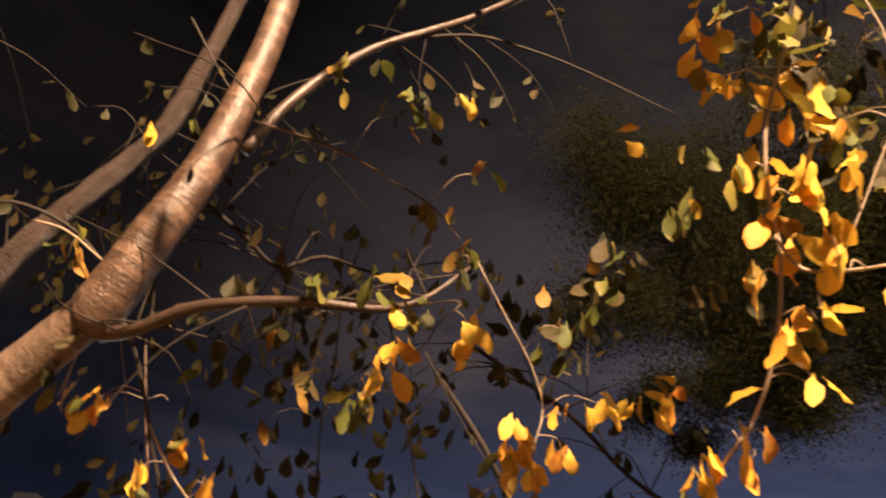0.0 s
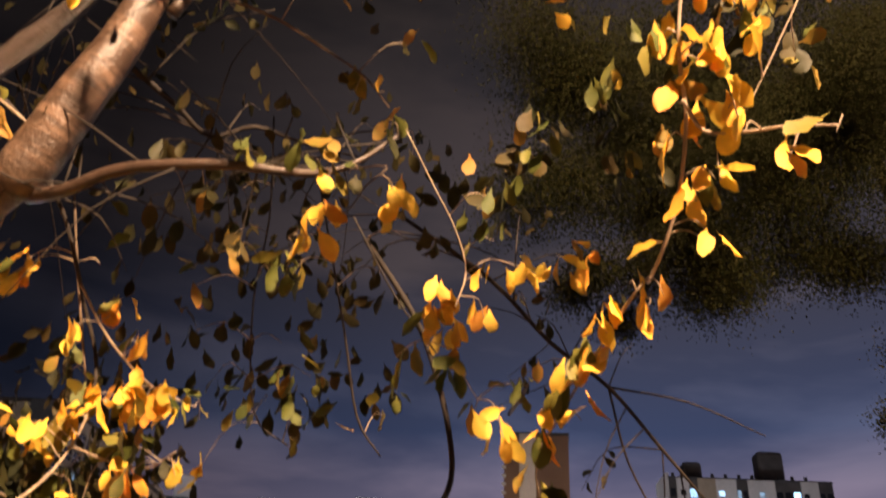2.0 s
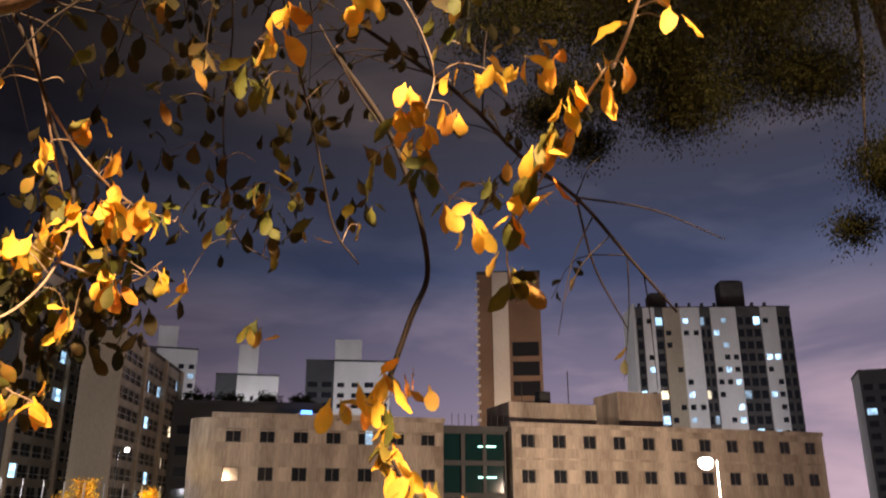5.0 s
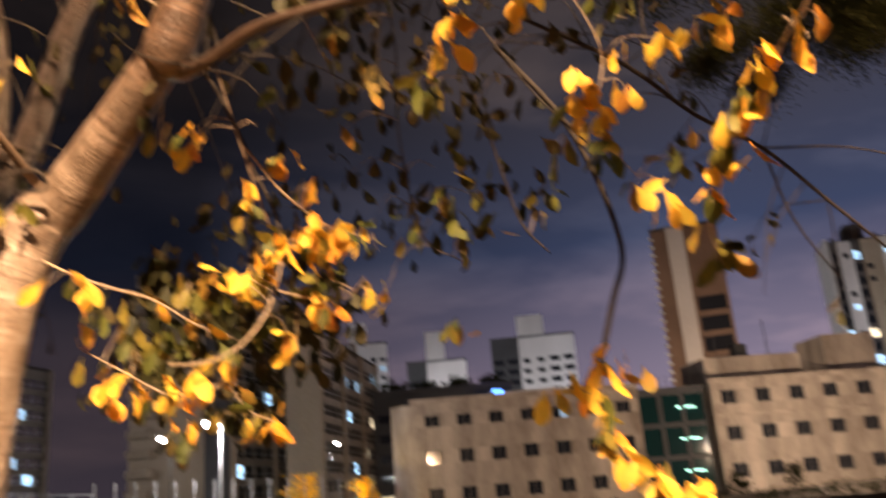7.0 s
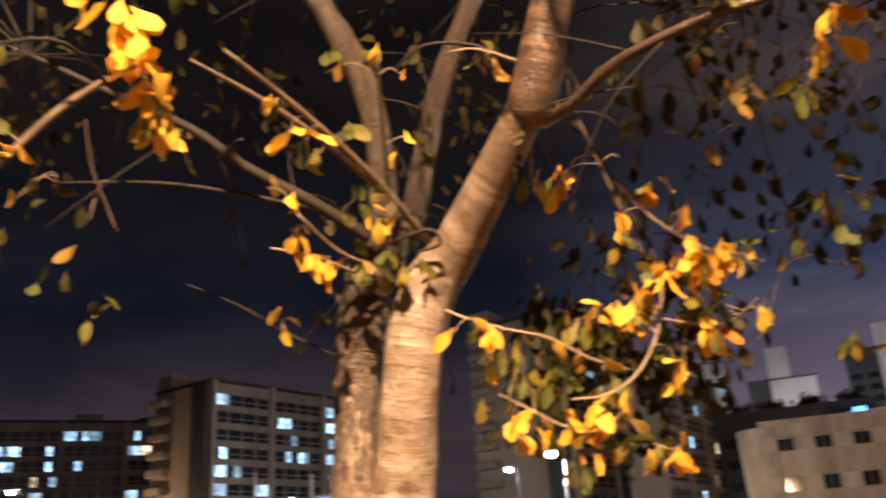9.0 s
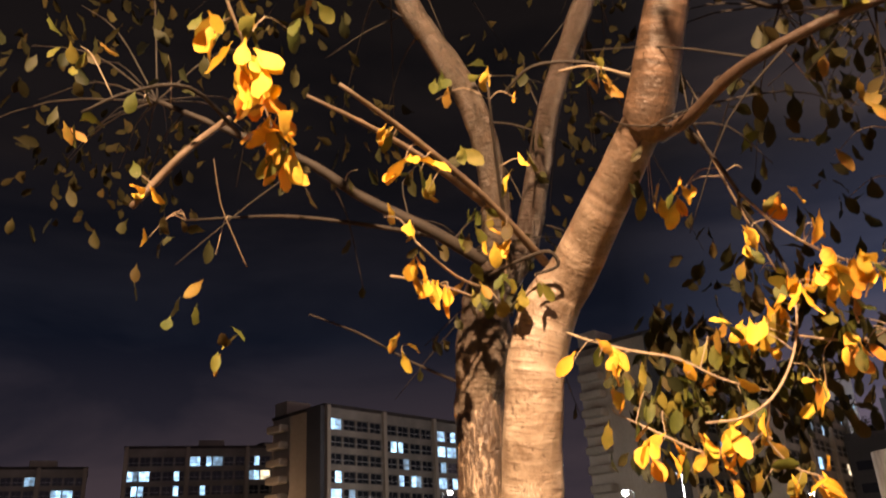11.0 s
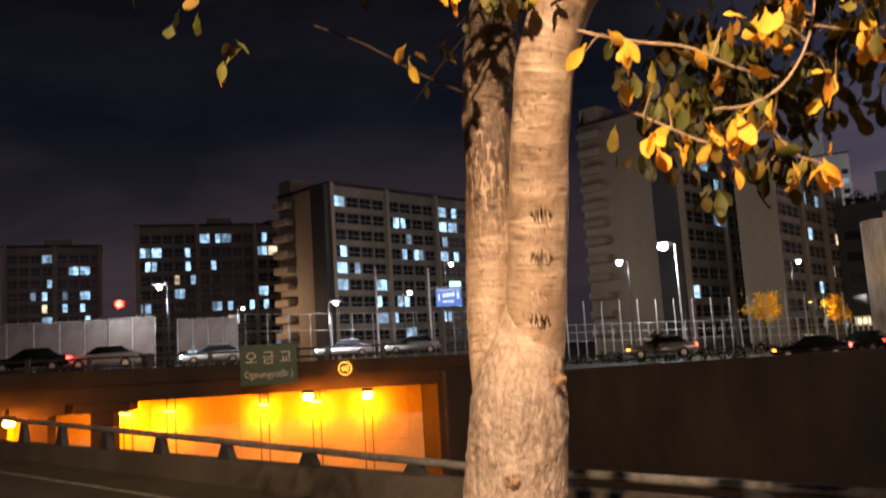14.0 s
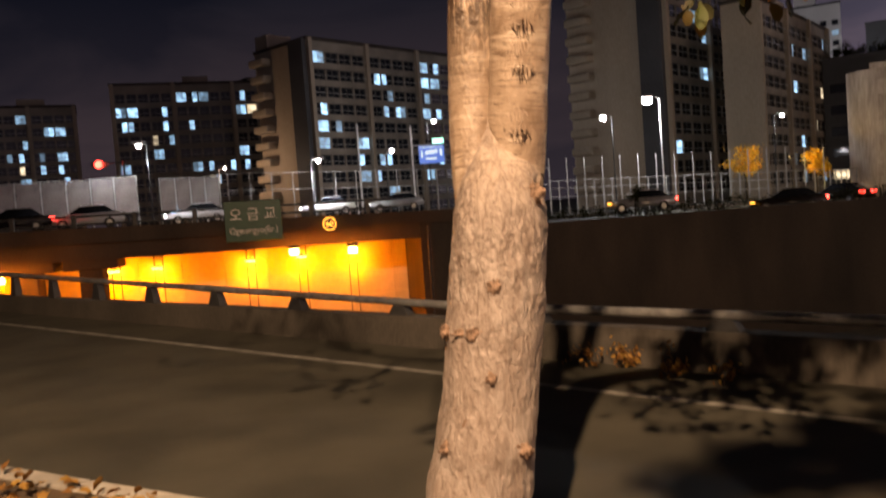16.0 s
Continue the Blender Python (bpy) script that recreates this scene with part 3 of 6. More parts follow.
    lamp_light("tunnel_light", UNDER @ Vector((place[0], place[1], place[2] - 0.35)), 430, SODIUM, 0.1)
for x in (-3.6, -6.1, -8.6, -13.0, -15.0, -21, -26):
    wash = thing("wall_lamp", UNDER @ Matrix.Translation((x, 7.0, -0.35)), "sodium wall washer on the underpass wall", "lamp", "wall lamps")
    part("housing", box(-0.27, -0.08, 0.05, 0.27, 0.1, 0.1, 0.02), "steel", wash)
    part("bracket", box(-0.04, 0.1, 0.08, 0.04, 0.47, 0.16), "dark_steel", wash)
    part("lens", box(-0.25, -0.07, 0.01, 0.25, 0.09, 0.05, 0.01), "sodium_lens", wash)
    lamp_light("wall_wash_light", UNDER @ Vector((x, 6.7, -0.75)), 380, SODIUM, 0.12)

# road sign on the bridge
sign = thing("bridge_sign", UNDER @ pose(-7.6, -0.42, 0.82), "green bridge name sign with white lettering", "sign")
part("board", box(-1.12, -0.03, 0, 1.12, 0.03, 1.62, 0.02), "sign_green", sign)
part("bracket", box(-0.8, 0.03, 0.3, -0.72, 0.2, 1.3), "dark_steel", sign)
part("bracket", box(0.72, 0.03, 0.3, 0.8, 0.2, 1.3), "dark_steel", sign)


def lettering(text, size, x, z, parent, mat, y=-0.036, squeeze=1.0):
    data = bpy.data.curves.new("lettering", "FONT")
    data.body, data.size, data.extrude, data.align_x = text, size, 0.003, "CENTER"
    data.materials.append(M[mat])
    ob = new("lettering", data)
    ob.parent = parent
    ob.matrix_basis = pose(x, y, z, 90) @ Matrix.Diagonal((squeeze, 1, 1, 1))
    return ob


lettering("오 금 교", 0.56, 0, 0.88, sign, "sign_text")
lettering("Ogeumgyo(Br.)", 0.36, 0, 0.32, sign, "sign_text", squeeze=0.85)

# roadside barrier: low concrete wall, flared posts, steel tube
barrier = thing("barrier", ROAD, "low concrete roadside barrier with flared posts and a steel tube rail", "barrier", kind="structure")
bm = bmesh.new()
tube_pts = []
for sx in (-60, 45):
    tube_pts.append([bm.verts.new((sx, y, z)) for y, z in ((0.98, -0.02), (1.02, 0.28), (1.04, 0.35), (1.26, 0.35), (1.28, 0.28), (1.32, -0.3))])
a, b = tube_pts
for k in range(6):
    j = (k + 1) % 6
    bm.faces.new((a[k], a[j], b[j], b[k]))
bm.faces.new(a)
bm.faces.new(b[::-1])
bmesh.ops.recalc_face_normals(bm, faces=bm.faces)
part("base", bm, "concrete", barrier)
post = None
for i in range(40):
    x = -47.0 + i * 2.02
    if post is None:
        bm = bmesh.new()
        v = [bm.verts.new(c) for c in ((-0.17, -0.07, 0.34), (0.17, -0.07, 0.34), (0.17, 0.07, 0.34), (-0.17, 0.07, 0.34), (-0.06, -0.05, 0.62), (0.06, -0.05, 0.62), (0.06, 0.05, 0.62), (-0.06, 0.05, 0.62))]
        for f in ((3, 2, 1, 0), (4, 5, 6, 7), (0, 1, 5, 4), (1, 2, 6, 5), (2, 3, 7, 6), (3, 0, 4, 7)):
            bm.faces.new([v[i2] for i2 in f])
        p = part("post", bm, "dark_steel", barrier)
        post = p.data
    else:
        p = put("post", post, "dark_steel", barrier)
    rail_z = 0.49 + 0.0249 * max(0.0, 4.4 - x)
    p.location = (x, 1.15, 0.34 * (1 - (rail_z - 0.34) / 0.28))
    p.scale.z = (rail_z - 0.34) / 0.28
part("tube_rail", pole([(-47, 1.12, 0.49 + 0.0249 * 51.4), (4.4, 1.12, 0.49)], 0.045, 12), "steel", barrier, "galvanised steel tube")
part("tube_rail", pole([(4.4, 1.12, 0.49), (45, 1.12, 0.49)], 0.045, 12), "steel", barrier, "galvanised steel tube")


# ---- buildings ----
class Block:
    """A building in its own frame: front along x from 0 to length, facing -y."""

    def __init__(self, name, corner, heading, length, depth, height, wall, label, category="building", base=0.0):
        self.ob = thing(name, pose(corner[0], corner[1], base, 0, 0, heading), label, category, kind="")
        self.length, self.depth, self.height, self.wall = length, depth, height, wall
        self.panes = {}

    def shell(self, roof="dark_concrete", inset=0.35):
        part("wall", box(0, inset, -2, self.length, self.depth, self.height), self.wall, self.ob)
        part("roof", box(-0.15, -0.1, self.height, self.length + 0.15, self.depth + 0.15, self.height + 0.5), roof, self.ob)

    def front(self, x0, x1, columns, rows, wide, z0, storey, tall, lit=0.0, mat=None, seed=1, warm=0.2, glass_mat="pane", mullion=True, pattern=None, first=0):
        """Wall with real openings: bands between the storeys, piers between the windows, a pane in each opening."""
        rnd = random.Random(seed)
        mat = mat or self.wall
        zs, z = [(-2, z0)], z0
        for r in range(rows):
            top = self.height if r == rows - 1 else z0 + (r + 1) * storey
            zs.append((z0 + r * storey + tall, top))
        shapes = {}
        for a, b in zs:
            key = round(b - a, 3)
            if key not in shapes:
                o = part("spandrel", box(x0, 0, 0, x1, 0.35, b - a), mat, self.ob)
                shapes[key] = o.data
            else:
                o = put("spandrel", shapes[key], mat, self.ob)
            o.location.z = a
        step = (x1 - x0) / columns
        bm = bmesh.new()
        for r in range(rows):
            zz = z0 + r * storey
            for c in range(columns + 1):
                a = max(x0, x0 + c * step - (step - wide) / 2)
                b = min(x1, x0 + c * step + (step - wide) / 2)
                add_box(bm, a, 0.002, zz - 0.01, b, 0.348, zz + tall + 0.01)
        part("pier_work", bm, mat, self.ob)["kind"] = "stuff"
        for r in range(rows):
            for c in range(columns):
                xx = x0 + (c + 0.5) * step - wide / 2
                on = pattern[r][first + c] == "o" if pattern else rnd.random() < lit
                m = ("lit_warm" if rnd.random() < warm else "lit") if on else glass_mat
                if on and mullion:
                    # two sashes, one of them often curtained
                    dark = rnd.choice((0, 1, 2))
                    for k in (0, 1):
                        self.window(xx + k * wide / 2, z0 + r * storey, wide / 2, tall, glass_mat if dark == k else m, False)
                else:
                    self.window(xx, z0 + r * storey, wide, tall, m, mullion)

    def window(self, x, z, wide, tall, m, mullion=True, y=0.2):
        key = (round(wide, 2), round(tall, 2), m)
        if key not in self.panes:
            win = part("window_pane", box(0, 0, 0, wide, 0.04, tall), m, self.ob)
            self.panes[key] = win.data
        else:
            win = put("window_pane", self.panes[key], m, self.ob)
        win.location = (x, y, z)
        if mullion:
            key = (round(wide, 2), round(tall, 2), "frame")
            if key not in self.panes:
                bm = bmesh.new()
                add_box(bm, 0, -0.05, 0, 0.07, 0, tall)
                add_box(bm, wide - 0.07, -0.05, 0, wide, 0, tall)
                add_box(bm, wide / 2 - 0.04, -0.05, 0, wide / 2 + 0.04, 0, tall)
                add_box(bm, 0, -0.05, 0, wide, 0, 0.07)
                add_box(bm, 0, -0.05, tall - 0.07, wide, 0, tall)
                f = part("window_frame", bm, "frame", win)
                self.panes[key] = f.data
            else:
                put("window_frame", self.panes[key], "frame", win)

    def stairs(self, x, y, wide, storeys, z0, storey):
        """Open stair landings that stick out from the gable."""
        # dark backing stands in for the shade between the landings
        part("stair_gap_shade", box(-0.75, 0.15, -1, 0.01, wide - 0.15, z0 + storeys * storey), "dark_wall", self.ob)
        me = None
        for k in range(storeys):
            if me is None:
                o = part("stair_landing", box(-1.75, 0, 0, 0.02, wide, 1.15, 0.25), self.wall, self.ob)
                me = o.data
            else:
                o = put("stair_landing", me, self.wall, self.ob)
            o.location = (x, y, z0 + k * storey)


def apartment(name, corner, heading, length, depth, height, storeys, bays, lit, seed, wall, label, stairs=False, base=0.0, warm=0.06, cols=4, pattern=None):
    """A slab block: glazed balconies storey over storey, broad pilasters between the flats."""
    b = Block(name, corner, heading, length, depth, height, wall, label, base=base)
    b.shell()
    storey = (height - 2.0) / storeys
    bay = length / bays
    for i in range(bays):
        x0 = i * bay + 0.7
        b.front(x0, (i + 1) * bay, cols, storeys, (bay - 0.7) / cols - 0.3, 1.4, storey, storey * 0.64, lit, "balcony", seed=seed + i, warm=warm, pattern=pattern, first=i * cols)
        for k in range(storeys):
            key = (round(bay, 2), "rail")
            if key not in b.panes:
                o = part("balcony_rail", box(0, -0.32, 0, bay - 0.75, -0.27, 0.08), "steel", b.ob)
                b.panes[key] = o.data
            else:
                o = put("balcony_rail", b.panes[key], "steel", b.ob)
            o.location = (x0, 0, 1.4 + k * storey + 0.55)
    pil = None
    for i in range(bays + 1):
        x = min(i * bay, length - 0.7)
        if pil is None:
            o = part("pilaster", box(0, -0.5, -2, 0.7, 0.36, height + 0.3, 0.04), wall, b.ob)
            pil = o.data
        else:
            o = put("pilaster", pil, wall, b.ob)
        o.location.x = x
    if stairs:
        b.stairs(0, depth - 4.2, 3.6, storeys, 2.2, storey)
        part("stair_tower", box(0.02, depth - 3.5, height, 4.5, depth - 0.4, height + 2.6), wall, b.ob)
    else:
        part("lift_house", box(length * 0.4, depth * 0.4, height, length * 0.4 + 5, depth * 0.8, height + 2.4), wall, b.ob)
    return b


apartment("apartment_block", (-23.6, 117.8), 49.5, 44, 13, 27.2, 10, 4, 0.1, 11, "grey_wall", "slab apartment block with a blank gable and stair landings, partly lit", stairs=True,
          pattern=["................", ".....o......o...", "...oo...o.......", "...ooo...o....o.", "o..o.........o..", "oo..........o...", "o....oo.oo......", ".....o..o....o..", "....oo..oo.o....", "o.......oo......"])
apartment("apartment_block", (-69.9, 154.9), 20, 34, 12, 29.5, 10, 3, 0.1, 5, "grey_wall", "dark slab apartment block with scattered lit windows", cols=5,
          pattern=["...............", "....o......o...", "......oo.......", "o......oo......", "o.....oo.oo....", "...o......o....", "...oo..........", "oo..o.o........", "oo..o.....oo...", ".....ooo..o...."])
apartment("apartment_block", (-96, 153), 26, 18, 12, 27.0, 10, 2, 0.1, 8, "grey_wall", "dark slab apartment block far down the road",
          pattern=["........", "...o....", ".o...o..", "..oo....", "...o..o.", "...oo.o.", "..ooo.o.", "...o....", ".....oo.", "...o...."])
apartment("apartment_block", (-46, 166), 40, 16, 12, 30.5, 10, 2, 0.1, 21, "grey_wall", "unlit slab apartment block behind another one")
apartment("apartment_block", (25.4, 109.2), 50, 26, 15, 33.0, 12, 2, 0.08, 17, "grey_wall", "mostly dark slab apartment block with a blank gable and stair landings", stairs=True)
apartment("apartment_block", (36.3, 106.0), 54, 34, 4.6, 25.0, 9, 3, 0.10, 29, "grey_wall", "slab apartment block with a blank gable and glazed balconies")

# low beige blocks with punched windows, and the dark glazed stair between them
low = Block("office_building", (36.4, 77.0), -25.6, 23.6, 14, 11.4, "beige_wall", "beige rendered three storey building with a rounded corner")
low.shell("beige_wall")
low.front(0.4, 23.6, 7, 3, 1.5, 1.6, 3.7, 1.35, 0.06, seed=3, warm=0.4)
bm = bmesh.new()
arc = [(0.4 - 2.6 * math.sin(a), 2.6 - 2.6 * math.cos(a)) for a in [i * math.pi / 20 for i in range(11)]]
part("round_corner", prism(arc + [(-2.2, 13.9), (0.4, 13.9)], -2, 11.38), "beige_wall", low.ob)
for k in range(3):
    part("window_pane", box(-2.24, 4.2, 1.6 + 3.7 * k, -2.16, 5.5, 2.95 + 3.7 * k), "pane", low.ob)
part("cornice", box(0.4, -0.12, 10.1, 23.6, -0.003, 10.25), "beige_wall", low.ob)
link_block = Block("glazed_stairwell", (57.6, 67.2), -25.6, 7.4, 10, 10.7, "dark_wall", "dark glazed stairwell between two beige buildings with teal lights")
link_block.shell("dark_wall")
link_block.front(0.1, 7.3, 3, 3, 2.0, 1.0, 3.3, 2.8, 0, "dark_wall", glass_mat="teal_glass", mullion=False)
for k in range(3):
    part("strip_light", box(4.2, 0.05, 2.6 + 3.2 * k, 6.2, 0.1, 2.75 + 3.2 * k), "teal_lens", link_block.ob)
off = Block("office_building", (64.4, 63.3), -22.5, 41.2, 14, 11.2, "beige_wall", "long beige rendered three storey building with small dark windows")
off.shell("beige_wall")
off.front(0, 41.2, 11, 3, 1.6, 1.6, 3.7, 1.45, 0.05, seed=14, warm=0.2)
part("string_course", box(0, -0.1, 7.75, 41.2, -0.003, 7.95), "beige_wall", off.ob)
part("penthouse", box(1.0, 3, 11.7, 12, 10, 14.3), "beige_wall", off.ob)
part("penthouse", box(15.5, 4, 11.7, 21.5, 10, 16.2), "beige_wall", off.ob)
part("water_tank", box(5.5, 4.5, 14.3, 7.0, 6.0, 15.9, 0.2), "dark_steel", off.ob)
part("aerial", pole([(9.5, 5, 14.3), (9.5, 5, 18.5)], 0.06), "dark_steel", off.ob)
part("aerial", pole([(3.5, 5, 14.3), (3.5, 5, 17.0)], 0.05), "dark_steel", off.ob)
for i in range(9):
    part("roof_rail", box(-6.5 + i * 0.75, 1.0, 11.2, -6.44 + i * 0.75, 1.06, 12.5), "dark_steel", off.ob)

# towers behind
tower = Block("tower_block", (96.0, 102.2), -46, 11.0, 10, 43, "brown_wall", "tall brown clad tower with a pale vertical strip")
tower.shell("dark_wall")
part("front_wall", box(0, 0, -2, 5.4, 0.36, 43.6), "brown_wall", tower.ob)
part("pale_strip", box(2.6, -0.5, -2, 5.4, 0.0, 43.2), "white_wall", tower.ob)
part("front_wall", box(5.4, 0, 31.5, 11, 0.36, 43.2), "brown_wall", tower.ob)
tower.height = 31.5
tower.front(5.4, 11, 1, 9, 4.6, 1.0, 3.4, 2.5, 0, "brown_wall", seed=2, mullion=False)
for k in range(30):
    part("lattice_bar", box(-0.35, -0.3, k * 1.43, 0.35, -0.2, k * 1.43 + 0.5), "white_steel", tower.ob)

big = Block("apartment_tower", (158.6, 114.1), -42, 36.5, 12, 49, "white_wall", "tall apartment tower with pale piers and scattered lit windows")
big.shell("dark_wall")
# recess bays are only slightly set back; their shade is in the colour
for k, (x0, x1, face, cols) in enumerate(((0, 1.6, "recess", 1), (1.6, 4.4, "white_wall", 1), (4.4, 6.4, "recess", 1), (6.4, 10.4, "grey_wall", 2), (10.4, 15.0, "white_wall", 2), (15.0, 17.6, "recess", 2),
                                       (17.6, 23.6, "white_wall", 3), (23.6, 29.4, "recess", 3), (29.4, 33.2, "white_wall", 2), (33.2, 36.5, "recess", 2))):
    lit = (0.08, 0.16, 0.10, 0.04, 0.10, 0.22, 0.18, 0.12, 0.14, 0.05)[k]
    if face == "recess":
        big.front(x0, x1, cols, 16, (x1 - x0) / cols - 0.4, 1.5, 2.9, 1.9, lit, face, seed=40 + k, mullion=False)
    else:
        part("pier_face", box(x0, -0.4, -2, x1, 0.36, 49.2), face, big.ob)
        rnd = random.Random(40 + k)
        for r in range(16):
            for c in range(cols):
                glass_on = rnd.random() < lit
                if glass_on or rnd.random() < 0.3:
                    big.window(x0 + (c + 0.5) * (x1 - x0) / cols - 0.6, 1.8 + r * 2.9, 1.2, 1.2, "lit" if glass_on else "pane", False, -0.43)
part("gable_wall", box(-0.6, 0.2, -2, 0, 12, 50.3), "white_wall", big.ob)
for x, x1, z1 in ((4.2, 8.6, 54.0), (21.6, 27.6, 57.0)):
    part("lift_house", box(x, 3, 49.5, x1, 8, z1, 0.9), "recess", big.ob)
for x in range(1, 33, 3):
    part("roof_vent", box(x, 1.2, 49.5, x + 0.6, 1.8, 50.7), "dark_wall", big.ob)

def white_tower(corner, heading, length, depth, height, lift, seed, label, lit=0.1):
    b = Block("apartment_tower", corner, heading, length, depth, height, "white_wall", label)
    b.shell("dark_wall")
    storeys = int((height - 3) / 2.9)
    third = length / 3
    b.front(0, third, 2, storeys, third / 2 - 1.2, 1.5, 2.9, 1.5, lit, "dark_wall", seed=seed, mullion=False)
    b.front(third, 2 * third, 2, storeys, third / 2 - 2.0, 1.5, 2.9, 1.3, 0.02, "white_wall", seed=seed + 1, mullion=False)
    b.front(2 * third, length, 2, storeys, third / 2 - 1.4, 1.5, 2.9, 1.5, lit, "white_wall", seed=seed + 2, mullion=False)
    part("lift_house", box(third, 0.0, height + 0.5, 2 * third - 0.3, depth * 0.7, height + lift), "white_wall", b.ob)
    return b


white_tower((118.8, 197.2), -34, 23.5, 14, 43.5, 6.3, 61, "white apartment tower with a taller stair core, far off", 0.14)
white_tower((88.0, 245.0), -22, 18, 20, 51, 7, 71, "white apartment tower with a roof crown, far off", 0.12)
white_tower((101.7, 217.5), -27, 17.5, 14, 40.5, 9, 81, "pale apartment tower with a domed roof house, far off", 0.05)
white_tower((204.7, 84), -60, 20, 14, 35, 1, 91, "dark apartment tower at the edge of town", 0.15)
shed = Block("green_roofed_building", (54.0, 130.0), -27, 24, 14, 19.7, "dark_wall", "dark low building with trees on its roof")
shed.shell("dark_wall")
shed.front(0, 24, 6, 5, 2.2, 1.5, 3.3, 1.4, 0.05, "dark_wall", seed=31, mullion=False)
annex = Block("annex", (70.5, 118.5), -27, 12, 9, 17.7, "white_wall", "pale annex with a blue rooftop light")
annex.shell("white_wall")
annex.front(0, 12, 4, 4, 1.5, 1.5, 3.4, 1.3, 0.05, "white_wall", seed=33, mullion=False)
part("blue_light", box(0.5, -0.3, 17.9, 2.2, -0.1, 18.6), "blue_lens", annex.ob, "glowing blue light")


# ---- street furniture beyond the underpass ----
def street_lamp(place, arm, height, power, label="tall steel street lamp with a glowing white head", colour=COOL, base=0.2, tagname="street lamps", bulb=0.42, shaft="dark_steel"):
    ob = thing("street_lamp", Matrix.Translation((place[0], place[1], base)), label, "street lamp", tagname)
    part("pole", pole([(0, 0, 0), (0, 0, height * 0.6), (0, 0, height - 0.1)], 0.075), shaft, ob)
    part("arm", pole([(0, 0, height - 0.15), (arm[0] * 0.5, arm[1] * 0.5, height + 0.12), (arm[0], arm[1], height + 0.15)], 0.05), "dark_steel", ob)
    head = part("head", box(arm[0] - 0.45, arm[1] - 0.3, height + 0.02, arm[0] + 0.45, arm[1] + 0.3, height + 0.24, 0.08), "steel", ob)
    # sphere larger than a real lens, its size standing in for the glare
    bm = bmesh.new()
    bmesh.ops.create_uvsphere(bm, u_segments=20, v_segments=12, radius=bulb)
    for v in bm.verts:
        v.co = Vector((arm[0] + v.co.x * 1.1, arm[1] + v.co.y, height - 0.55 * bulb + v.co.z * 0.9))
    part("lens", bm, "lens", head, "glowing white lens", smooth=True)
    lamp_light("street_lamp_light", (place[0] + arm[0], place[1] + arm[1], base + height - 1.3), power, colour, 0.25)
    return ob


street_lamp((15.7, 70.6), (-1.05, 0), 9.4, 4000, bulb=0.38, shaft="white_steel")
street_lamp((14.6, 89.0), (-0.9, 0), 9.9, 900, bulb=0.3)
street_lamp((62.8, 38.0), (-0.9, 0.5), 6.2, 12000, bulb=0.55, shaft="white_steel", colour=(1.0, 0.78, 0.6))
street_lamp((-38, 118), (0.9, 0), 9.5, 1600, bulb=0.2, colour=(1.0, 0.7, 0.5))
street_lamp((31.5, 88.5), (0.9, 0), 8.6, 450, bulb=0.2)
street_lamp((-12.2, 108), (0.9, 0), 9.5, 900, bulb=0.25)
street_lamp((-6.2, 104), (0.9, 0), 12.5, 600, bulb=0.25)
# the next four are unseen lamps, added to brighten the towers behind
street_lamp((120, 160), (1, 0), 12, 19000)
street_lamp((96, 205), (1, 0), 14, 20000)
street_lamp((140, 78), (1, 0), 12, 20000)
street_lamp((86, 82), (1, 0), 12, 7500, colour=(1.0, 0.75, 0.55))


# ---- the cherry tree ----
# limbs: bark, then places and radii along each; clumps: place, reach, leaves, tint
BOUGHS = {
    "trunk": ("trunk_bark", [(-0.116, 3.095, -0.439, 0.2498), (-0.091, 3.117, -0.019, 0.2276), (-0.061, 3.133, 0.246, 0.2132), (-0.034, 3.145, 0.462, 0.2043), (0.038, 3.169, 0.861, 0.1888), (0.089, 3.192, 1.258, 0.1843), (0.124, 3.210, 1.567, 0.1777), (0.145, 3.305, 1.879, 0.1150), (0.160, 3.335, 2.198, 0.0750), (0.190, 3.363, 2.522, 0.0500), (0.223, 3.372, 2.681, 0.0115)]),
    "lean_stem": ("lean_bark", [(0.209, 3.248, 1.447, 0.0450), (0.207, 3.219, 1.672, 0.0933), (0.205, 3.255, 1.753, 0.1144), (0.256, 3.193, 2.313, 0.1148), (0.281, 3.114, 2.582, 0.1119), (0.313, 3.065, 2.812, 0.1129), (0.387, 3.023, 3.019, 0.1097), (0.490, 2.939, 3.147, 0.0949), (0.707, 2.598, 3.474, 0.0757), (0.753, 2.515, 3.537, 0.0873), (0.818, 2.392, 3.800, 0.0793), (0.883, 2.325, 4.047, 0.0712), (0.923, 2.252, 4.356, 0.0625), (0.947, 2.189, 4.667, 0.0568), (0.952, 2.111, 5.096, 0.0511), (0.969, 2.031, 5.949, 0.0396)]),
    "left_lobe": ("lobe_bark", [(0.023, 3.254, 1.369, 0.0452), (0.037, 3.250, 1.662, 0.0854), (0.051, 3.297, 1.988, 0.0989), (0.075, 3.300, 2.429, 0.0973), (0.083, 3.295, 2.636, 0.0962), (0.105, 3.291, 2.848, 0.0811), (0.130, 3.295, 3.019, 0.0469)]),
    "back_stem": ("stem_bark", [(0.086, 3.330, 2.620, 0.0901), (0.084, 3.295, 2.731, 0.1037), (0.120, 3.272, 2.938, 0.1089), (0.163, 3.243, 3.170, 0.1026), (0.325, 3.184, 3.365, 0.0599), (0.408, 3.113, 3.672, 0.0534), (0.492, 3.048, 3.965, 0.0493), (0.696, 3.160, 4.532, 0.0500), (0.815, 3.066, 4.802, 0.0494), (0.878, 2.966, 5.295, 0.0444), (0.923, 2.874, 5.881, 0.0358)]),
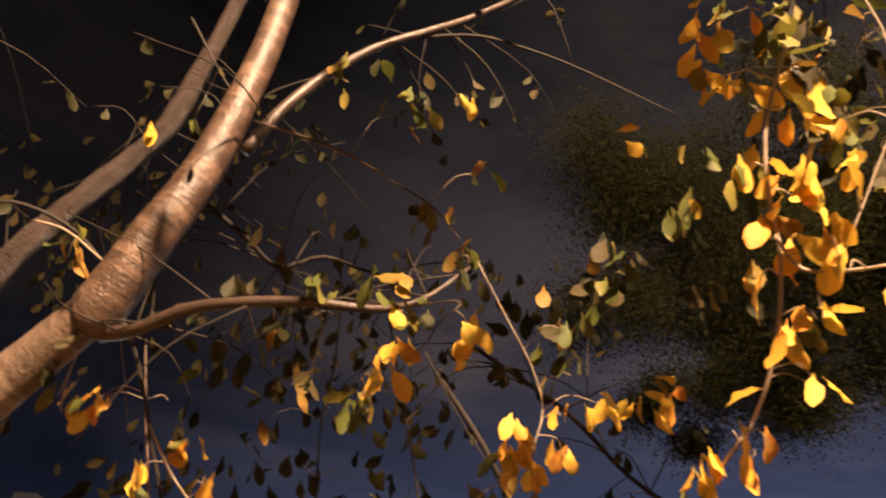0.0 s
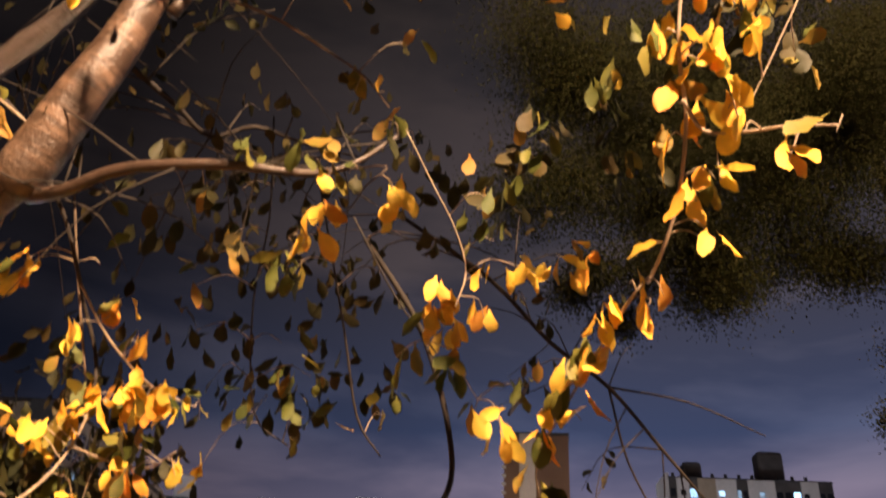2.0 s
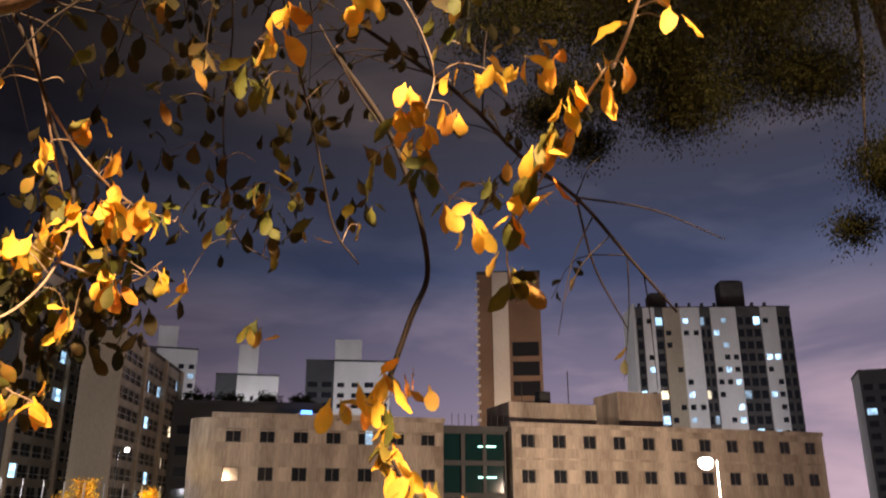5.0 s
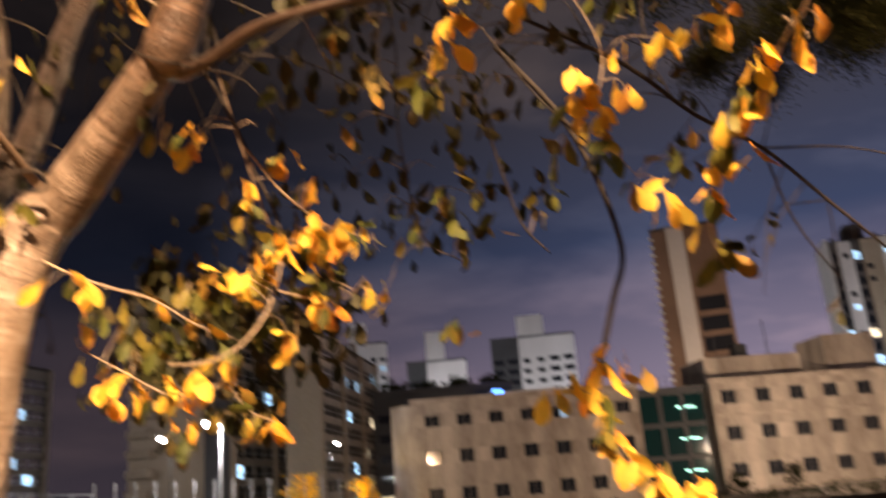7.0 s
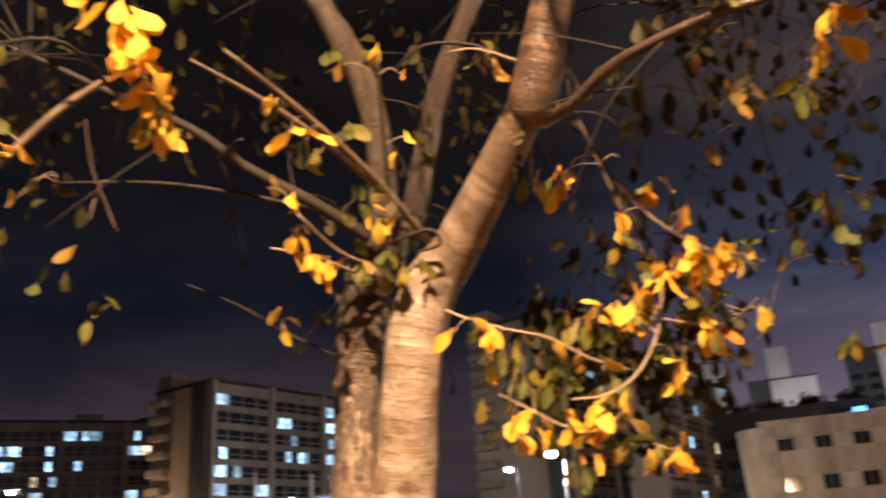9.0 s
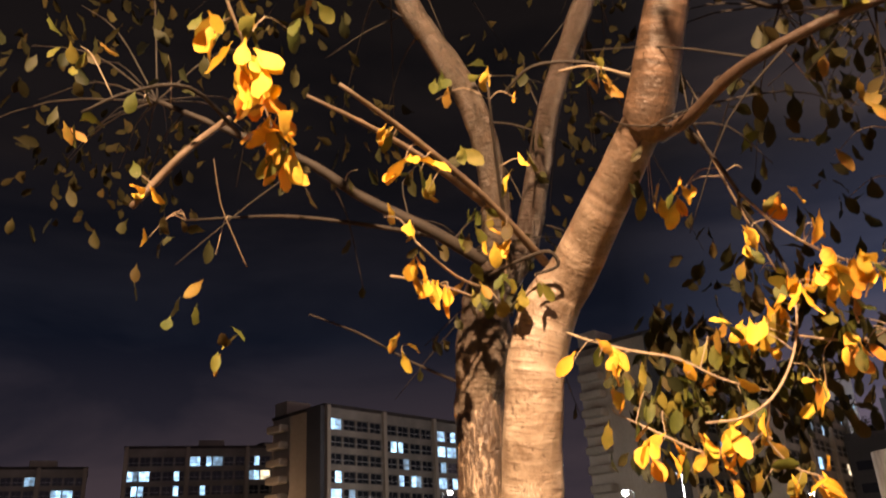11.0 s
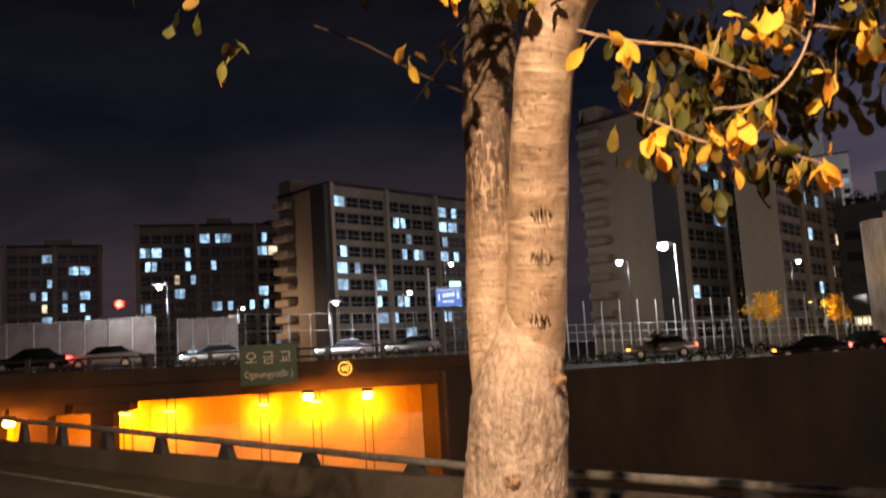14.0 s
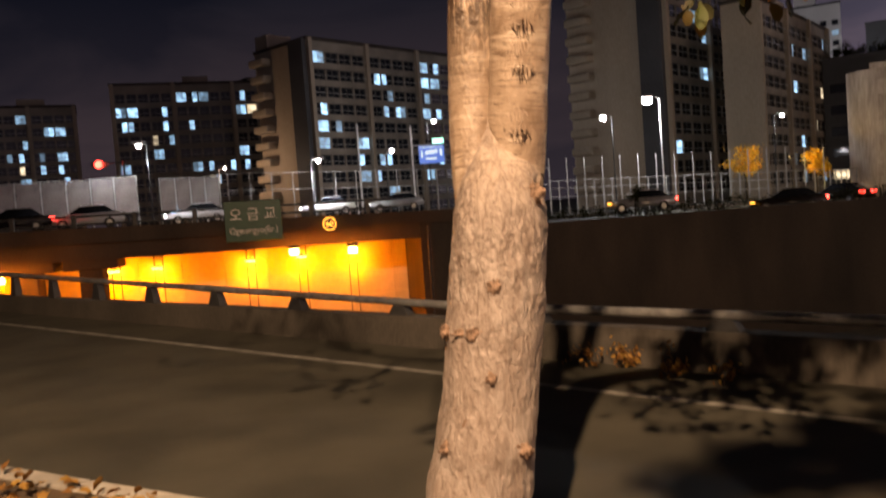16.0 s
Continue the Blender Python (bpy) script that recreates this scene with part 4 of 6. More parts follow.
    "left_stem": ("rough_bark", [(0.175, 3.299, 3.085, 0.0838), (0.209, 3.219, 3.414, 0.0656), (0.203, 3.154, 3.708, 0.0616), (0.136, 3.085, 4.014, 0.0575), (-0.002, 3.072, 4.315, 0.0539), (-0.147, 3.054, 4.629, 0.0501), (-0.280, 3.101, 5.315, 0.0398)]),
    "stick_a": ("stick", [(0.383, 2.987, 3.183, 0.0176), (0.154, 2.703, 3.358, 0.0127), (-0.090, 2.482, 3.509, 0.0107), (-0.296, 2.284, 3.603, 0.0074)]),
    "stick_b": ("stick", [(0.196, 2.909, 3.380, 0.0144), (-0.005, 2.661, 3.464, 0.0112), (-0.194, 2.520, 3.550, 0.0094), (-0.427, 2.380, 3.634, 0.0056)]),
    "low_limb": ("dim_twig", [(0.164, 3.217, 3.286, 0.0293), (-0.063, 3.114, 3.413, 0.0255), (-0.337, 3.056, 3.561, 0.0221), (-0.563, 2.995, 3.717, 0.0187), (-0.838, 2.946, 3.843, 0.0153), (-1.221, 2.967, 4.063, 0.0105)]),
    "low_limb_b": ("dim_twig", [(-0.046, 3.215, 3.429, 0.0140), (-0.382, 3.187, 3.505, 0.0122), (-0.719, 3.167, 3.559, 0.0087), (-1.132, 3.165, 3.573, 0.0052)]),
    "low_twig": ("dim_twig", [(0.015, 3.354, 2.817, 0.0076), (-0.191, 3.315, 2.917, 0.0068), (-0.395, 3.268, 3.038, 0.0059), (-0.602, 3.233, 3.127, 0.0042)]),
    "side_limb": ("young_bark", [(0.789, 2.555, 3.464, 0.0262), (0.858, 2.415, 3.448, 0.0229), (0.954, 2.265, 3.491, 0.0201), (1.065, 2.142, 3.507, 0.0181), (1.229, 2.015, 3.520, 0.0162), (1.439, 1.893, 3.526, 0.0126), (1.549, 1.814, 3.580, 0.0089), (1.703, 1.771, 3.763, 0.0061)]),
    "upper_limb": ("young_bark", [(0.996, 2.272, 4.189, 0.0251), (1.069, 2.191, 4.394, 0.0229), (1.188, 2.135, 4.622, 0.0208), (1.345, 2.061, 4.838, 0.0184), (1.518, 1.965, 4.980, 0.0172), (1.716, 1.885, 5.170, 0.0153), (2.075, 1.720, 5.587, 0.0117)]),
    "upper_twig": ("dim_twig", [(1.490, 2.004, 4.958, 0.0103), (1.716, 1.871, 5.015, 0.0096), (1.937, 1.754, 4.971, 0.0079), (2.146, 1.660, 4.910, 0.0061), (2.530, 1.507, 4.776, 0.0044)]),
    "long_twig": ("stick", [(0.980, 2.202, 4.282, 0.0123), (1.123, 2.087, 4.213, 0.0111), (1.281, 1.974, 4.128, 0.0099), (1.428, 1.886, 4.025, 0.0078), (1.542, 1.813, 3.931, 0.0067), (1.629, 1.773, 3.821, 0.0047)]),
    "mid_limb": ("dim_twig", [(0.982, 2.564, 4.124, 0.0170), (1.175, 2.610, 4.088, 0.0152), (1.357, 2.662, 4.053, 0.0132), (1.486, 2.534, 4.096, 0.0107), (1.656, 2.449, 4.057, 0.0082), (1.859, 2.333, 4.025, 0.0049)]),
    "grey_twig": ("stick", [(1.458, 1.857, 3.518, 0.0062), (1.561, 1.656, 3.493, 0.0048), (1.516, 1.682, 3.414, 0.0047), (1.478, 1.712, 3.323, 0.0040), (1.417, 1.775, 3.301, 0.0034), (1.376, 1.847, 3.251, 0.0023)]),
    "drop_twig": ("twig", [(1.656, 1.704, 3.705, 0.0045), (1.799, 1.727, 3.564, 0.0045), (1.901, 1.731, 3.442, 0.0045), (1.968, 1.750, 3.315, 0.0045), (1.919, 1.748, 3.137, 0.0038), (1.949, 1.744, 2.993, 0.0031), (1.992, 1.706, 2.886, 0.0024)]),
    "bright_branch": ("twig", [(1.756, 0.623, 3.831, 0.0083), (1.756, 0.721, 3.633, 0.0088), (1.784, 0.770, 3.467, 0.0092), (1.830, 0.800, 3.327, 0.0097), (1.875, 0.868, 3.179, 0.0096), (1.903, 0.940, 3.074, 0.0089), (1.918, 1.008, 3.001, 0.0083), (1.845, 0.962, 2.961, 0.0078), (1.841, 1.027, 2.909, 0.0073), (1.861, 1.131, 2.832, 0.0061), (1.893, 1.261, 2.745, 0.0056), (1.937, 1.410, 2.634, 0.0051), (2.038, 1.476, 2.516, 0.0037)]),
    "bright_side": ("twig", [(1.807, 0.790, 3.357, 0.0077), (1.836, 0.761, 3.265, 0.0081), (1.871, 0.673, 3.233, 0.0072), (1.882, 0.596, 3.210, 0.0064), (1.919, 0.505, 3.181, 0.0051)]),
    "right_up": ("dim_twig", [(1.756, 0.623, 3.831, 0.0070), (1.730, 0.533, 4.126, 0.0084), (1.758, 0.629, 4.682, 0.0125), (1.592, 1.048, 5.368, 0.0186), (1.188, 1.677, 5.834, 0.0270)]),
    "right_up_b": ("twig", [(1.891, 0.683, 3.309, 0.0031), (1.921, 0.597, 3.469, 0.0037), (1.940, 0.514, 3.635, 0.0043), (1.921, 0.475, 3.867, 0.0055), (1.776, 0.498, 4.130, 0.0063)]),
    "curve_limb": ("dim_twig", [(1.796, 2.104, 3.518, 0.0141), (1.978, 2.043, 3.272, 0.0138), (2.070, 2.019, 3.082, 0.0136), (2.144, 2.018, 2.879, 0.0134), (2.165, 2.024, 2.730, 0.0131), (2.061, 1.976, 2.575, 0.0129), (2.009, 2.019, 2.374, 0.0117), (1.945, 1.975, 2.294, 0.0095), (1.910, 1.868, 2.115, 0.0073), (1.925, 1.764, 1.999, 0.0062), (1.939, 1.643, 1.936, 0.0052), (1.978, 1.500, 1.877, 0.0036)]),
    "far_limb": ("dim_twig", [(2.103, 2.356, 3.861, 0.0119), (2.602, 2.331, 3.722, 0.0144), (2.950, 2.317, 3.531, 0.0139), (3.287, 2.276, 3.398, 0.0133), (3.645, 2.270, 3.181, 0.0117), (4.017, 2.262, 2.951, 0.0080)]),
    "far_limb_b": ("dim_twig", [(3.287, 2.276, 3.398, 0.0085), (3.500, 2.360, 3.109, 0.0077), (3.769, 2.386, 2.842, 0.0049)]),
    "far_limb_c": ("dim_twig", [(3.287, 2.276, 3.398, 0.0076), (3.677, 2.117, 3.383, 0.0058), (4.089, 1.991, 3.289, 0.0040)]),
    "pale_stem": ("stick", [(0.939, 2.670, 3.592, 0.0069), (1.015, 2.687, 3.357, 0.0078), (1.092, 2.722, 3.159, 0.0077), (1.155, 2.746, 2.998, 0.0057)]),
    "thin_a": ("dim_twig", [(1.503, 2.408, 4.084, 0.0048), (1.618, 2.544, 3.725, 0.0048), (1.676, 2.688, 3.423, 0.0048), (1.815, 2.817, 3.046, 0.0048), (1.960, 2.772, 2.935, 0.0040)]),
    "thin_b": ("dim_twig", [(1.647, 2.223, 3.744, 0.0045), (1.888, 2.334, 3.265, 0.0060), (2.022, 2.402, 2.988, 0.0060), (2.134, 2.393, 2.863, 0.0037)]),
    "thin_c": ("dim_twig", [(1.651, 1.957, 3.483, 0.0040), (1.837, 1.952, 3.256, 0.0040), (1.999, 1.925, 3.096, 0.0034)]),
    "arc_twig": ("twig", [(0.417, 2.855, 2.862, 0.0087), (0.492, 2.770, 2.800, 0.0084), (0.607, 2.689, 2.736, 0.0081), (0.736, 2.626, 2.684, 0.0072), (0.865, 2.611, 2.604, 0.0058), (0.995, 2.599, 2.555, 0.0045)]),
    "arc_big": ("twig", [(1.196, 2.733, 2.926, 0.0062), (1.176, 2.731, 2.795, 0.0075), (1.123, 2.715, 2.666, 0.0080), (1.027, 2.674, 2.549, 0.0085), (0.911, 2.640, 2.485, 0.0084), (0.787, 2.605, 2.470, 0.0070)]),
    "arc_up": ("dim_twig", [(1.196, 2.733, 2.926, 0.0086), (1.170, 2.749, 3.080, 0.0087), (1.081, 2.754, 3.261, 0.0089), (1.022, 2.582, 3.241, 0.0089), (0.914, 2.517, 3.403, 0.0089), (0.821, 2.478, 3.501, 0.0119)]),
    "arc_low": ("twig", [(1.013, 2.676, 2.537, 0.0073), (1.004, 2.722, 2.465, 0.0083), (0.936, 2.761, 2.411, 0.0084), (0.810, 2.775, 2.403, 0.0075), (0.675, 2.801, 2.481, 0.0067), (0.544, 2.827, 2.560, 0.0049)]),
    "arc_right": ("twig", [(1.161, 2.717, 2.758, 0.0075), (1.300, 2.731, 2.736, 0.0075), (1.407, 2.687, 2.729, 0.0064), (1.424, 2.505, 2.756, 0.0045)]),
    "arc_tail": ("twig", [(0.984, 2.725, 2.448, 0.0055), (1.069, 2.753, 2.344, 0.0055), (1.168, 2.768, 2.304, 0.0046)]),
    "arc_top": ("twig", [(1.022, 2.582, 3.241, 0.0079), (1.171, 2.636, 3.103, 0.0079), (1.341, 2.630, 2.983, 0.0078), (1.489, 2.593, 2.939, 0.0048)]),
    "near_twig": ("twig", [(-0.523, 1.621, 3.644, 0.0087), (-0.491, 1.734, 3.499, 0.0090), (-0.454, 1.833, 3.387, 0.0084), (-0.423, 1.908, 3.254, 0.0062), (-0.397, 1.969, 3.181, 0.0031)]),
    "near_up": ("dim_twig", [(-0.523, 1.621, 3.644, 0.0087), (-0.532, 1.743, 4.144, 0.0133), (-0.287, 2.093, 4.873, 0.0250), (-0.157, 2.819, 5.476, 0.0379)]),
    "curl_twig": ("stick", [(-0.609, 2.016, 3.203, 0.0023), (-0.598, 2.064, 3.084, 0.0040), (-0.567, 2.101, 2.993, 0.0040), (-0.536, 2.134, 2.910, 0.0029)]),
    "left_twig": ("stick", [(-1.156, 2.690, 3.413, 0.0120), (-1.066, 2.697, 3.527, 0.0152), (-0.949, 2.698, 3.657, 0.0139), (-0.851, 2.832, 3.857, 0.0132)]),
    "left_twig_b": ("dim_twig", [(-1.273, 2.468, 3.699, 0.0070), (-1.109, 2.487, 3.783, 0.0082), (-0.900, 2.529, 3.808, 0.0104), (-0.838, 2.946, 3.843, 0.0142)]),
    "loop_twig": ("dim_twig", [(0.158, 2.906, 3.121, 0.0075), (0.288, 2.839, 3.151, 0.0085), (0.380, 2.785, 3.151, 0.0094), (0.408, 2.805, 3.101, 0.0083), (0.323, 2.815, 3.077, 0.0062)]),
    "tuft_a": ("twig", [(0.177, 3.026, 3.093, 0.0100), (0.032, 2.810, 3.094, 0.0094), (-0.093, 2.623, 3.161, 0.0069)]),
    "tuft_b": ("twig", [(0.152, 3.042, 3.053, 0.0100), (-0.032, 2.821, 3.069, 0.0083), (-0.195, 2.713, 3.074, 0.0081)]),
    "tuft_c": ("dim_twig", [(0.249, 2.994, 3.171, 0.0100), (0.222, 2.778, 3.437, 0.0097), (0.201, 2.547, 3.742, 0.0062)]),
    "arch_twig": ("dim_twig", [(0.269, 2.735, 3.809, 0.0067), (0.382, 2.657, 3.866, 0.0087), (0.572, 2.614, 3.836, 0.0086), (0.730, 2.599, 3.738, 0.0074)]),
    "sky_twig": ("dim_twig", [(0.690, 2.508, 4.939, 0.0071), (0.827, 2.457, 4.716, 0.0080), (0.898, 2.391, 4.562, 0.0078)]),
    "sky_twig_b": ("twig", [(0.471, 2.605, 3.800, 0.0075), (0.574, 2.553, 3.777, 0.0075), (0.717, 2.474, 3.666, 0.0064)]),
}
CLUMPS = [
    (1.656, 0.762, 3.924, 0.066, 7, "a"),
    (1.702, 0.823, 3.817, 0.044, 4, "a"),
    (1.724, 0.648, 3.828, 0.076, 7, "a"),
    (1.789, 0.659, 3.763, 0.056, 5, "g"),
    (1.772, 0.699, 3.645, 0.068, 7, "a"),
    (1.895, 0.614, 3.644, 0.061, 4, "g"),
    (1.766, 0.792, 3.542, 0.054, 6, "a"),
    (1.777, 0.652, 3.437, 0.050, 6, "a"),
    (1.772, 0.569, 3.363, 0.041, 4, "a"),
    (1.797, 0.798, 3.357, 0.032, 4, "a"),
    (1.860, 0.767, 3.324, 0.051, 4, "a"),
    (1.824, 0.671, 3.291, 0.018, 1, "a"),
    (1.872, 0.687, 3.234, 0.015, 1, "a"),
    (1.898, 0.616, 3.139, 0.014, 1, "a"),
    (2.044, 1.167, 3.492, 0.080, 8, "g"),
    (1.884, 0.901, 3.323, 0.034, 3, "a"),
    (1.903, 0.789, 3.178, 0.037, 3, "a"),
    (1.905, 0.846, 3.146, 0.015, 1, "a"),
    (1.963, 0.853, 3.057, 0.015, 1, "a"),
    (2.058, 0.557, 4.008, 0.092, 7, "g"),
    (2.220, 0.515, 4.097, 0.080, 6, "g"),
    (1.756, 0.744, 4.036, 0.122, 10, "g"),
    (1.868, 0.640, 3.980, 0.119, 12, "g"),
    (2.070, 0.615, 3.932, 0.122, 12, "g"),
    (2.296, 0.620, 3.915, 0.112, 10, "g"),
    (2.013, 0.712, 3.694, 0.087, 9, "g"),
    (1.944, 0.851, 3.591, 0.073, 7, "g"),
    (1.829, 0.846, 3.861, 0.076, 7, "a"),
    (1.861, 0.634, 3.734, 0.069, 6, "a"),
    (1.831, 0.744, 3.460, 0.053, 5, "a"),
    (2.174, 0.673, 3.609, 0.073, 6, "g"),
    (2.054, 1.230, 3.755, 0.078, 7, "g"),
    (1.979, 1.121, 3.769, 0.025, 2, "a"),
    (1.956, 1.047, 3.873, 0.050, 3, "g"),
    (1.833, 1.001, 2.959, 0.020, 2, "a"),
    (1.830, 1.043, 2.898, 0.018, 2, "a"),
    (1.836, 1.092, 2.857, 0.019, 2, "a"),
    (1.849, 1.157, 2.807, 0.022, 3, "a"),
    (1.857, 1.219, 2.766, 0.019, 2, "a"),
    (1.868, 1.266, 2.722, 0.019, 2, "a"),
    (1.864, 1.319, 2.645, 0.019, 2, "a"),
    (1.805, 0.822, 3.098, 0.020, 2, "a"),
    (1.844, 0.744, 3.125, 0.020, 2, "a"),
    (1.875, 0.798, 3.001, 0.012, 1, "a"),
    (1.829, 0.581, 3.087, 0.014, 2, "a"),
    (1.850, 0.487, 3.118, 0.013, 1, "a"),
    (1.769, 0.647, 3.261, 0.015, 2, "a"),
    (1.814, 0.656, 3.191, 0.012, 1, "a"),
    (1.866, 0.981, 2.905, 0.016, 1, "a"),
    (1.864, 0.932, 2.917, 0.013, 1, "a"),
    (1.840, 1.077, 2.876, 0.024, 3, "a"),
    (1.863, 1.133, 2.826, 0.034, 4, "a"),
    (1.872, 1.214, 2.799, 0.025, 2, "a"),
    (1.932, 1.250, 2.713, 0.025, 2, "a"),
    (1.897, 1.313, 2.725, 0.021, 2, "a"),
    (1.896, 1.351, 2.666, 0.021, 2, "a"),
    (1.990, 1.586, 2.740, 0.056, 6, "a"),
    (2.001, 1.472, 2.568, 0.060, 7, "g"),
    (2.111, 1.648, 2.942, 0.078, 8, "g"),
    (1.932, 1.332, 4.081, 0.066, 4, "a"),
    (1.998, 1.467, 3.702, 0.090, 7, "g"),
    (1.956, 1.632, 3.546, 0.090, 9, "g"),
    (2.015, 1.670, 3.421, 0.072, 6, "g"),
    (2.068, 1.602, 3.318, 0.061, 5, "a"),
    (2.130, 1.497, 3.303, 0.068, 7, "a"),
    (2.210, 1.435, 3.309, 0.034, 2, "a"),
    (1.986, 1.691, 3.282, 0.026, 2, "a"),
    (1.955, 1.865, 3.194, 0.088, 9, "a"),
    (2.048, 1.746, 3.170, 0.031, 3, "a"),
    (1.851, 1.746, 3.113, 0.069, 9, "a"),
    (1.918, 1.729, 2.943, 0.060, 7, "g"),
    (1.795, 1.859, 3.005, 0.052, 4, "g"),
    (2.027, 1.769, 2.855, 0.035, 2, "g"),
    (1.538, 1.851, 3.890, 0.067, 6, "g"),
    (1.593, 1.779, 3.877, 0.026, 1, "a"),
    (1.642, 1.783, 3.763, 0.065, 6, "g"),
    (1.491, 1.974, 4.562, 0.100, 7, "g"),
    (1.526, 1.954, 4.384, 0.086, 6, "g"),
    (1.245, 2.029, 4.525, 0.086, 6, "g"),
    (1.125, 2.157, 4.216, 0.045, 3, "g"),
    (1.674, 1.769, 4.133, 0.070, 4, "g"),
    (1.383, 1.927, 4.358, 0.052, 2, "g"),
    (1.602, 1.816, 4.481, 0.054, 2, "a"),
    (1.235, 1.971, 3.566, 0.078, 6, "g"),
    (1.407, 1.811, 3.525, 0.094, 8, "g"),
    (1.427, 1.792, 3.445, 0.023, 2, "a"),
    (1.483, 1.731, 3.470, 0.020, 1, "a"),
    (1.634, 1.687, 3.398, 0.058, 6, "a"),
    (1.446, 1.747, 3.310, 0.040, 4, "a"),
    (1.414, 1.830, 3.240, 0.056, 5, "a"),
    (1.408, 1.893, 3.172, 0.040, 4, "g"),
    (1.214, 2.178, 3.518, 0.072, 5, "g"),
    (1.370, 2.317, 3.405, 0.056, 3, "g"),
    (1.230, 2.329, 3.505, 0.047, 2, "g"),
    (0.737, 2.745, 4.458, 0.041, 2, "a"),
    (0.611, 2.593, 3.701, 0.037, 3, "a"),
    (0.858, 2.708, 4.575, 0.035, 2, "g"),
    (0.857, 2.834, 3.314, 0.053, 4, "a"),
    (1.079, 2.641, 3.355, 0.023, 1, "g"),
    (0.751, 2.708, 3.284, 0.027, 2, "g"),
    (1.156, 2.611, 3.188, 0.034, 3, "a"),
    (1.087, 2.727, 3.091, 0.031, 2, "a"),
    (1.242, 2.559, 3.092, 0.026, 2, "a"),
    (1.121, 2.812, 3.026, 0.058, 4, "g"),
    (1.145, 2.820, 2.871, 0.048, 3, "a"),
    (1.175, 2.735, 2.900, 0.042, 4, "a"),
    (1.234, 2.660, 2.899, 0.056, 5, "a"),
    (1.289, 2.597, 2.929, 0.052, 4, "a"),
    (1.352, 2.540, 2.894, 0.046, 4, "a"),
    (1.405, 2.501, 2.889, 0.041, 3, "g"),
    (1.068, 2.929, 2.795, 0.076, 6, "a"),
    (1.291, 2.699, 2.765, 0.056, 4, "g"),
    (1.358, 2.633, 2.740, 0.026, 2, "g"),
    (1.321, 2.713, 2.660, 0.037, 4, "a"),
    (1.445, 2.552, 2.689, 0.015, 1, "a"),
    (1.269, 2.844, 2.565, 0.056, 5, "a"),
    (1.160, 3.006, 2.671, 0.078, 5, "g"),
    (1.221, 2.931, 2.712, 0.058, 5, "g"),
    (1.798, 2.831, 3.045, 0.089, 8, "g"),
    (1.940, 2.633, 3.178, 0.133, 10, "g"),
    (1.974, 2.695, 3.038, 0.111, 7, "g"),
    (2.156, 2.415, 3.026, 0.065, 4, "g"),
    (1.718, 3.028, 2.834, 0.049, 3, "a"),
    (2.017, 3.025, 2.689, 0.069, 5, "g"),
    (1.586, 2.772, 2.954, 0.033, 2, "g"),
    (1.637, 2.310, 3.394, 0.060, 5, "g"),
    (1.444, 2.541, 3.499, 0.062, 3, "g"),
    (1.406, 2.646, 3.381, 0.062, 3, "g"),
    (1.486, 1.783, 3.515, 0.061, 4, "g"),
    (2.026, 1.519, 3.701, 0.094, 7, "g"),
    (1.962, 1.985, 2.335, 0.035, 4, "a"),
    (1.920, 1.920, 2.200, 0.035, 5, "a"),
    (1.905, 1.850, 2.090, 0.035, 6, "a"),
    (1.912, 1.795, 2.035, 0.035, 5, "a"),
    (1.928, 1.700, 1.970, 0.035, 6, "a"),
    (1.945, 1.600, 1.915, 0.035, 6, "a"),
    (1.965, 1.530, 1.885, 0.035, 5, "a"),
    (1.986, 1.873, 2.300, 0.060, 7, "a"),
    (1.906, 2.011, 2.279, 0.043, 4, "a"),
    (1.852, 2.071, 2.232, 0.031, 3, "a"),
    (1.887, 1.876, 2.144, 0.029, 3, "a"),
    (1.903, 1.836, 2.034, 0.040, 4, "a"),
    (1.920, 1.711, 1.975, 0.038, 5, "a"),
    (1.931, 1.612, 1.928, 0.041, 7, "a"),
    (1.943, 1.523, 1.892, 0.040, 6, "a"),
    (1.172, 2.869, 2.275, 0.052, 5, "a"),
    (0.403, 2.683, 2.707, 0.019, 1, "a"),
    (0.495, 2.666, 2.719, 0.030, 3, "a"),
    (0.546, 2.658, 2.674, 0.030, 3, "a"),
    (0.753, 2.599, 2.626, 0.014, 1, "a"),
    (0.906, 2.594, 2.554, 0.014, 1, "a"),
    (0.973, 2.667, 2.472, 0.018, 2, "a"),
    (0.544, 2.772, 2.576, 0.023, 2, "a"),
    (0.651, 2.764, 2.411, 0.052, 4, "a"),
    (0.612, 2.769, 2.472, 0.034, 3, "g"),
    (0.730, 2.752, 2.394, 0.046, 5, "a"),
    (0.798, 2.739, 2.378, 0.055, 7, "a"),
    (0.892, 2.740, 2.400, 0.055, 6, "a"),
    (1.009, 2.701, 2.422, 0.022, 2, "a"),
    (0.965, 2.759, 2.287, 0.037, 3, "g"),
    (0.890, 2.758, 2.272, 0.026, 2, "a"),
    (0.823, 2.751, 2.285, 0.015, 1, "a"),
    (1.074, 2.769, 2.272, 0.018, 1, "a"),
    (1.153, 2.745, 2.264, 0.051, 5, "a"),
    (1.200, 2.721, 2.890, 0.019, 1, "g"),
    (1.260, 2.685, 2.931, 0.034, 3, "a"),
    (1.352, 2.685, 2.954, 0.047, 4, "g"),
    (1.325, 2.645, 2.667, 0.032, 3, "a"),
    (1.097, 2.909, 2.803, 0.050, 4, "a"),
    (0.986, 2.903, 2.798, 0.070, 5, "g"),
    (1.243, 2.816, 2.569, 0.048, 4, "g"),
    (1.131, 2.814, 2.778, 0.039, 3, "g"),
    (1.344, 2.773, 2.788, 0.038, 3, "g"),
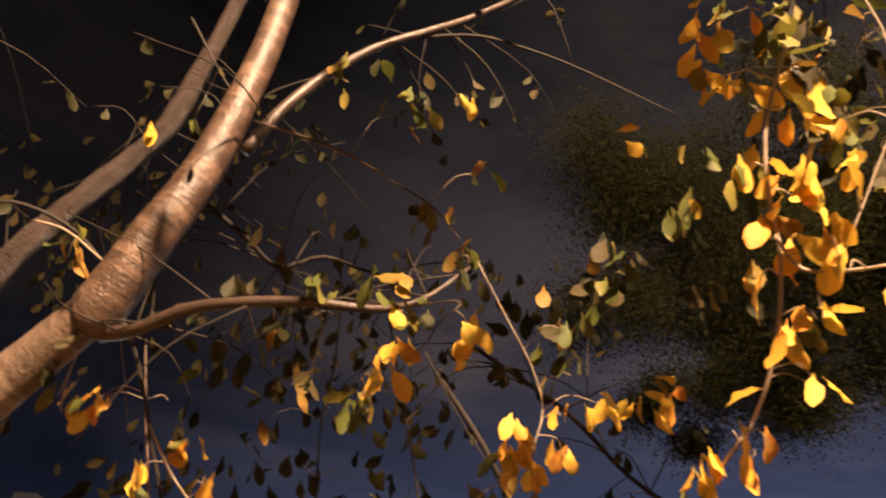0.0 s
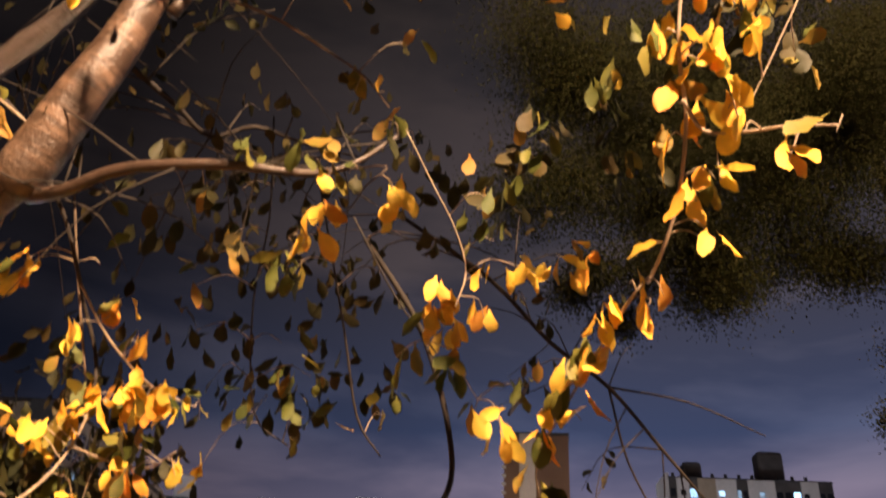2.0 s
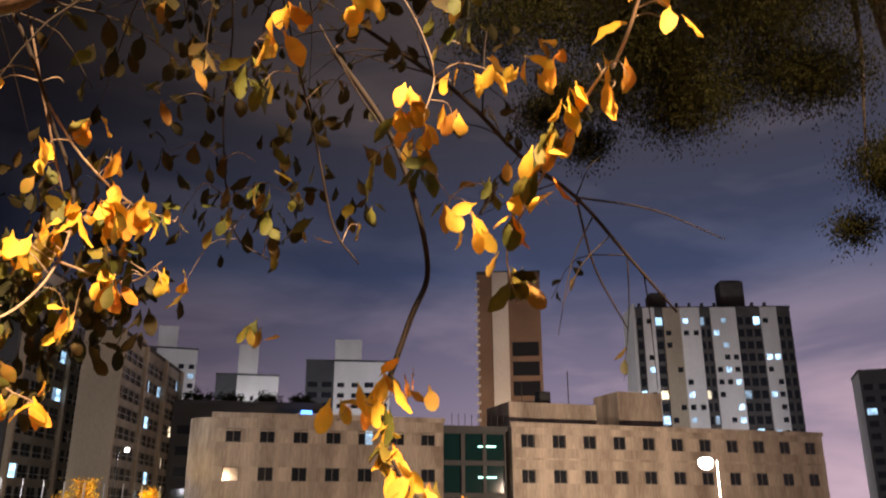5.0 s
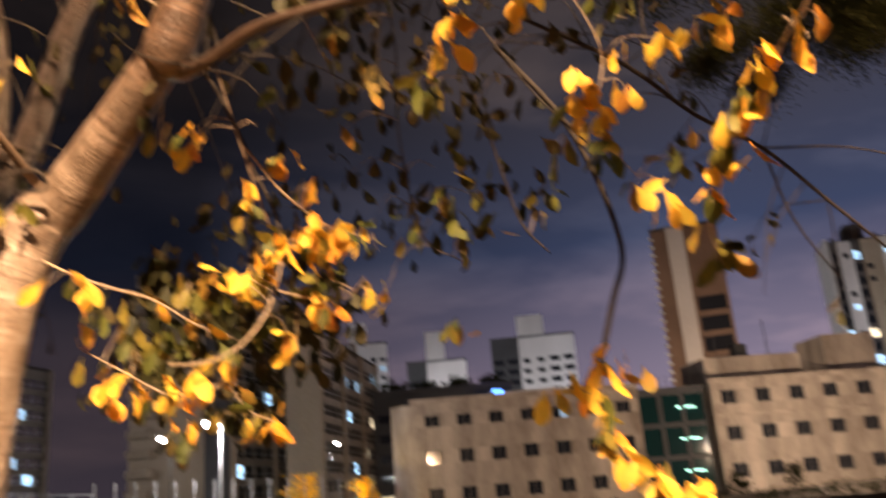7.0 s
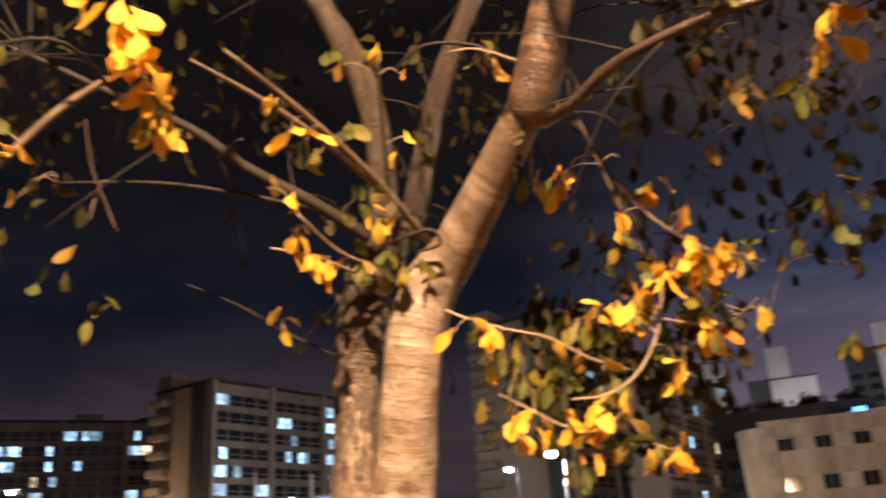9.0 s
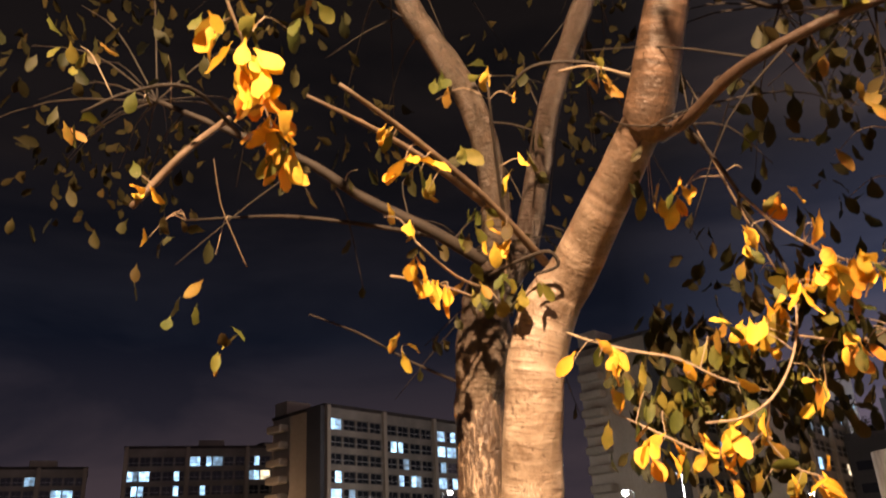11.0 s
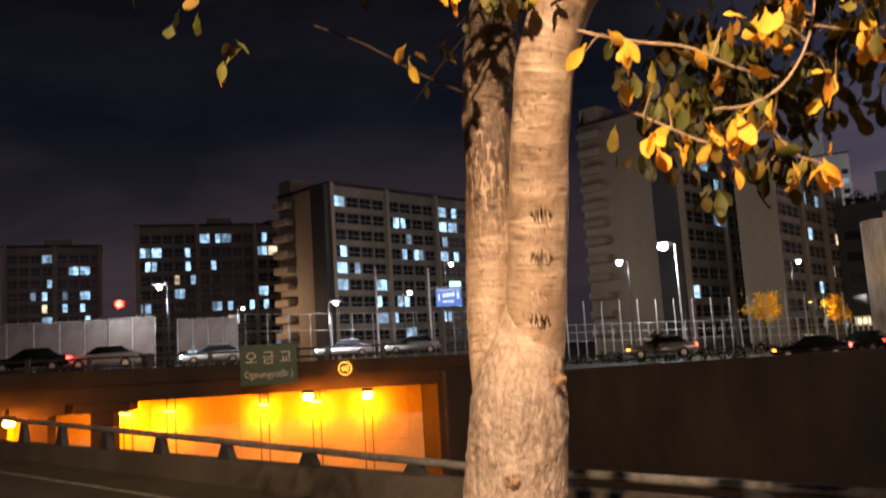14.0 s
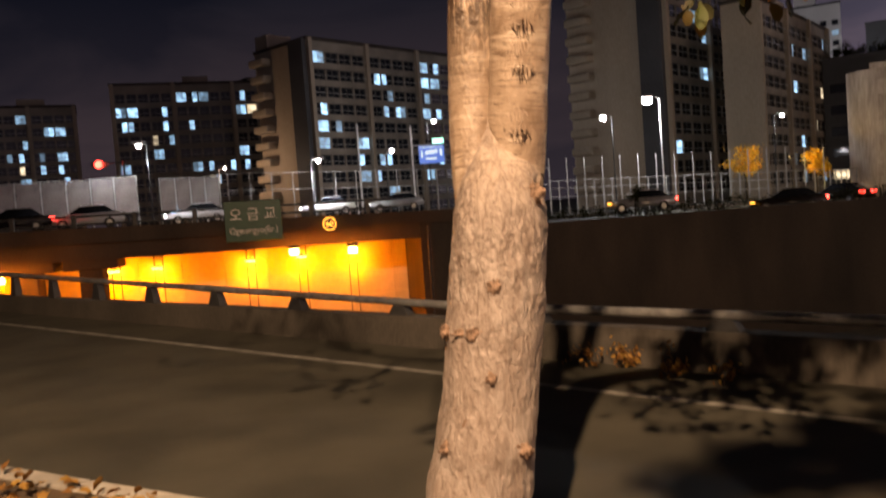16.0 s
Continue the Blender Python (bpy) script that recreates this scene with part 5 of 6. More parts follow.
    (0.713, 3.025, 2.640, 0.125, 12, "g"),
    (0.900, 3.038, 2.631, 0.125, 12, "g"),
    (0.915, 3.130, 2.223, 0.029, 3, "g"),
    (0.790, 3.053, 2.535, 0.104, 9, "g"),
    (1.059, 3.072, 2.521, 0.083, 7, "g"),
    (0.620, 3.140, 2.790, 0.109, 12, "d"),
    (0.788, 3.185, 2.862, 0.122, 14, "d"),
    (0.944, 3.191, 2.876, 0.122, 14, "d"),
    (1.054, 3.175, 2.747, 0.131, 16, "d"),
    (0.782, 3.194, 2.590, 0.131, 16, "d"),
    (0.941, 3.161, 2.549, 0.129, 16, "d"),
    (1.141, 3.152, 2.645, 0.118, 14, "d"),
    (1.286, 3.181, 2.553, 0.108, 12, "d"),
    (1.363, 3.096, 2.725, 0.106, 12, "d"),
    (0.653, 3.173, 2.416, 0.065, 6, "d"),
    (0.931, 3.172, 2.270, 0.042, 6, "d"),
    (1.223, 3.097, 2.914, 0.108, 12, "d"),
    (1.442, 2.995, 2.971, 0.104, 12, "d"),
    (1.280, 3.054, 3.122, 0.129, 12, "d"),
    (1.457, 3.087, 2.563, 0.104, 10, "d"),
    (1.209, 2.617, 2.885, 0.042, 3, "a"),
    (1.149, 2.666, 2.844, 0.031, 2, "a"),
    (1.303, 2.576, 2.904, 0.066, 5, "a"),
    (1.398, 2.551, 2.909, 0.052, 4, "a"),
    (1.272, 2.627, 3.125, 0.028, 2, "a"),
    (1.167, 2.603, 3.186, 0.028, 2, "g"),
    (1.040, 2.649, 3.074, 0.049, 3, "a"),
    (1.303, 2.606, 2.642, 0.033, 3, "a"),
    (1.447, 2.533, 2.688, 0.018, 1, "a"),
    (1.322, 2.613, 2.757, 0.066, 4, "g"),
    (1.000, 2.775, 2.764, 0.069, 5, "a"),
    (0.903, 2.829, 2.765, 0.060, 4, "g"),
    (0.847, 2.624, 3.273, 0.036, 4, "a"),
    (0.756, 2.672, 3.290, 0.025, 1, "g"),
    (1.624, 2.448, 3.427, 0.058, 3, "g"),
    (1.629, 2.415, 3.507, 0.023, 1, "a"),
    (-0.455, 1.760, 3.310, 0.042, 9, "a"),
    (-0.415, 1.785, 3.235, 0.040, 11, "a"),
    (-0.400, 1.830, 3.160, 0.042, 11, "a"),
    (-0.380, 1.870, 3.095, 0.036, 8, "a"),
    (-0.539, 1.750, 3.460, 0.052, 6, "a"),
    (-0.480, 1.803, 3.460, 0.061, 5, "g"),
    (-0.393, 1.964, 3.594, 0.033, 2, "a"),
    (-1.059, 2.497, 3.755, 0.029, 2, "a"),
    (-1.273, 2.472, 3.690, 0.081, 6, "g"),
    (-1.134, 2.681, 3.435, 0.037, 3, "a"),
    (-1.306, 2.459, 3.987, 0.125, 8, "g"),
    (-1.128, 2.642, 3.531, 0.031, 1, "g"),
    (-0.407, 2.443, 4.010, 0.062, 3, "g"),
    (-0.150, 2.488, 3.495, 0.032, 3, "a"),
    (-0.117, 2.526, 3.401, 0.044, 4, "a"),
    (-0.058, 2.530, 3.388, 0.024, 2, "a"),
    (-0.047, 2.605, 3.336, 0.032, 2, "g"),
    (-0.202, 2.633, 3.270, 0.020, 1, "a"),
    (-0.125, 2.642, 3.192, 0.024, 2, "a"),
    (-0.111, 2.684, 3.090, 0.030, 3, "a"),
    (-0.077, 2.730, 3.029, 0.044, 5, "a"),
    (-0.000, 2.786, 3.022, 0.033, 3, "a"),
    (0.006, 2.653, 3.750, 0.026, 1, "a"),
    (0.206, 2.539, 3.761, 0.025, 2, "a"),
    (0.305, 2.574, 3.674, 0.025, 1, "a"),
    (0.088, 2.744, 3.525, 0.039, 3, "g"),
    (0.242, 2.734, 3.414, 0.032, 2, "a"),
    (0.321, 2.705, 3.484, 0.032, 2, "a"),
    (0.128, 2.779, 3.302, 0.047, 5, "g"),
    (0.125, 2.803, 3.244, 0.042, 3, "g"),
    (0.194, 2.832, 3.171, 0.053, 6, "a"),
    (0.249, 2.885, 3.040, 0.059, 6, "g"),
    (0.193, 2.900, 3.004, 0.053, 5, "g"),
    (0.340, 2.843, 3.008, 0.025, 2, "g"),
    (0.088, 2.938, 3.045, 0.054, 4, "g"),
    (0.057, 2.929, 3.067, 0.022, 1, "a"),
    (0.232, 2.793, 3.267, 0.030, 2, "g"),
    (0.615, 2.589, 3.765, 0.053, 4, "g"),
    (0.076, 3.065, 4.064, 0.100, 6, "g"),
    (-0.962, 3.267, 3.050, 0.047, 2, "g"),
    (-1.165, 3.211, 3.194, 0.028, 1, "a"),
    (-1.044, 3.190, 3.242, 0.024, 1, "g"),
    (-1.321, 3.155, 3.335, 0.033, 1, "g"),
    (-0.210, 3.289, 2.983, 0.024, 1, "a"),
    (-1.203, 2.964, 3.410, 0.031, 1, "a"),
    (-1.107, 3.039, 3.054, 0.022, 1, "a"),
    (-0.906, 3.079, 2.912, 0.036, 3, "g"),
    (-0.206, 3.220, 2.924, 0.032, 2, "a"),
    (-1.251, 3.001, 3.205, 0.022, 1, "g"),
    (-1.004, 3.038, 3.092, 0.018, 1, "g"),
    (-0.932, 2.996, 3.328, 0.022, 1, "g"),
    (-1.155, 2.955, 3.472, 0.031, 2, "g"),
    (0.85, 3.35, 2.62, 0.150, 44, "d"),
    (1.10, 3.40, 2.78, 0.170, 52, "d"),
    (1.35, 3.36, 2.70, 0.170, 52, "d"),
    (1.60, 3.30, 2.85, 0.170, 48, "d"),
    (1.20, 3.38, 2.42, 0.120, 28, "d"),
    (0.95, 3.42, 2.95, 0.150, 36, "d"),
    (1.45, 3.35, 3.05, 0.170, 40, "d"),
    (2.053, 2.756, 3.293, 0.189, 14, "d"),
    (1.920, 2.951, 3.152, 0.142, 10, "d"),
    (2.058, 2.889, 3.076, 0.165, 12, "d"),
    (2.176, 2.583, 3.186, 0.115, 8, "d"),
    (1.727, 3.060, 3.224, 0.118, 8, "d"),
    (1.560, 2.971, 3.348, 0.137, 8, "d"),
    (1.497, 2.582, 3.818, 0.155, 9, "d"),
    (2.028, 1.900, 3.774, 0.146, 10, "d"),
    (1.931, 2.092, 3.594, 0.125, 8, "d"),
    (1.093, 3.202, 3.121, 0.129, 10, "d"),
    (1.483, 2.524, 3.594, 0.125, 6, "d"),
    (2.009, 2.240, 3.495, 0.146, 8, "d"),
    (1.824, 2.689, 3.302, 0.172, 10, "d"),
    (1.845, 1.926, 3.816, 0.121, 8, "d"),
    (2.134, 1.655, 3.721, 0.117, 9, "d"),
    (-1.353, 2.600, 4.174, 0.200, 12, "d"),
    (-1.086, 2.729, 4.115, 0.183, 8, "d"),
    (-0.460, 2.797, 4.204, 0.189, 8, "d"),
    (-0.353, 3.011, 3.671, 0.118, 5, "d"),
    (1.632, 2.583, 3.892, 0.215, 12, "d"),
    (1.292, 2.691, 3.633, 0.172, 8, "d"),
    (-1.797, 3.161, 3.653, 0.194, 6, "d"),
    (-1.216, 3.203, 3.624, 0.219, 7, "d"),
]


def leaf_mesh(seed):
    """One oval leaf with a point, a fold along the midrib, a curl and a stalk; tip towards -z, stalk at the origin."""
    rnd = random.Random(seed)
    bm = bmesh.new()
    length, wide = rnd.uniform(0.068, 0.090), rnd.uniform(0.021, 0.028)
    fold, curl, twist = rnd.uniform(0.1, 0.6), rnd.uniform(-0.7, 0.7), rnd.uniform(-0.5, 0.5)
    rows = []
    for i in range(7):
        s = i / 6
        w = wide * math.sin(math.pi * min(1.0, s * 0.94 + 0.04) ** 1.1) ** 0.55
        z, y = -0.018 - length * s, curl * 0.035 * s * s
        a = twist * s
        mid = Vector((0, y, z))
        edge = Vector((w * math.cos(a), w * math.sin(a) + w * fold, 0))
        other = Vector((-w * math.cos(a), -w * math.sin(a) + w * fold, 0))
        wave = Vector((0, 0.003 * math.sin(i * 2.1 + seed), 0))
        rows.append([bm.verts.new(mid + other + wave), bm.verts.new(mid), bm.verts.new(mid + edge - wave)])
    for a, b in zip(rows, rows[1:]):
        bm.faces.new((a[0], a[1], b[1], b[0]))
        bm.faces.new((a[1], a[2], b[2], b[1]))
    st = [bm.verts.new((dx, 0, 0.004)) for dx in (-0.0011, 0.0011)]
    bm.faces.new((st[0], st[1], rows[0][2], rows[0][0]))
    bmesh.ops.remove_doubles(bm, verts=bm.verts, dist=0.0003)
    me = bpy.data.meshes.new("leaf")
    bm.to_mesh(me)
    bm.free()
    me.polygons.foreach_set("use_smooth", [True] * len(me.polygons))
    return me


tree = thing("cherry_tree", Matrix.Identity(4), "street cherry tree with forked banded trunk and sparse yellow autumn leaves", "tree")
# swellings round the knots: place, reach, height
KNOTS = [((0.085, 3.01, 1.307), 0.05, 0.008), ((-0.004, 3.015, 1.138), 0.045, 0.012), ((-0.112, 3.10, 1.135), 0.05, 0.016), ((0.047, 2.99, 0.972), 0.035, 0.008),
         ((-0.052, 2.99, 0.805), 0.03, 0.006), ((-0.13, 3.02, 0.709), 0.05, 0.012), ((0.136, 3.01, 0.687), 0.055, 0.016), ((0.275, 3.14, 1.74), 0.07, 0.018), ((0.285, 3.15, 1.635), 0.045, -0.035)]
for name, (mat, pts) in BOUGHS.items():
    bm = bmesh.new()
    thick = max(p[3] for p in pts)
    sides, steps, rough = (170, 36, 0.06) if thick > 0.14 else (90, 18, 0.05) if thick > 0.09 else (14, 6, 0.06) if thick > 0.025 else (6, 4, 0.0)
    if name == "trunk":
        pts = [(pts[1][0] - 0.01, pts[1][1], -0.12, pts[1][3] * 1.45)] + pts[1:]
    if name in ("back_stem", "left_stem"):
        rough = 0.2
    if mat == "dim_twig" and thick < 0.02:
        pts = [(*p[:3], p[3] * 0.78) for p in pts]
    if mat == "twig" or (mat == "stick" and thick < 0.013):
        pts = [(*p[:3], p[3] * 0.56) for p in pts]
    tube(bm, pts, sides, steps, rough, KNOTS if name == "trunk" else (), 0.008 if name == "trunk" else 0.006 if name == "left_lobe" else 0.0)
    part("trunk" if name == "trunk" else "stem" if "stem" in name else "branch" if thick > 0.012 else "twig", bm, mat, tree, smooth=True)

# short side twigs that carry the leaves, and the leaves
leaf_shapes = {k: [] for k in ("autumn", "green", "dull")}
for k in leaf_shapes:
    for i in range(9):
        me = leaf_mesh(i + (50 if k == "green" else 0))
        me.materials.append(M[k])
        leaf_shapes[k].append(me)
rnd = random.Random(4)
limb_points = [q.to_3d() for n, (m, pts) in BOUGHS.items() if max(p[3] for p in pts) < 0.05 for q in smooth_line([Vector(p) for p in pts], 6)]
singles = 0
joined = {"autumn": bmesh.new(), "green": bmesh.new(), "dull": bmesh.new()}
sprigs = bmesh.new()
for x, y, z, reach, count, tint in CLUMPS:
    centre = Vector((x, y, z))
    near = min(limb_points, key=lambda p: (p - centre).length)
    gap = (near - centre).length
    if 0.012 < gap < 0.30:
        bend = near.lerp(centre, 0.5) + Vector((rnd.uniform(-0.02, 0.02), rnd.uniform(-0.02, 0.02), 0.25 * gap))
        tube(sprigs, [(*near, 0.0022), (*bend, 0.0018), (*centre, 0.0012)], 5, 3)
    for i in range(count):
        spread = Vector((rnd.gauss(0, 0.55), rnd.gauss(0, 0.55), rnd.gauss(0, 0.5))) * reach
        top = centre + spread + Vector((0, 0, 0.045))
        turn = Euler((rnd.gauss(0, 0.38), rnd.gauss(0, 0.38), rnd.uniform(0, 6.283)))
        if rnd.random() < 0.10:
            turn.x += rnd.uniform(0.8, 1.6)
        s = rnd.uniform(0.72, 1.12)
        m = Matrix.LocRotScale(top, turn, (s, s, s))
        # above 3.45 more leaves take a darker tint, dimming the upper crown by colour
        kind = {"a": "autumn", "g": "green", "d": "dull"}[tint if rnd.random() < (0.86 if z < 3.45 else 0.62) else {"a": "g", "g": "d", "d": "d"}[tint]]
        me = rnd.choice(leaf_shapes[kind])
        if singles < 300 and kind == "autumn":
            leaf = put("leaf", me, kind, tree)
            leaf.matrix_basis = m
            singles += 1
        else:
            tmp = me.copy()
            tmp.transform(m)
            joined[kind].from_mesh(tmp)
            bpy.data.meshes.remove(tmp)
for kind, bm in joined.items():
    o = part("foliage", bm, kind, tree, smooth=True)
    o["kind"] = "stuff"
part("sprig", sprigs, "twig", tree, smooth=True)["kind"] = "stuff"

# knots on the trunk; the last dark lump stands in for the hollow's shadow
for i, (kx, ky, kz, kr, wide) in enumerate(((0.085, 3.008, 1.307, 0.026, 1.0), (0.002, 3.006, 1.133, 0.024, 1.5), (-0.055, 3.035, 1.137, 0.014, 2.6), (-0.118, 3.085, 1.14, 0.024, 0.8), (0.047, 2.982, 0.968, 0.021, 0.8),
                                              (-0.052, 2.99, 0.803, 0.018, 1.0), (-0.13, 3.012, 0.709, 0.024, 1.4), (0.138, 3.0, 0.687, 0.028, 1.2), (0.165, 3.03, 0.672, 0.022, 0.9), (0.262, 3.10, 1.64, 0.034, 0.9))):
    bm = bmesh.new()
    bmesh.ops.create_icosphere(bm, subdivisions=4, radius=kr)
    for v in bm.verts:
        rim = math.hypot(v.co.x, v.co.z) / kr
        v.co *= 1 + 0.55 * noise.noise(v.co * 70 + Vector((i, 0, 0))) + 0.5 * noise.noise(v.co * 170 + Vector((0, i, 0)))
        v.co.y = v.co.y * 0.5 + 0.45 * kr * max(0.0, 0.6 - rim)
        v.co.x *= wide
    o = part("knot", bm, "knot", tree, "dark flaking knot", smooth=True)
    o.location = (kx, ky, kz)

# wrinkled oval scars across the bark of the leaning stem
rnd = random.Random(31)
for sx, sy, sz in ((0.245, 2.985, 2.33), (0.235, 3.01, 2.17), (0.215, 3.045, 1.93)):
    bm = bmesh.new()
    for k in range(9):
        dx = -0.036 + 0.009 * k
        tall = 0.034 * math.sqrt(max(0.05, 1 - (dx / 0.042) ** 2)) * rnd.uniform(0.6, 1.1)
        lean = rnd.uniform(-0.006, 0.006)
        back = 0.9 * dx * dx / 0.1
        tube(bm, [(dx - lean, back, -tall, 0.001), (dx + rnd.uniform(-0.006, 0.006), back - 0.001, 0, 0.003), (dx + lean, back, tall, 0.001)], 6, 3)
    o = part("bark_scar", bm, "scar", tree, "oval wrinkled bark scar", smooth=True)
    o.location = (sx, sy + 0.003, sz)

# unseen limb over the eye, added with leaves to shade the road beyond the trunk
over = bmesh.new()
tube(over, [(0.96, 2.06, 5.55, 0.03), (0.92, 1.3, 5.6, 0.025), (0.75, 0.4, 5.3, 0.019), (0.6, -0.1, 4.95, 0.012), (0.4, -0.4, 4.6, 0.005)], 8, 5)
part("branch", over, "dim_twig", tree, smooth=True)
rnd = random.Random(77)
shade = bmesh.new()
shade_shapes = [leaf_mesh(120 + i) for i in range(4)]
for cx, cy, cz, reach, count in ((0.22, -0.30, 4.60, 0.12, 110), (0.46, -0.30, 4.60, 0.13, 130), (0.72, -0.30, 4.62, 0.13, 130), (0.98, -0.32, 4.65, 0.12, 110),
                                 (1.2, 0.1, 5.2, 0.17, 110), (1.5, 0.1, 5.2, 0.17, 120), (1.8, 0.15, 5.2, 0.17, 120), (1.4, 0.42, 5.25, 0.17, 100), (1.75, 0.45, 5.25, 0.17, 110), (2.1, 0.1, 5.2, 0.17, 100), (0.7, 0.3, 5.2, 0.15, 100), (1.0, 0.3, 5.2, 0.15, 100), (0.85, 0.6, 5.2, 0.16, 110), (1.15, 0.68, 5.2, 0.16, 100),
                                 (0.4, -0.1, 4.6, 0.11, 90), (0.64, -0.08, 4.6, 0.12, 110), (0.88, -0.06, 4.62, 0.12, 110), (0.75, 0.1, 4.65, 0.10, 80), (1.0, 0.12, 4.7, 0.12, 90), (1.2, -0.15, 4.75, 0.14, 110)):
    for i in range(count):
        at = Vector((cx + rnd.gauss(0, reach * 0.6), cy + rnd.gauss(0, reach * 0.55), cz + rnd.gauss(0, reach * 0.3)))
        tmp = rnd.choice(shade_shapes).copy()
        tmp.transform(Matrix.LocRotScale(at, Euler((rnd.gauss(0, 0.6), rnd.gauss(0, 0.6), rnd.uniform(0, 6.28))), Vector((1, 1, 1)) * rnd.uniform(0.9, 1.25)))
        shade.from_mesh(tmp)
        bpy.data.meshes.remove(tmp)
part("upper_foliage", shade, "green", tree, smooth=True)["kind"] = "stuff"

# thin bare twigs and leaves higher in the crown, darkened in colour for shade
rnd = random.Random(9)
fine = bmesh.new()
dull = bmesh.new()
shaded_shapes = [leaf_mesh(90 + i) for i in range(4)]
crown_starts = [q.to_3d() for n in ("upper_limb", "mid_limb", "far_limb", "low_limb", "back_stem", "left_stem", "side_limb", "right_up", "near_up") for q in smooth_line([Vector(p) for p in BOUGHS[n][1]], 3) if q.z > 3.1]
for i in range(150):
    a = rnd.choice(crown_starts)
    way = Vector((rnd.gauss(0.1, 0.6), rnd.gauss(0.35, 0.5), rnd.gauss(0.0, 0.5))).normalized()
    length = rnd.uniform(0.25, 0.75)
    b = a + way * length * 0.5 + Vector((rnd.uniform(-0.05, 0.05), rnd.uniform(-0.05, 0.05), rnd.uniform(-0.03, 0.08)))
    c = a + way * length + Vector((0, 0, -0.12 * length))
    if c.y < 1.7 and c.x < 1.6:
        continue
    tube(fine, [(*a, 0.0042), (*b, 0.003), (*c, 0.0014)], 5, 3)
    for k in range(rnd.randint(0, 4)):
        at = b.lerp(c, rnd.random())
        tmp = rnd.choice(shaded_shapes).copy()
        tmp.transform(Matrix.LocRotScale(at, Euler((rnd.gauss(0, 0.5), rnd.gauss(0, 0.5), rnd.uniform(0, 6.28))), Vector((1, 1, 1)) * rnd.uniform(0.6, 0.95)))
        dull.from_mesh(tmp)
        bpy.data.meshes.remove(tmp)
# leaves deep in the crown, beyond the lit ones, coloured dark as unlit
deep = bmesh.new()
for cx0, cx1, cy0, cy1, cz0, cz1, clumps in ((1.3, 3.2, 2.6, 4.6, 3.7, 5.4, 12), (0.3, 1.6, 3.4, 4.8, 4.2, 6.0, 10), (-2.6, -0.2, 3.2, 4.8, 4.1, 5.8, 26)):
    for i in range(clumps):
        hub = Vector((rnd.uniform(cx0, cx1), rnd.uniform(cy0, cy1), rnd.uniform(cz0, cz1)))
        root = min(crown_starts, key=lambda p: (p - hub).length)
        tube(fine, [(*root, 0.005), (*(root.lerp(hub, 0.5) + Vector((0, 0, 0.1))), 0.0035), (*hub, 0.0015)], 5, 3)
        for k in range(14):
            tmp = rnd.choice(shaded_shapes).copy()
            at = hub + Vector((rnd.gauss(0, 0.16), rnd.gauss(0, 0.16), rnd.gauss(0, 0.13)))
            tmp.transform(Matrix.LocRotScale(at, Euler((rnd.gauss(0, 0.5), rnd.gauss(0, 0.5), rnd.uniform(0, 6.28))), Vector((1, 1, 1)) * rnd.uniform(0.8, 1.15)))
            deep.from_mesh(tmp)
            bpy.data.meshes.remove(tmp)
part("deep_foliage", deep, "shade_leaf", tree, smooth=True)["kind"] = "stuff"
part("fine_twig", fine, "dim_twig", tree, smooth=True)["kind"] = "stuff"
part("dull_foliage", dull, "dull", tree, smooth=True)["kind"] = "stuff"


# ---- other trees and shrubs ----
def leafy_mass(name, m, label, category, blobs, count, size, mat, trunk, seed, kind=""):
    """A tree or shrub: tapered trunk with limbs into each blob, and a crown of single leaves with gaps."""
    ob = thing(name, m, label, category, kind=kind)
    rn = random.Random(seed)
    bm = bmesh.new()
    for (bx, by, bz, br) in blobs:
        base = trunk[1]
        tube(bm, [(*trunk[0], trunk[2]), (*base, trunk[2] * 0.7), ((base[0] + bx) / 2, (base[1] + by) / 2, (base[2] + bz) / 2 + 0.15 * br, trunk[2] * 0.2), (bx, by, bz, trunk[2] * 0.05)], 8, 4)
    part("trunk", bm, "dim_twig", ob, smooth=True)
    verts, faces = [], []
    total = sum(b[3] ** 2 for b in blobs)
    for (bx, by, bz, br) in blobs:
        for sub in range(max(3, int(9 * br ** 2 / total * len(blobs)))):
            d = Vector((rn.gauss(0, 1), rn.gauss(0, 1), rn.gauss(0, 0.7)))
            d = d.normalized() * (br * rn.random() ** 0.45)
            hub = Vector((bx, by, bz)) + d
            for k in range(int(count * br ** 2 / total / max(3, int(9 * br ** 2 / total * len(blobs))))):
                p = hub + Vector((rn.gauss(0, 0.26), rn.gauss(0, 0.26), rn.gauss(0, 0.2))) * br
                e = Euler((rn.gauss(0, 0.7), rn.gauss(0, 0.7), rn.uniform(0, 6.28))).to_matrix()
                s = size * rn.uniform(0.6, 1.2)
                j = len(verts)
                for q in ((0, 0, 0), (0.3, 0.08, -0.45), (0, 0, -1), (-0.3, 0.08, -0.45)):
                    verts.append(p + e @ (Vector(q) * s))
                faces += [(j, j + 1, j + 2), (j, j + 2, j + 3)]
    me = bpy.data.meshes.new("crown")
    me.from_pydata([tuple(v) for v in verts], [], faces)
    put("crown", me, mat, ob)["kind"] = "stuff"
    return ob


# the spot reaches this tree; its unlit look comes from the leaf colour
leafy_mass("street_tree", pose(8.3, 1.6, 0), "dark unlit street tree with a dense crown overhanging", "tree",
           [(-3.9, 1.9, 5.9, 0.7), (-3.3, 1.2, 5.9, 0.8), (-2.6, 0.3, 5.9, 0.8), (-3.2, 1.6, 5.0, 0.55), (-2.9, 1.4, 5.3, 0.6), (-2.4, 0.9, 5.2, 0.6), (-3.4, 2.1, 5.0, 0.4),
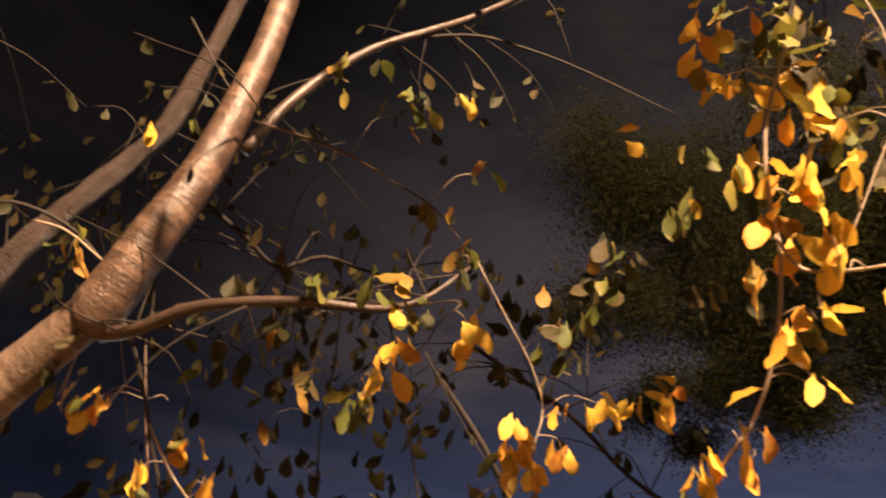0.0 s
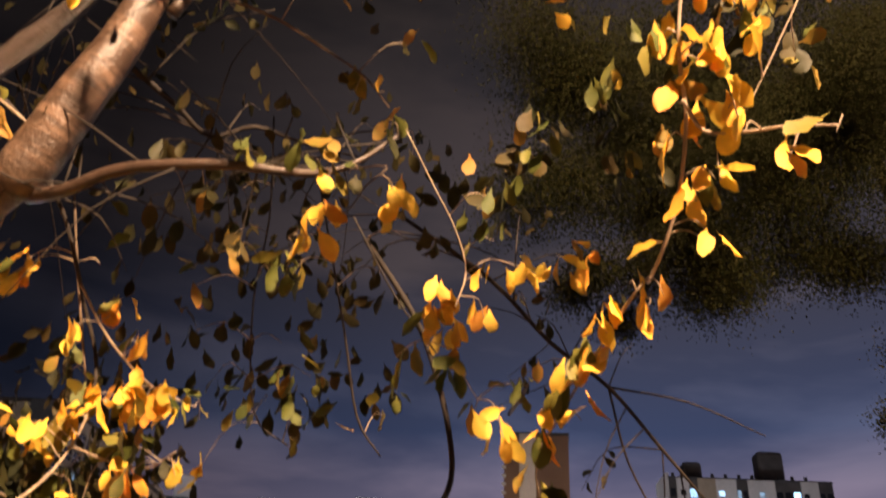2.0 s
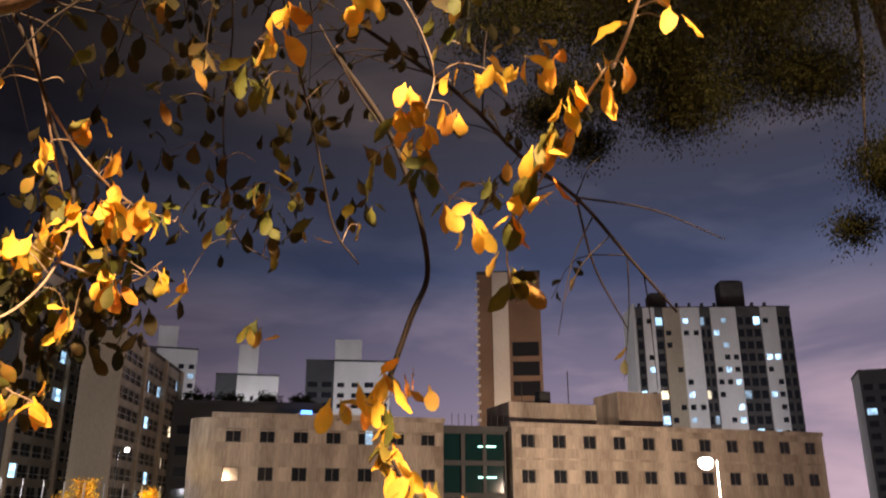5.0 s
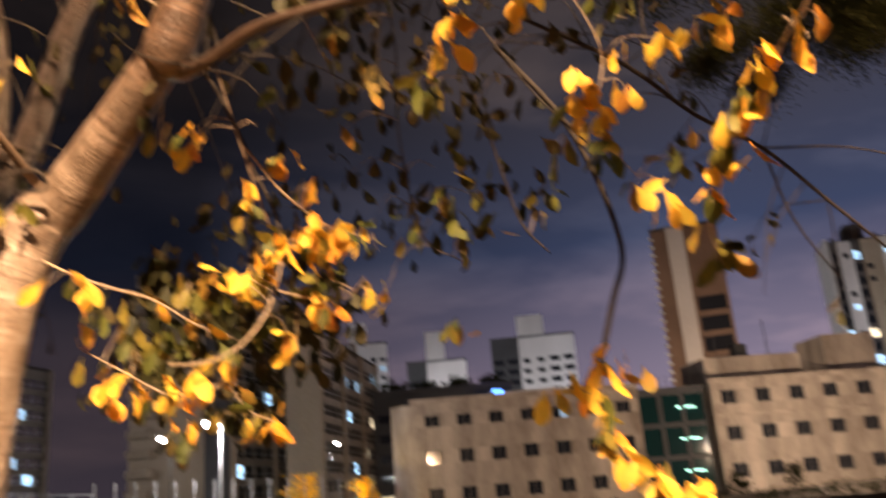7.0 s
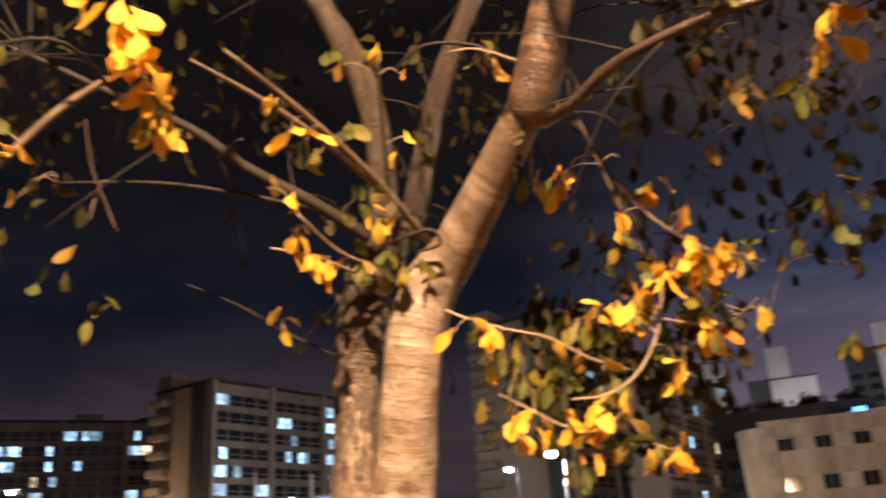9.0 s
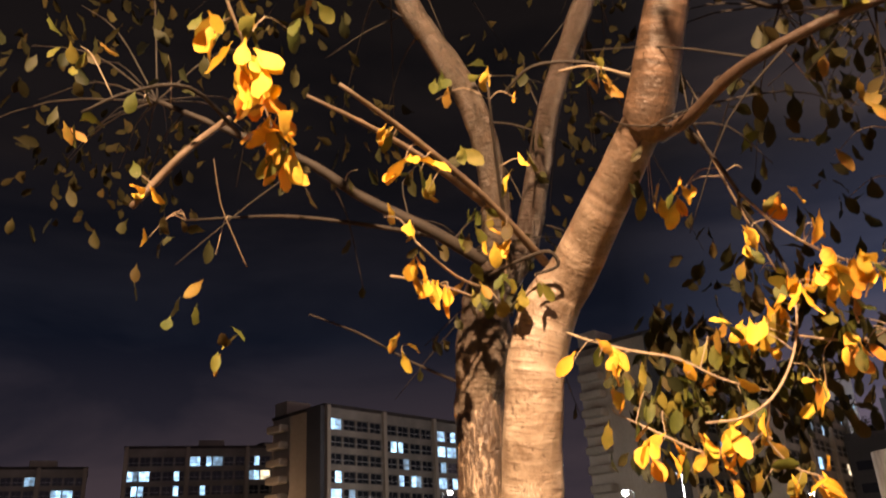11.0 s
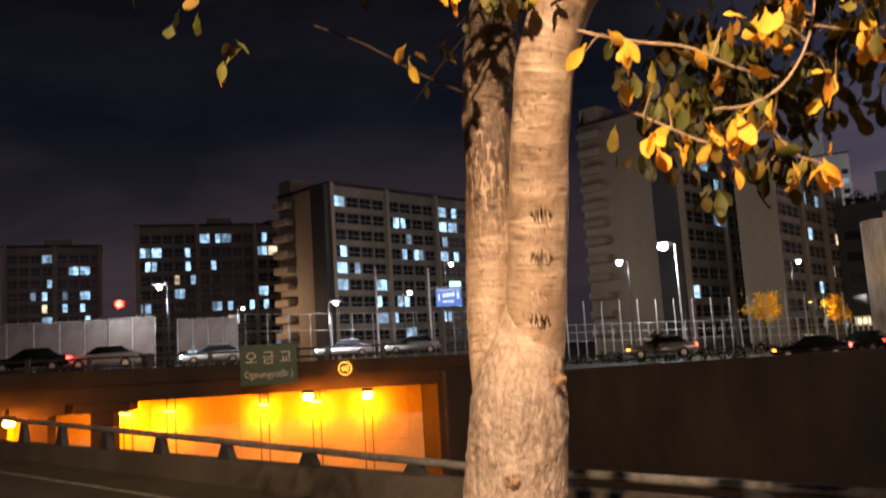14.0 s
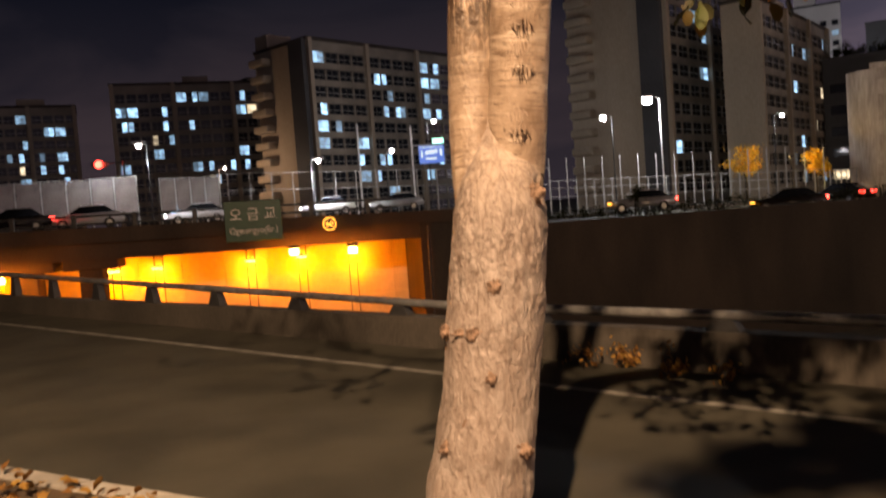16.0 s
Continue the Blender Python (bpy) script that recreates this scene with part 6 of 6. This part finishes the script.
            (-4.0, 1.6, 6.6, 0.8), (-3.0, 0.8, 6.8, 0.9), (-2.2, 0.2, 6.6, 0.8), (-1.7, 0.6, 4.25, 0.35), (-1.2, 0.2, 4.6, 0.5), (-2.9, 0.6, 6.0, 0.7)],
           380000, 0.024, "unlit_leaf", ((0, 0, 0), (-0.9, 0.6, 6.9), 0.1), 3)
leafy_mass("yellow_tree", pose(25.9, 81, 0.2), "small yellow leaved tree lit by a lamp", "tree", [(0, 0, 4.4, 1.3), (0.6, 0, 3.4, 1.2), (-0.7, 0, 3.2, 1.1)], 1500, 0.28, "autumn", ((0, 0, 0), (0, 0, 2.0), 0.12), 5)
leafy_mass("yellow_tree", pose(31.2, 77.5, 0.2), "small yellow leaved tree lit by a lamp", "tree", [(0, 0, 3.6, 1.0), (0.4, 0, 2.6, 0.9)], 1100, 0.28, "autumn", ((0, 0, 0), (0, 0, 1.6), 0.1), 6)
# added light and unseen post, put here to brighten the two yellow trees
lamp_light("tree_fill_light", (28.5, 76.2, 3.6), 700, (1.0, 0.72, 0.2), 0.2)
garden = thing("added_tree_lamp", Matrix.Translation((28.5, 76.2, 0)), "unseen lamp post added to brighten the yellow trees", "lamp")
part("post", pole([(0, 0, 0), (0, 0, 3.1)], 0.05), "dark_steel", garden)
part("cap", box(-0.2, -0.2, 3.85, 0.2, 0.2, 3.95, 0.03), "dark_steel", garden)
for i, (hx, hy) in enumerate(((59, 128), (64, 125.6), (69, 123.2), (74, 120.6))):
    leafy_mass("roof_tree", pose(hx, hy + 3, 20.2), "dark tree on the roof of a low building", "tree", [(0, 0, 1.0, 1.6), (1.5, 0.3, 0.9, 1.3), (-1.4, 0, 0.8, 1.2)], 900, 0.4, "unlit_leaf", ((0, 0, 0), (0, 0, 0.6), 0.12), 40 + i)
for i in range(16):
    hx = 3.5 + i * 2.6
    leafy_mass("hedge_shrub", pose(hx, 57.5 - 0.06 * hx, 0.0), "low dark clipped hedge shrub beside the road", "shrub", [(0, 0, 0.45, 0.75), (0.9, 0, 0.4, 0.7), (-0.9, 0, 0.42, 0.7)], 520, 0.16, "unlit_leaf", ((0, 0, 0), (0, 0, 0.2), 0.04), 60 + i)
leafy_mass("young_tree", pose(10.1, 54.2, 0.4), "young dark roadside sapling", "tree", [(0, 0, 1.0, 0.55), (0.2, 0, 1.5, 0.4)], 420, 0.14, "unlit_leaf", ((0, 0, -0.4), (0, 0, 0.5), 0.05), 90)
# dry weeds at the foot of the barrier
for i, (wx, wy, n) in enumerate(((1.25, 7.55, 130), (1.55, 7.0, 90), (0.9, 7.6, 60), (1.9, 6.6, 50))):
    leafy_mass("dry_weed", pose(wx, wy, 0.0), "dry brown weed at the foot of the roadside barrier", "weed", [(0, 0, 0.16, 0.13), (0.1, 0.05, 0.1, 0.1)], n, 0.06, "litter", ((0, 0, 0), (0, 0, 0.05), 0.006), 120 + i)

# fallen leaves on the planted strip
rnd = random.Random(12)
litter = bmesh.new()
for i in range(2400):
    lx, ly = rnd.uniform(-6.5, 6.5), -rnd.random() ** 1.5 * 4.5 - 0.16
    tmp = rnd.choice(leaf_shapes["autumn"]).copy()
    tmp.transform(KERB @ Matrix.LocRotScale(Vector((lx, ly, 0.165)), Euler((1.57 + rnd.gauss(0, 0.3), rnd.gauss(0, 0.3), rnd.uniform(0, 6.28))), Vector((1, 1, 1)) * rnd.uniform(0.7, 1.1)))
    litter.from_mesh(tmp)
    bpy.data.meshes.remove(tmp)
tagged(part("fallen_leaves", litter, "litter"), "dry brown fallen leaves lying on the planted strip", "leaves", kind="stuff")


# low wall with a clipped hedge in front of the office building
HEDGE = Matrix(((0.571, 0.821, 0, 44.0), (-0.821, 0.571, 0, 44.4), (0, 0, 1, 0), (0, 0, 0, 1)))
setting("wall_verge", box(-0.6, 0, -5.6, 29, 1.4, 0.15), "dark_concrete", HEDGE, "dark retaining wall below a hedge", "wall")
for i in range(14):
    leafy_mass("hedge_shrub", HEDGE @ pose(0.6 + 2.05 * i, 0.7, 0.15), "dark clipped hedge shrub on a low wall", "shrub", [(0, 0, 0.45, 0.6), (0.8, 0.1, 0.5, 0.55), (-0.8, 0, 0.42, 0.55)], 620, 0.14, "unlit_leaf", ((0, 0, 0), (0, 0, 0.2), 0.04), 200 + i)
for i, (hx, hy, tall) in enumerate(((1.6, 0.9, 1.5), (5.2, 0.9, 1.9))):
    leafy_mass("young_tree", HEDGE @ pose(hx, hy, 0.15), "small dark bush standing above the hedge", "tree", [(0, 0, tall, 0.6), (0.4, 0, tall - 0.4, 0.5), (-0.4, 0, tall - 0.5, 0.45)], 700, 0.16, "unlit_leaf", ((0, 0, 0), (0, 0, tall - 0.6), 0.05), 230 + i)


# ---- noise fences, signs, signals ----
def fence(a, b, base_a, base_b, height, spacing, label, rails, panel=None, tall=None):
    """Posts, rails and panels from a to b."""
    va, vb = Vector((*a, base_a)), Vector((*b, base_b))
    run = (vb - va).to_2d().length
    ob = thing("noise_fence", Matrix.Translation(va) @ pose(0, 0, 0, 0, 0, math.degrees(math.atan2(vb.y - va.y, vb.x - va.x))), label, "fence", kind="structure")
    rise = (base_b - base_a) / run
    n = int(run / spacing)
    shapes = {}
    for i in range(n + 1):
        x = i * run / n
        hgt = tall if tall and i % 2 == 0 else height
        if hgt not in shapes:
            o = part("post", box(-0.04, -0.04, -1.2, 0.04, 0.04, hgt), "fence_steel", ob)
            shapes[hgt] = o.data
        else:
            o = put("post", shapes[hgt], "fence_steel", ob)
        o.location = (x, 0, rise * x)
        if panel and i < n:
            if "panel" not in shapes:
                o = part("panel", box(0.08, -0.02, 0.0, run / n - 0.08, 0.02, height - 0.1), panel, ob)
                shapes["panel"] = o.data
            else:
                o = put("panel", shapes["panel"], panel, ob)
            o.location = (x, 0, rise * x)
    for z in rails:
        part("rail", pole([(0, -0.03, z), (run, -0.03, z + rise * run)], 0.032, 6), "fence_steel", ob)
    return ob


fence((-20.8, 66.8), (-2.0, 72.0), 3.0, 2.2, 2.75, 1.75, "tall steel framed noise fence with clear panes on the bridge", (1.3, 2.7))
fence((-1.8, 72.0), (6.4, 75.6), 2.1, 1.7, 2.9, 1.7, "tall steel framed noise fence with clear panes", (1.3, 2.8))
fence((6.45, 75.7), (30.5, 74.0), 1.1, 0.3, 2.2, 0.8, "steel mesh fence with taller bare posts behind the road", (0.7, 1.5, 2.2), None, 4.3)
fence((31, 74), (36, 79), 0.2, 0.2, 2.2, 1.1, "steel mesh fence at the foot of a building", (0.7, 1.5, 2.2))
fence((-36, 49), (-25.1, 58.8), 2.4, 2.9, 2.7, 1.5, "pale opaque noise fence panels beside the bridge", (2.65,), "panel")
fence((-24.4, 61.3), (-20.9, 64.8), 2.9, 3.0, 2.5, 1.2, "pale opaque noise fence panels beside the bridge", (2.45,), "panel")
street_lamp((-22.5, 55.0), (-0.6, 0), 5.2, 1100, base=2.2, bulb=0.16)
street_lamp((-13.0, 63.0), (0.6, 0), 4.2, 1300, base=1.8, bulb=0.16)

gantry = thing("road_sign", pose(-5.9, 73.8, 2.0), "lit blue direction sign on a steel pole arm", "sign")
part("pole", pole([(0, 0, 0), (0, 0, 7.2)], 0.1), "white_steel", gantry)
part("arm", pole([(0, 0, 5.3), (2.6, 0, 5.45)], 0.06), "white_steel", gantry)
part("board", box(0.6, -0.1, 3.65, 2.9, -0.03, 5.25, 0.03), "sign_blue", gantry)
part("border", box(0.7, -0.112, 5.1, 2.8, -0.104, 5.16), "sign_white", gantry)
for x0, x1, z0, z1 in ((1.2, 1.45, 4.45, 4.8), (1.5, 1.75, 4.5, 4.85), (1.8, 2.05, 4.5, 4.85), (2.1, 2.3, 4.55, 4.9), (0.8, 0.95, 4.2, 4.8), (2.5, 2.7, 4.3, 4.9), (1.2, 2.2, 4.0, 4.15)):
    part("text_bar", box(x0, -0.112, z0, x1, -0.104, z1), "sign_white", gantry)
part("small_sign", box(1.9, -0.1, 5.4, 2.9, -0.05, 5.85, 0.02), "teal_lens", gantry)
plain = thing("pole", pose(-10.8, 74.2, 2.0), "plain tall steel pole beside the road", "pole")
part("shaft", pole([(0, 0, 0), (0, 0, 7.7)], 0.09), "white_steel", plain)

signal = thing("traffic_light", pose(-39.3, 83.2, 2.2), "traffic light showing red on a pole arm", "traffic light")
part("pole", pole([(2.6, 0, 0), (2.6, 0, 6.6)], 0.1), "dark_steel", signal)
part("arm", pole([(2.6, 0, 6.5), (-0.9, 0, 6.6)], 0.06), "dark_steel", signal)
head = part("head", box(-0.75, -0.1, 6.1, 0.75, 0.25, 6.75, 0.06), "dark_steel", signal)
bm = bmesh.new()
bmesh.ops.create_uvsphere(bm, u_segments=16, v_segments=10, radius=0.42)
for v in bm.verts:
    v.co.y *= 0.4
o = part("lens", bm, "red_lens", head, "glowing red lens", smooth=True)
o.location = (0, -0.14, 6.43)
lamp_light("signal_light", (-39.3, 82.3, 8.6), 350, (1.0, 0.06, 0.04), 0.2)

limit = thing("speed_sign", UNDER @ pose(-4.6, -0.4, 0.92), "round lit speed limit sign on the bridge", "sign")
bm = bmesh.new()
bmesh.ops.create_cone(bm, cap_ends=True, segments=28, radius1=0.27, radius2=0.27, depth=0.06)
part("rim", bm, "amber_lens", limit).matrix_basis = pose(0, 0, 0.36, 90)
bm = bmesh.new()
bmesh.ops.create_cone(bm, cap_ends=True, segments=28, radius1=0.235, radius2=0.235, depth=0.06)
part("face", bm, "dark_steel", limit).matrix_basis = pose(0, -0.006, 0.36, 90)
lettering("60", 0.30, 0, 0.26, limit, "amber_lens", y=-0.042)


# ---- cars ----
def car(name, m, paint, label, lights):
    """A saloon: lower body, glasshouse, wheels with tyre and rim, bumpers, lamps; front towards -x."""
    ob = thing(name, m, label, "car", "cars on the road")
    prof = [(-2.2, 0.35), (-2.22, 0.62), (-2.05, 0.78), (-1.0, 0.92), (1.6, 0.96), (2.15, 0.92), (2.22, 0.6), (2.2, 0.35)]
    bm = bmesh.new()
    left = [bm.verts.new((x, -0.85, z)) for x, z in prof]
    right = [bm.verts.new((x, 0.85, z)) for x, z in prof]
    bm.faces.new(left)
    bm.faces.new(right[::-1])
    for i in range(len(prof)):
        j = (i + 1) % len(prof)
        bm.faces.new((left[j], left[i], right[i], right[j]))
    bmesh.ops.recalc_face_normals(bm, faces=bm.faces)
    bmesh.ops.bevel(bm, geom=list(bm.edges), offset=0.06, segments=2, affect="EDGES")
    part("body", bm, paint, ob, smooth=True)
    bm = bmesh.new()
    low = [bm.verts.new(c) for c in ((-1.05, -0.78, 0.9), (1.75, -0.78, 0.93), (1.75, 0.78, 0.93), (-1.05, 0.78, 0.9))]
    top = [bm.verts.new(c) for c in ((-0.25, -0.6, 1.42), (1.05, -0.6, 1.43), (1.05, 0.6, 1.43), (-0.25, 0.6, 1.42))]
    for i in range(4):
        j = (i + 1) % 4
        bm.faces.new((low[i], low[j], top[j], top[i]))
    bm.faces.new(top)
    bmesh.ops.bevel(bm, geom=list(bm.edges), offset=0.05, segments=2, affect="EDGES")
    part("glasshouse", bm, "pane", ob, smooth=True)
    part("roof", box(-0.28, -0.58, 1.40, 1.08, 0.58, 1.45, 0.02), paint, ob)
    for x in (-1.35, 1.35):
        for y in (-0.8, 0.8):
            bm = bmesh.new()
            bmesh.ops.create_cone(bm, cap_ends=True, segments=20, radius1=0.32, radius2=0.32, depth=0.2)
            wheel = part("wheel", bm, "rubber", ob)
            wheel.matrix_basis = pose(x, y, 0.32, 90)
            bm = bmesh.new()
            bmesh.ops.create_cone(bm, cap_ends=True, segments=16, radius1=0.2, radius2=0.18, depth=0.23)
            part("rim", bm, "steel", wheel)
    for y in (-0.62, 0.62):
        part("headlight", box(-2.27, y - 0.2, 0.6, -2.1, y + 0.2, 0.76, 0.03), "white_lens" if "h" in lights else "steel", ob)
        part("tail_light", box(2.08, y - 0.22, 0.66, 2.27, y + 0.22, 0.86, 0.03), "red_lens" if "t" in lights else "car_dark", ob)
    if "a" in lights:
        part("indicator", box(-2.26, -0.88, 0.6, -2.0, -0.8, 0.72, 0.02), "amber_lens", ob)
    return ob


car("car", pose(10.7, 55.0, 0.35, 0, 0, -8), "car_silver", "silver saloon car with glowing tail lights on the road", "ta")
car("car", pose(19.4, 52.6, -0.22, 0, 0, -18), "car_dark", "dark saloon car with glowing tail lights on the road", "ta")
car("car", pose(-20.6, 58.4, 1.75, 0, 0, 18), "car_white", "white saloon car with headlights on the bridge", "h")
car("car", pose(-24.8, 50.2, 1.9, 0, 0, 22), "car_white", "white saloon car with headlights on the bridge", "h")
car("car", pose(-28.4, 48.2, 1.95, 0, 0, 22), "car_dark", "dark saloon car with tail lights on the bridge", "ta")
car("car", pose(-12.2, 64.8, 1.65, 0, 0, 10), "car_white", "white saloon car with headlights on the bridge", "h")
car("car", pose(-6.8, 65.6, 1.6, 0, 0, 6), "car_silver", "silver saloon car with headlights on the bridge", "h")
car("car", pose(26, 60.5, -0.2, 0, 0, -60), "car_dark", "dark saloon car with tail lights far down the road", "t")
# the raised deck that these cars drive on
for nm, x0, y0, x1, y1 in (("bridge_deck", -60, 9.05, -0.9, 75),):
    bm = bmesh.new()
    v = [bm.verts.new(c) for c in ((x0, y0, 2.55), (x1, y0, 1.1), (x1, y1, 0.9), (x0, y1, 2.75))]
    bm.faces.new(v)
    setting(nm, bm, "asphalt", UNDER, "asphalt road deck leading onto the bridge", "road")
setting("road_kerb_strip", box(4, 22.0, 0.2, 60, 22.4, 0.42), "paint_line", UNDER, "pale kerb strip along the far road", "kerb")

# the street lamp that lights the tree from behind the eye
own = thing("street_lamp", pose(-0.7, -6.1, 0), "tall warm street lamp lighting a cherry tree", "street lamp", "street lamps")
part("pole", pole([(0, 0, 0), (0, 0, 4), (0, 0, 9.25)], 0.08), "dark_steel", own)
part("arm", pole([(0, 0, 9.2), (0, 0.6, 9.4), (0, 1.2, 9.37)], 0.035), "dark_steel", own)
part("head", box(-0.16, 0.9, 9.2, 0.16, 1.5, 9.37, 0.05), "dark_steel", own)
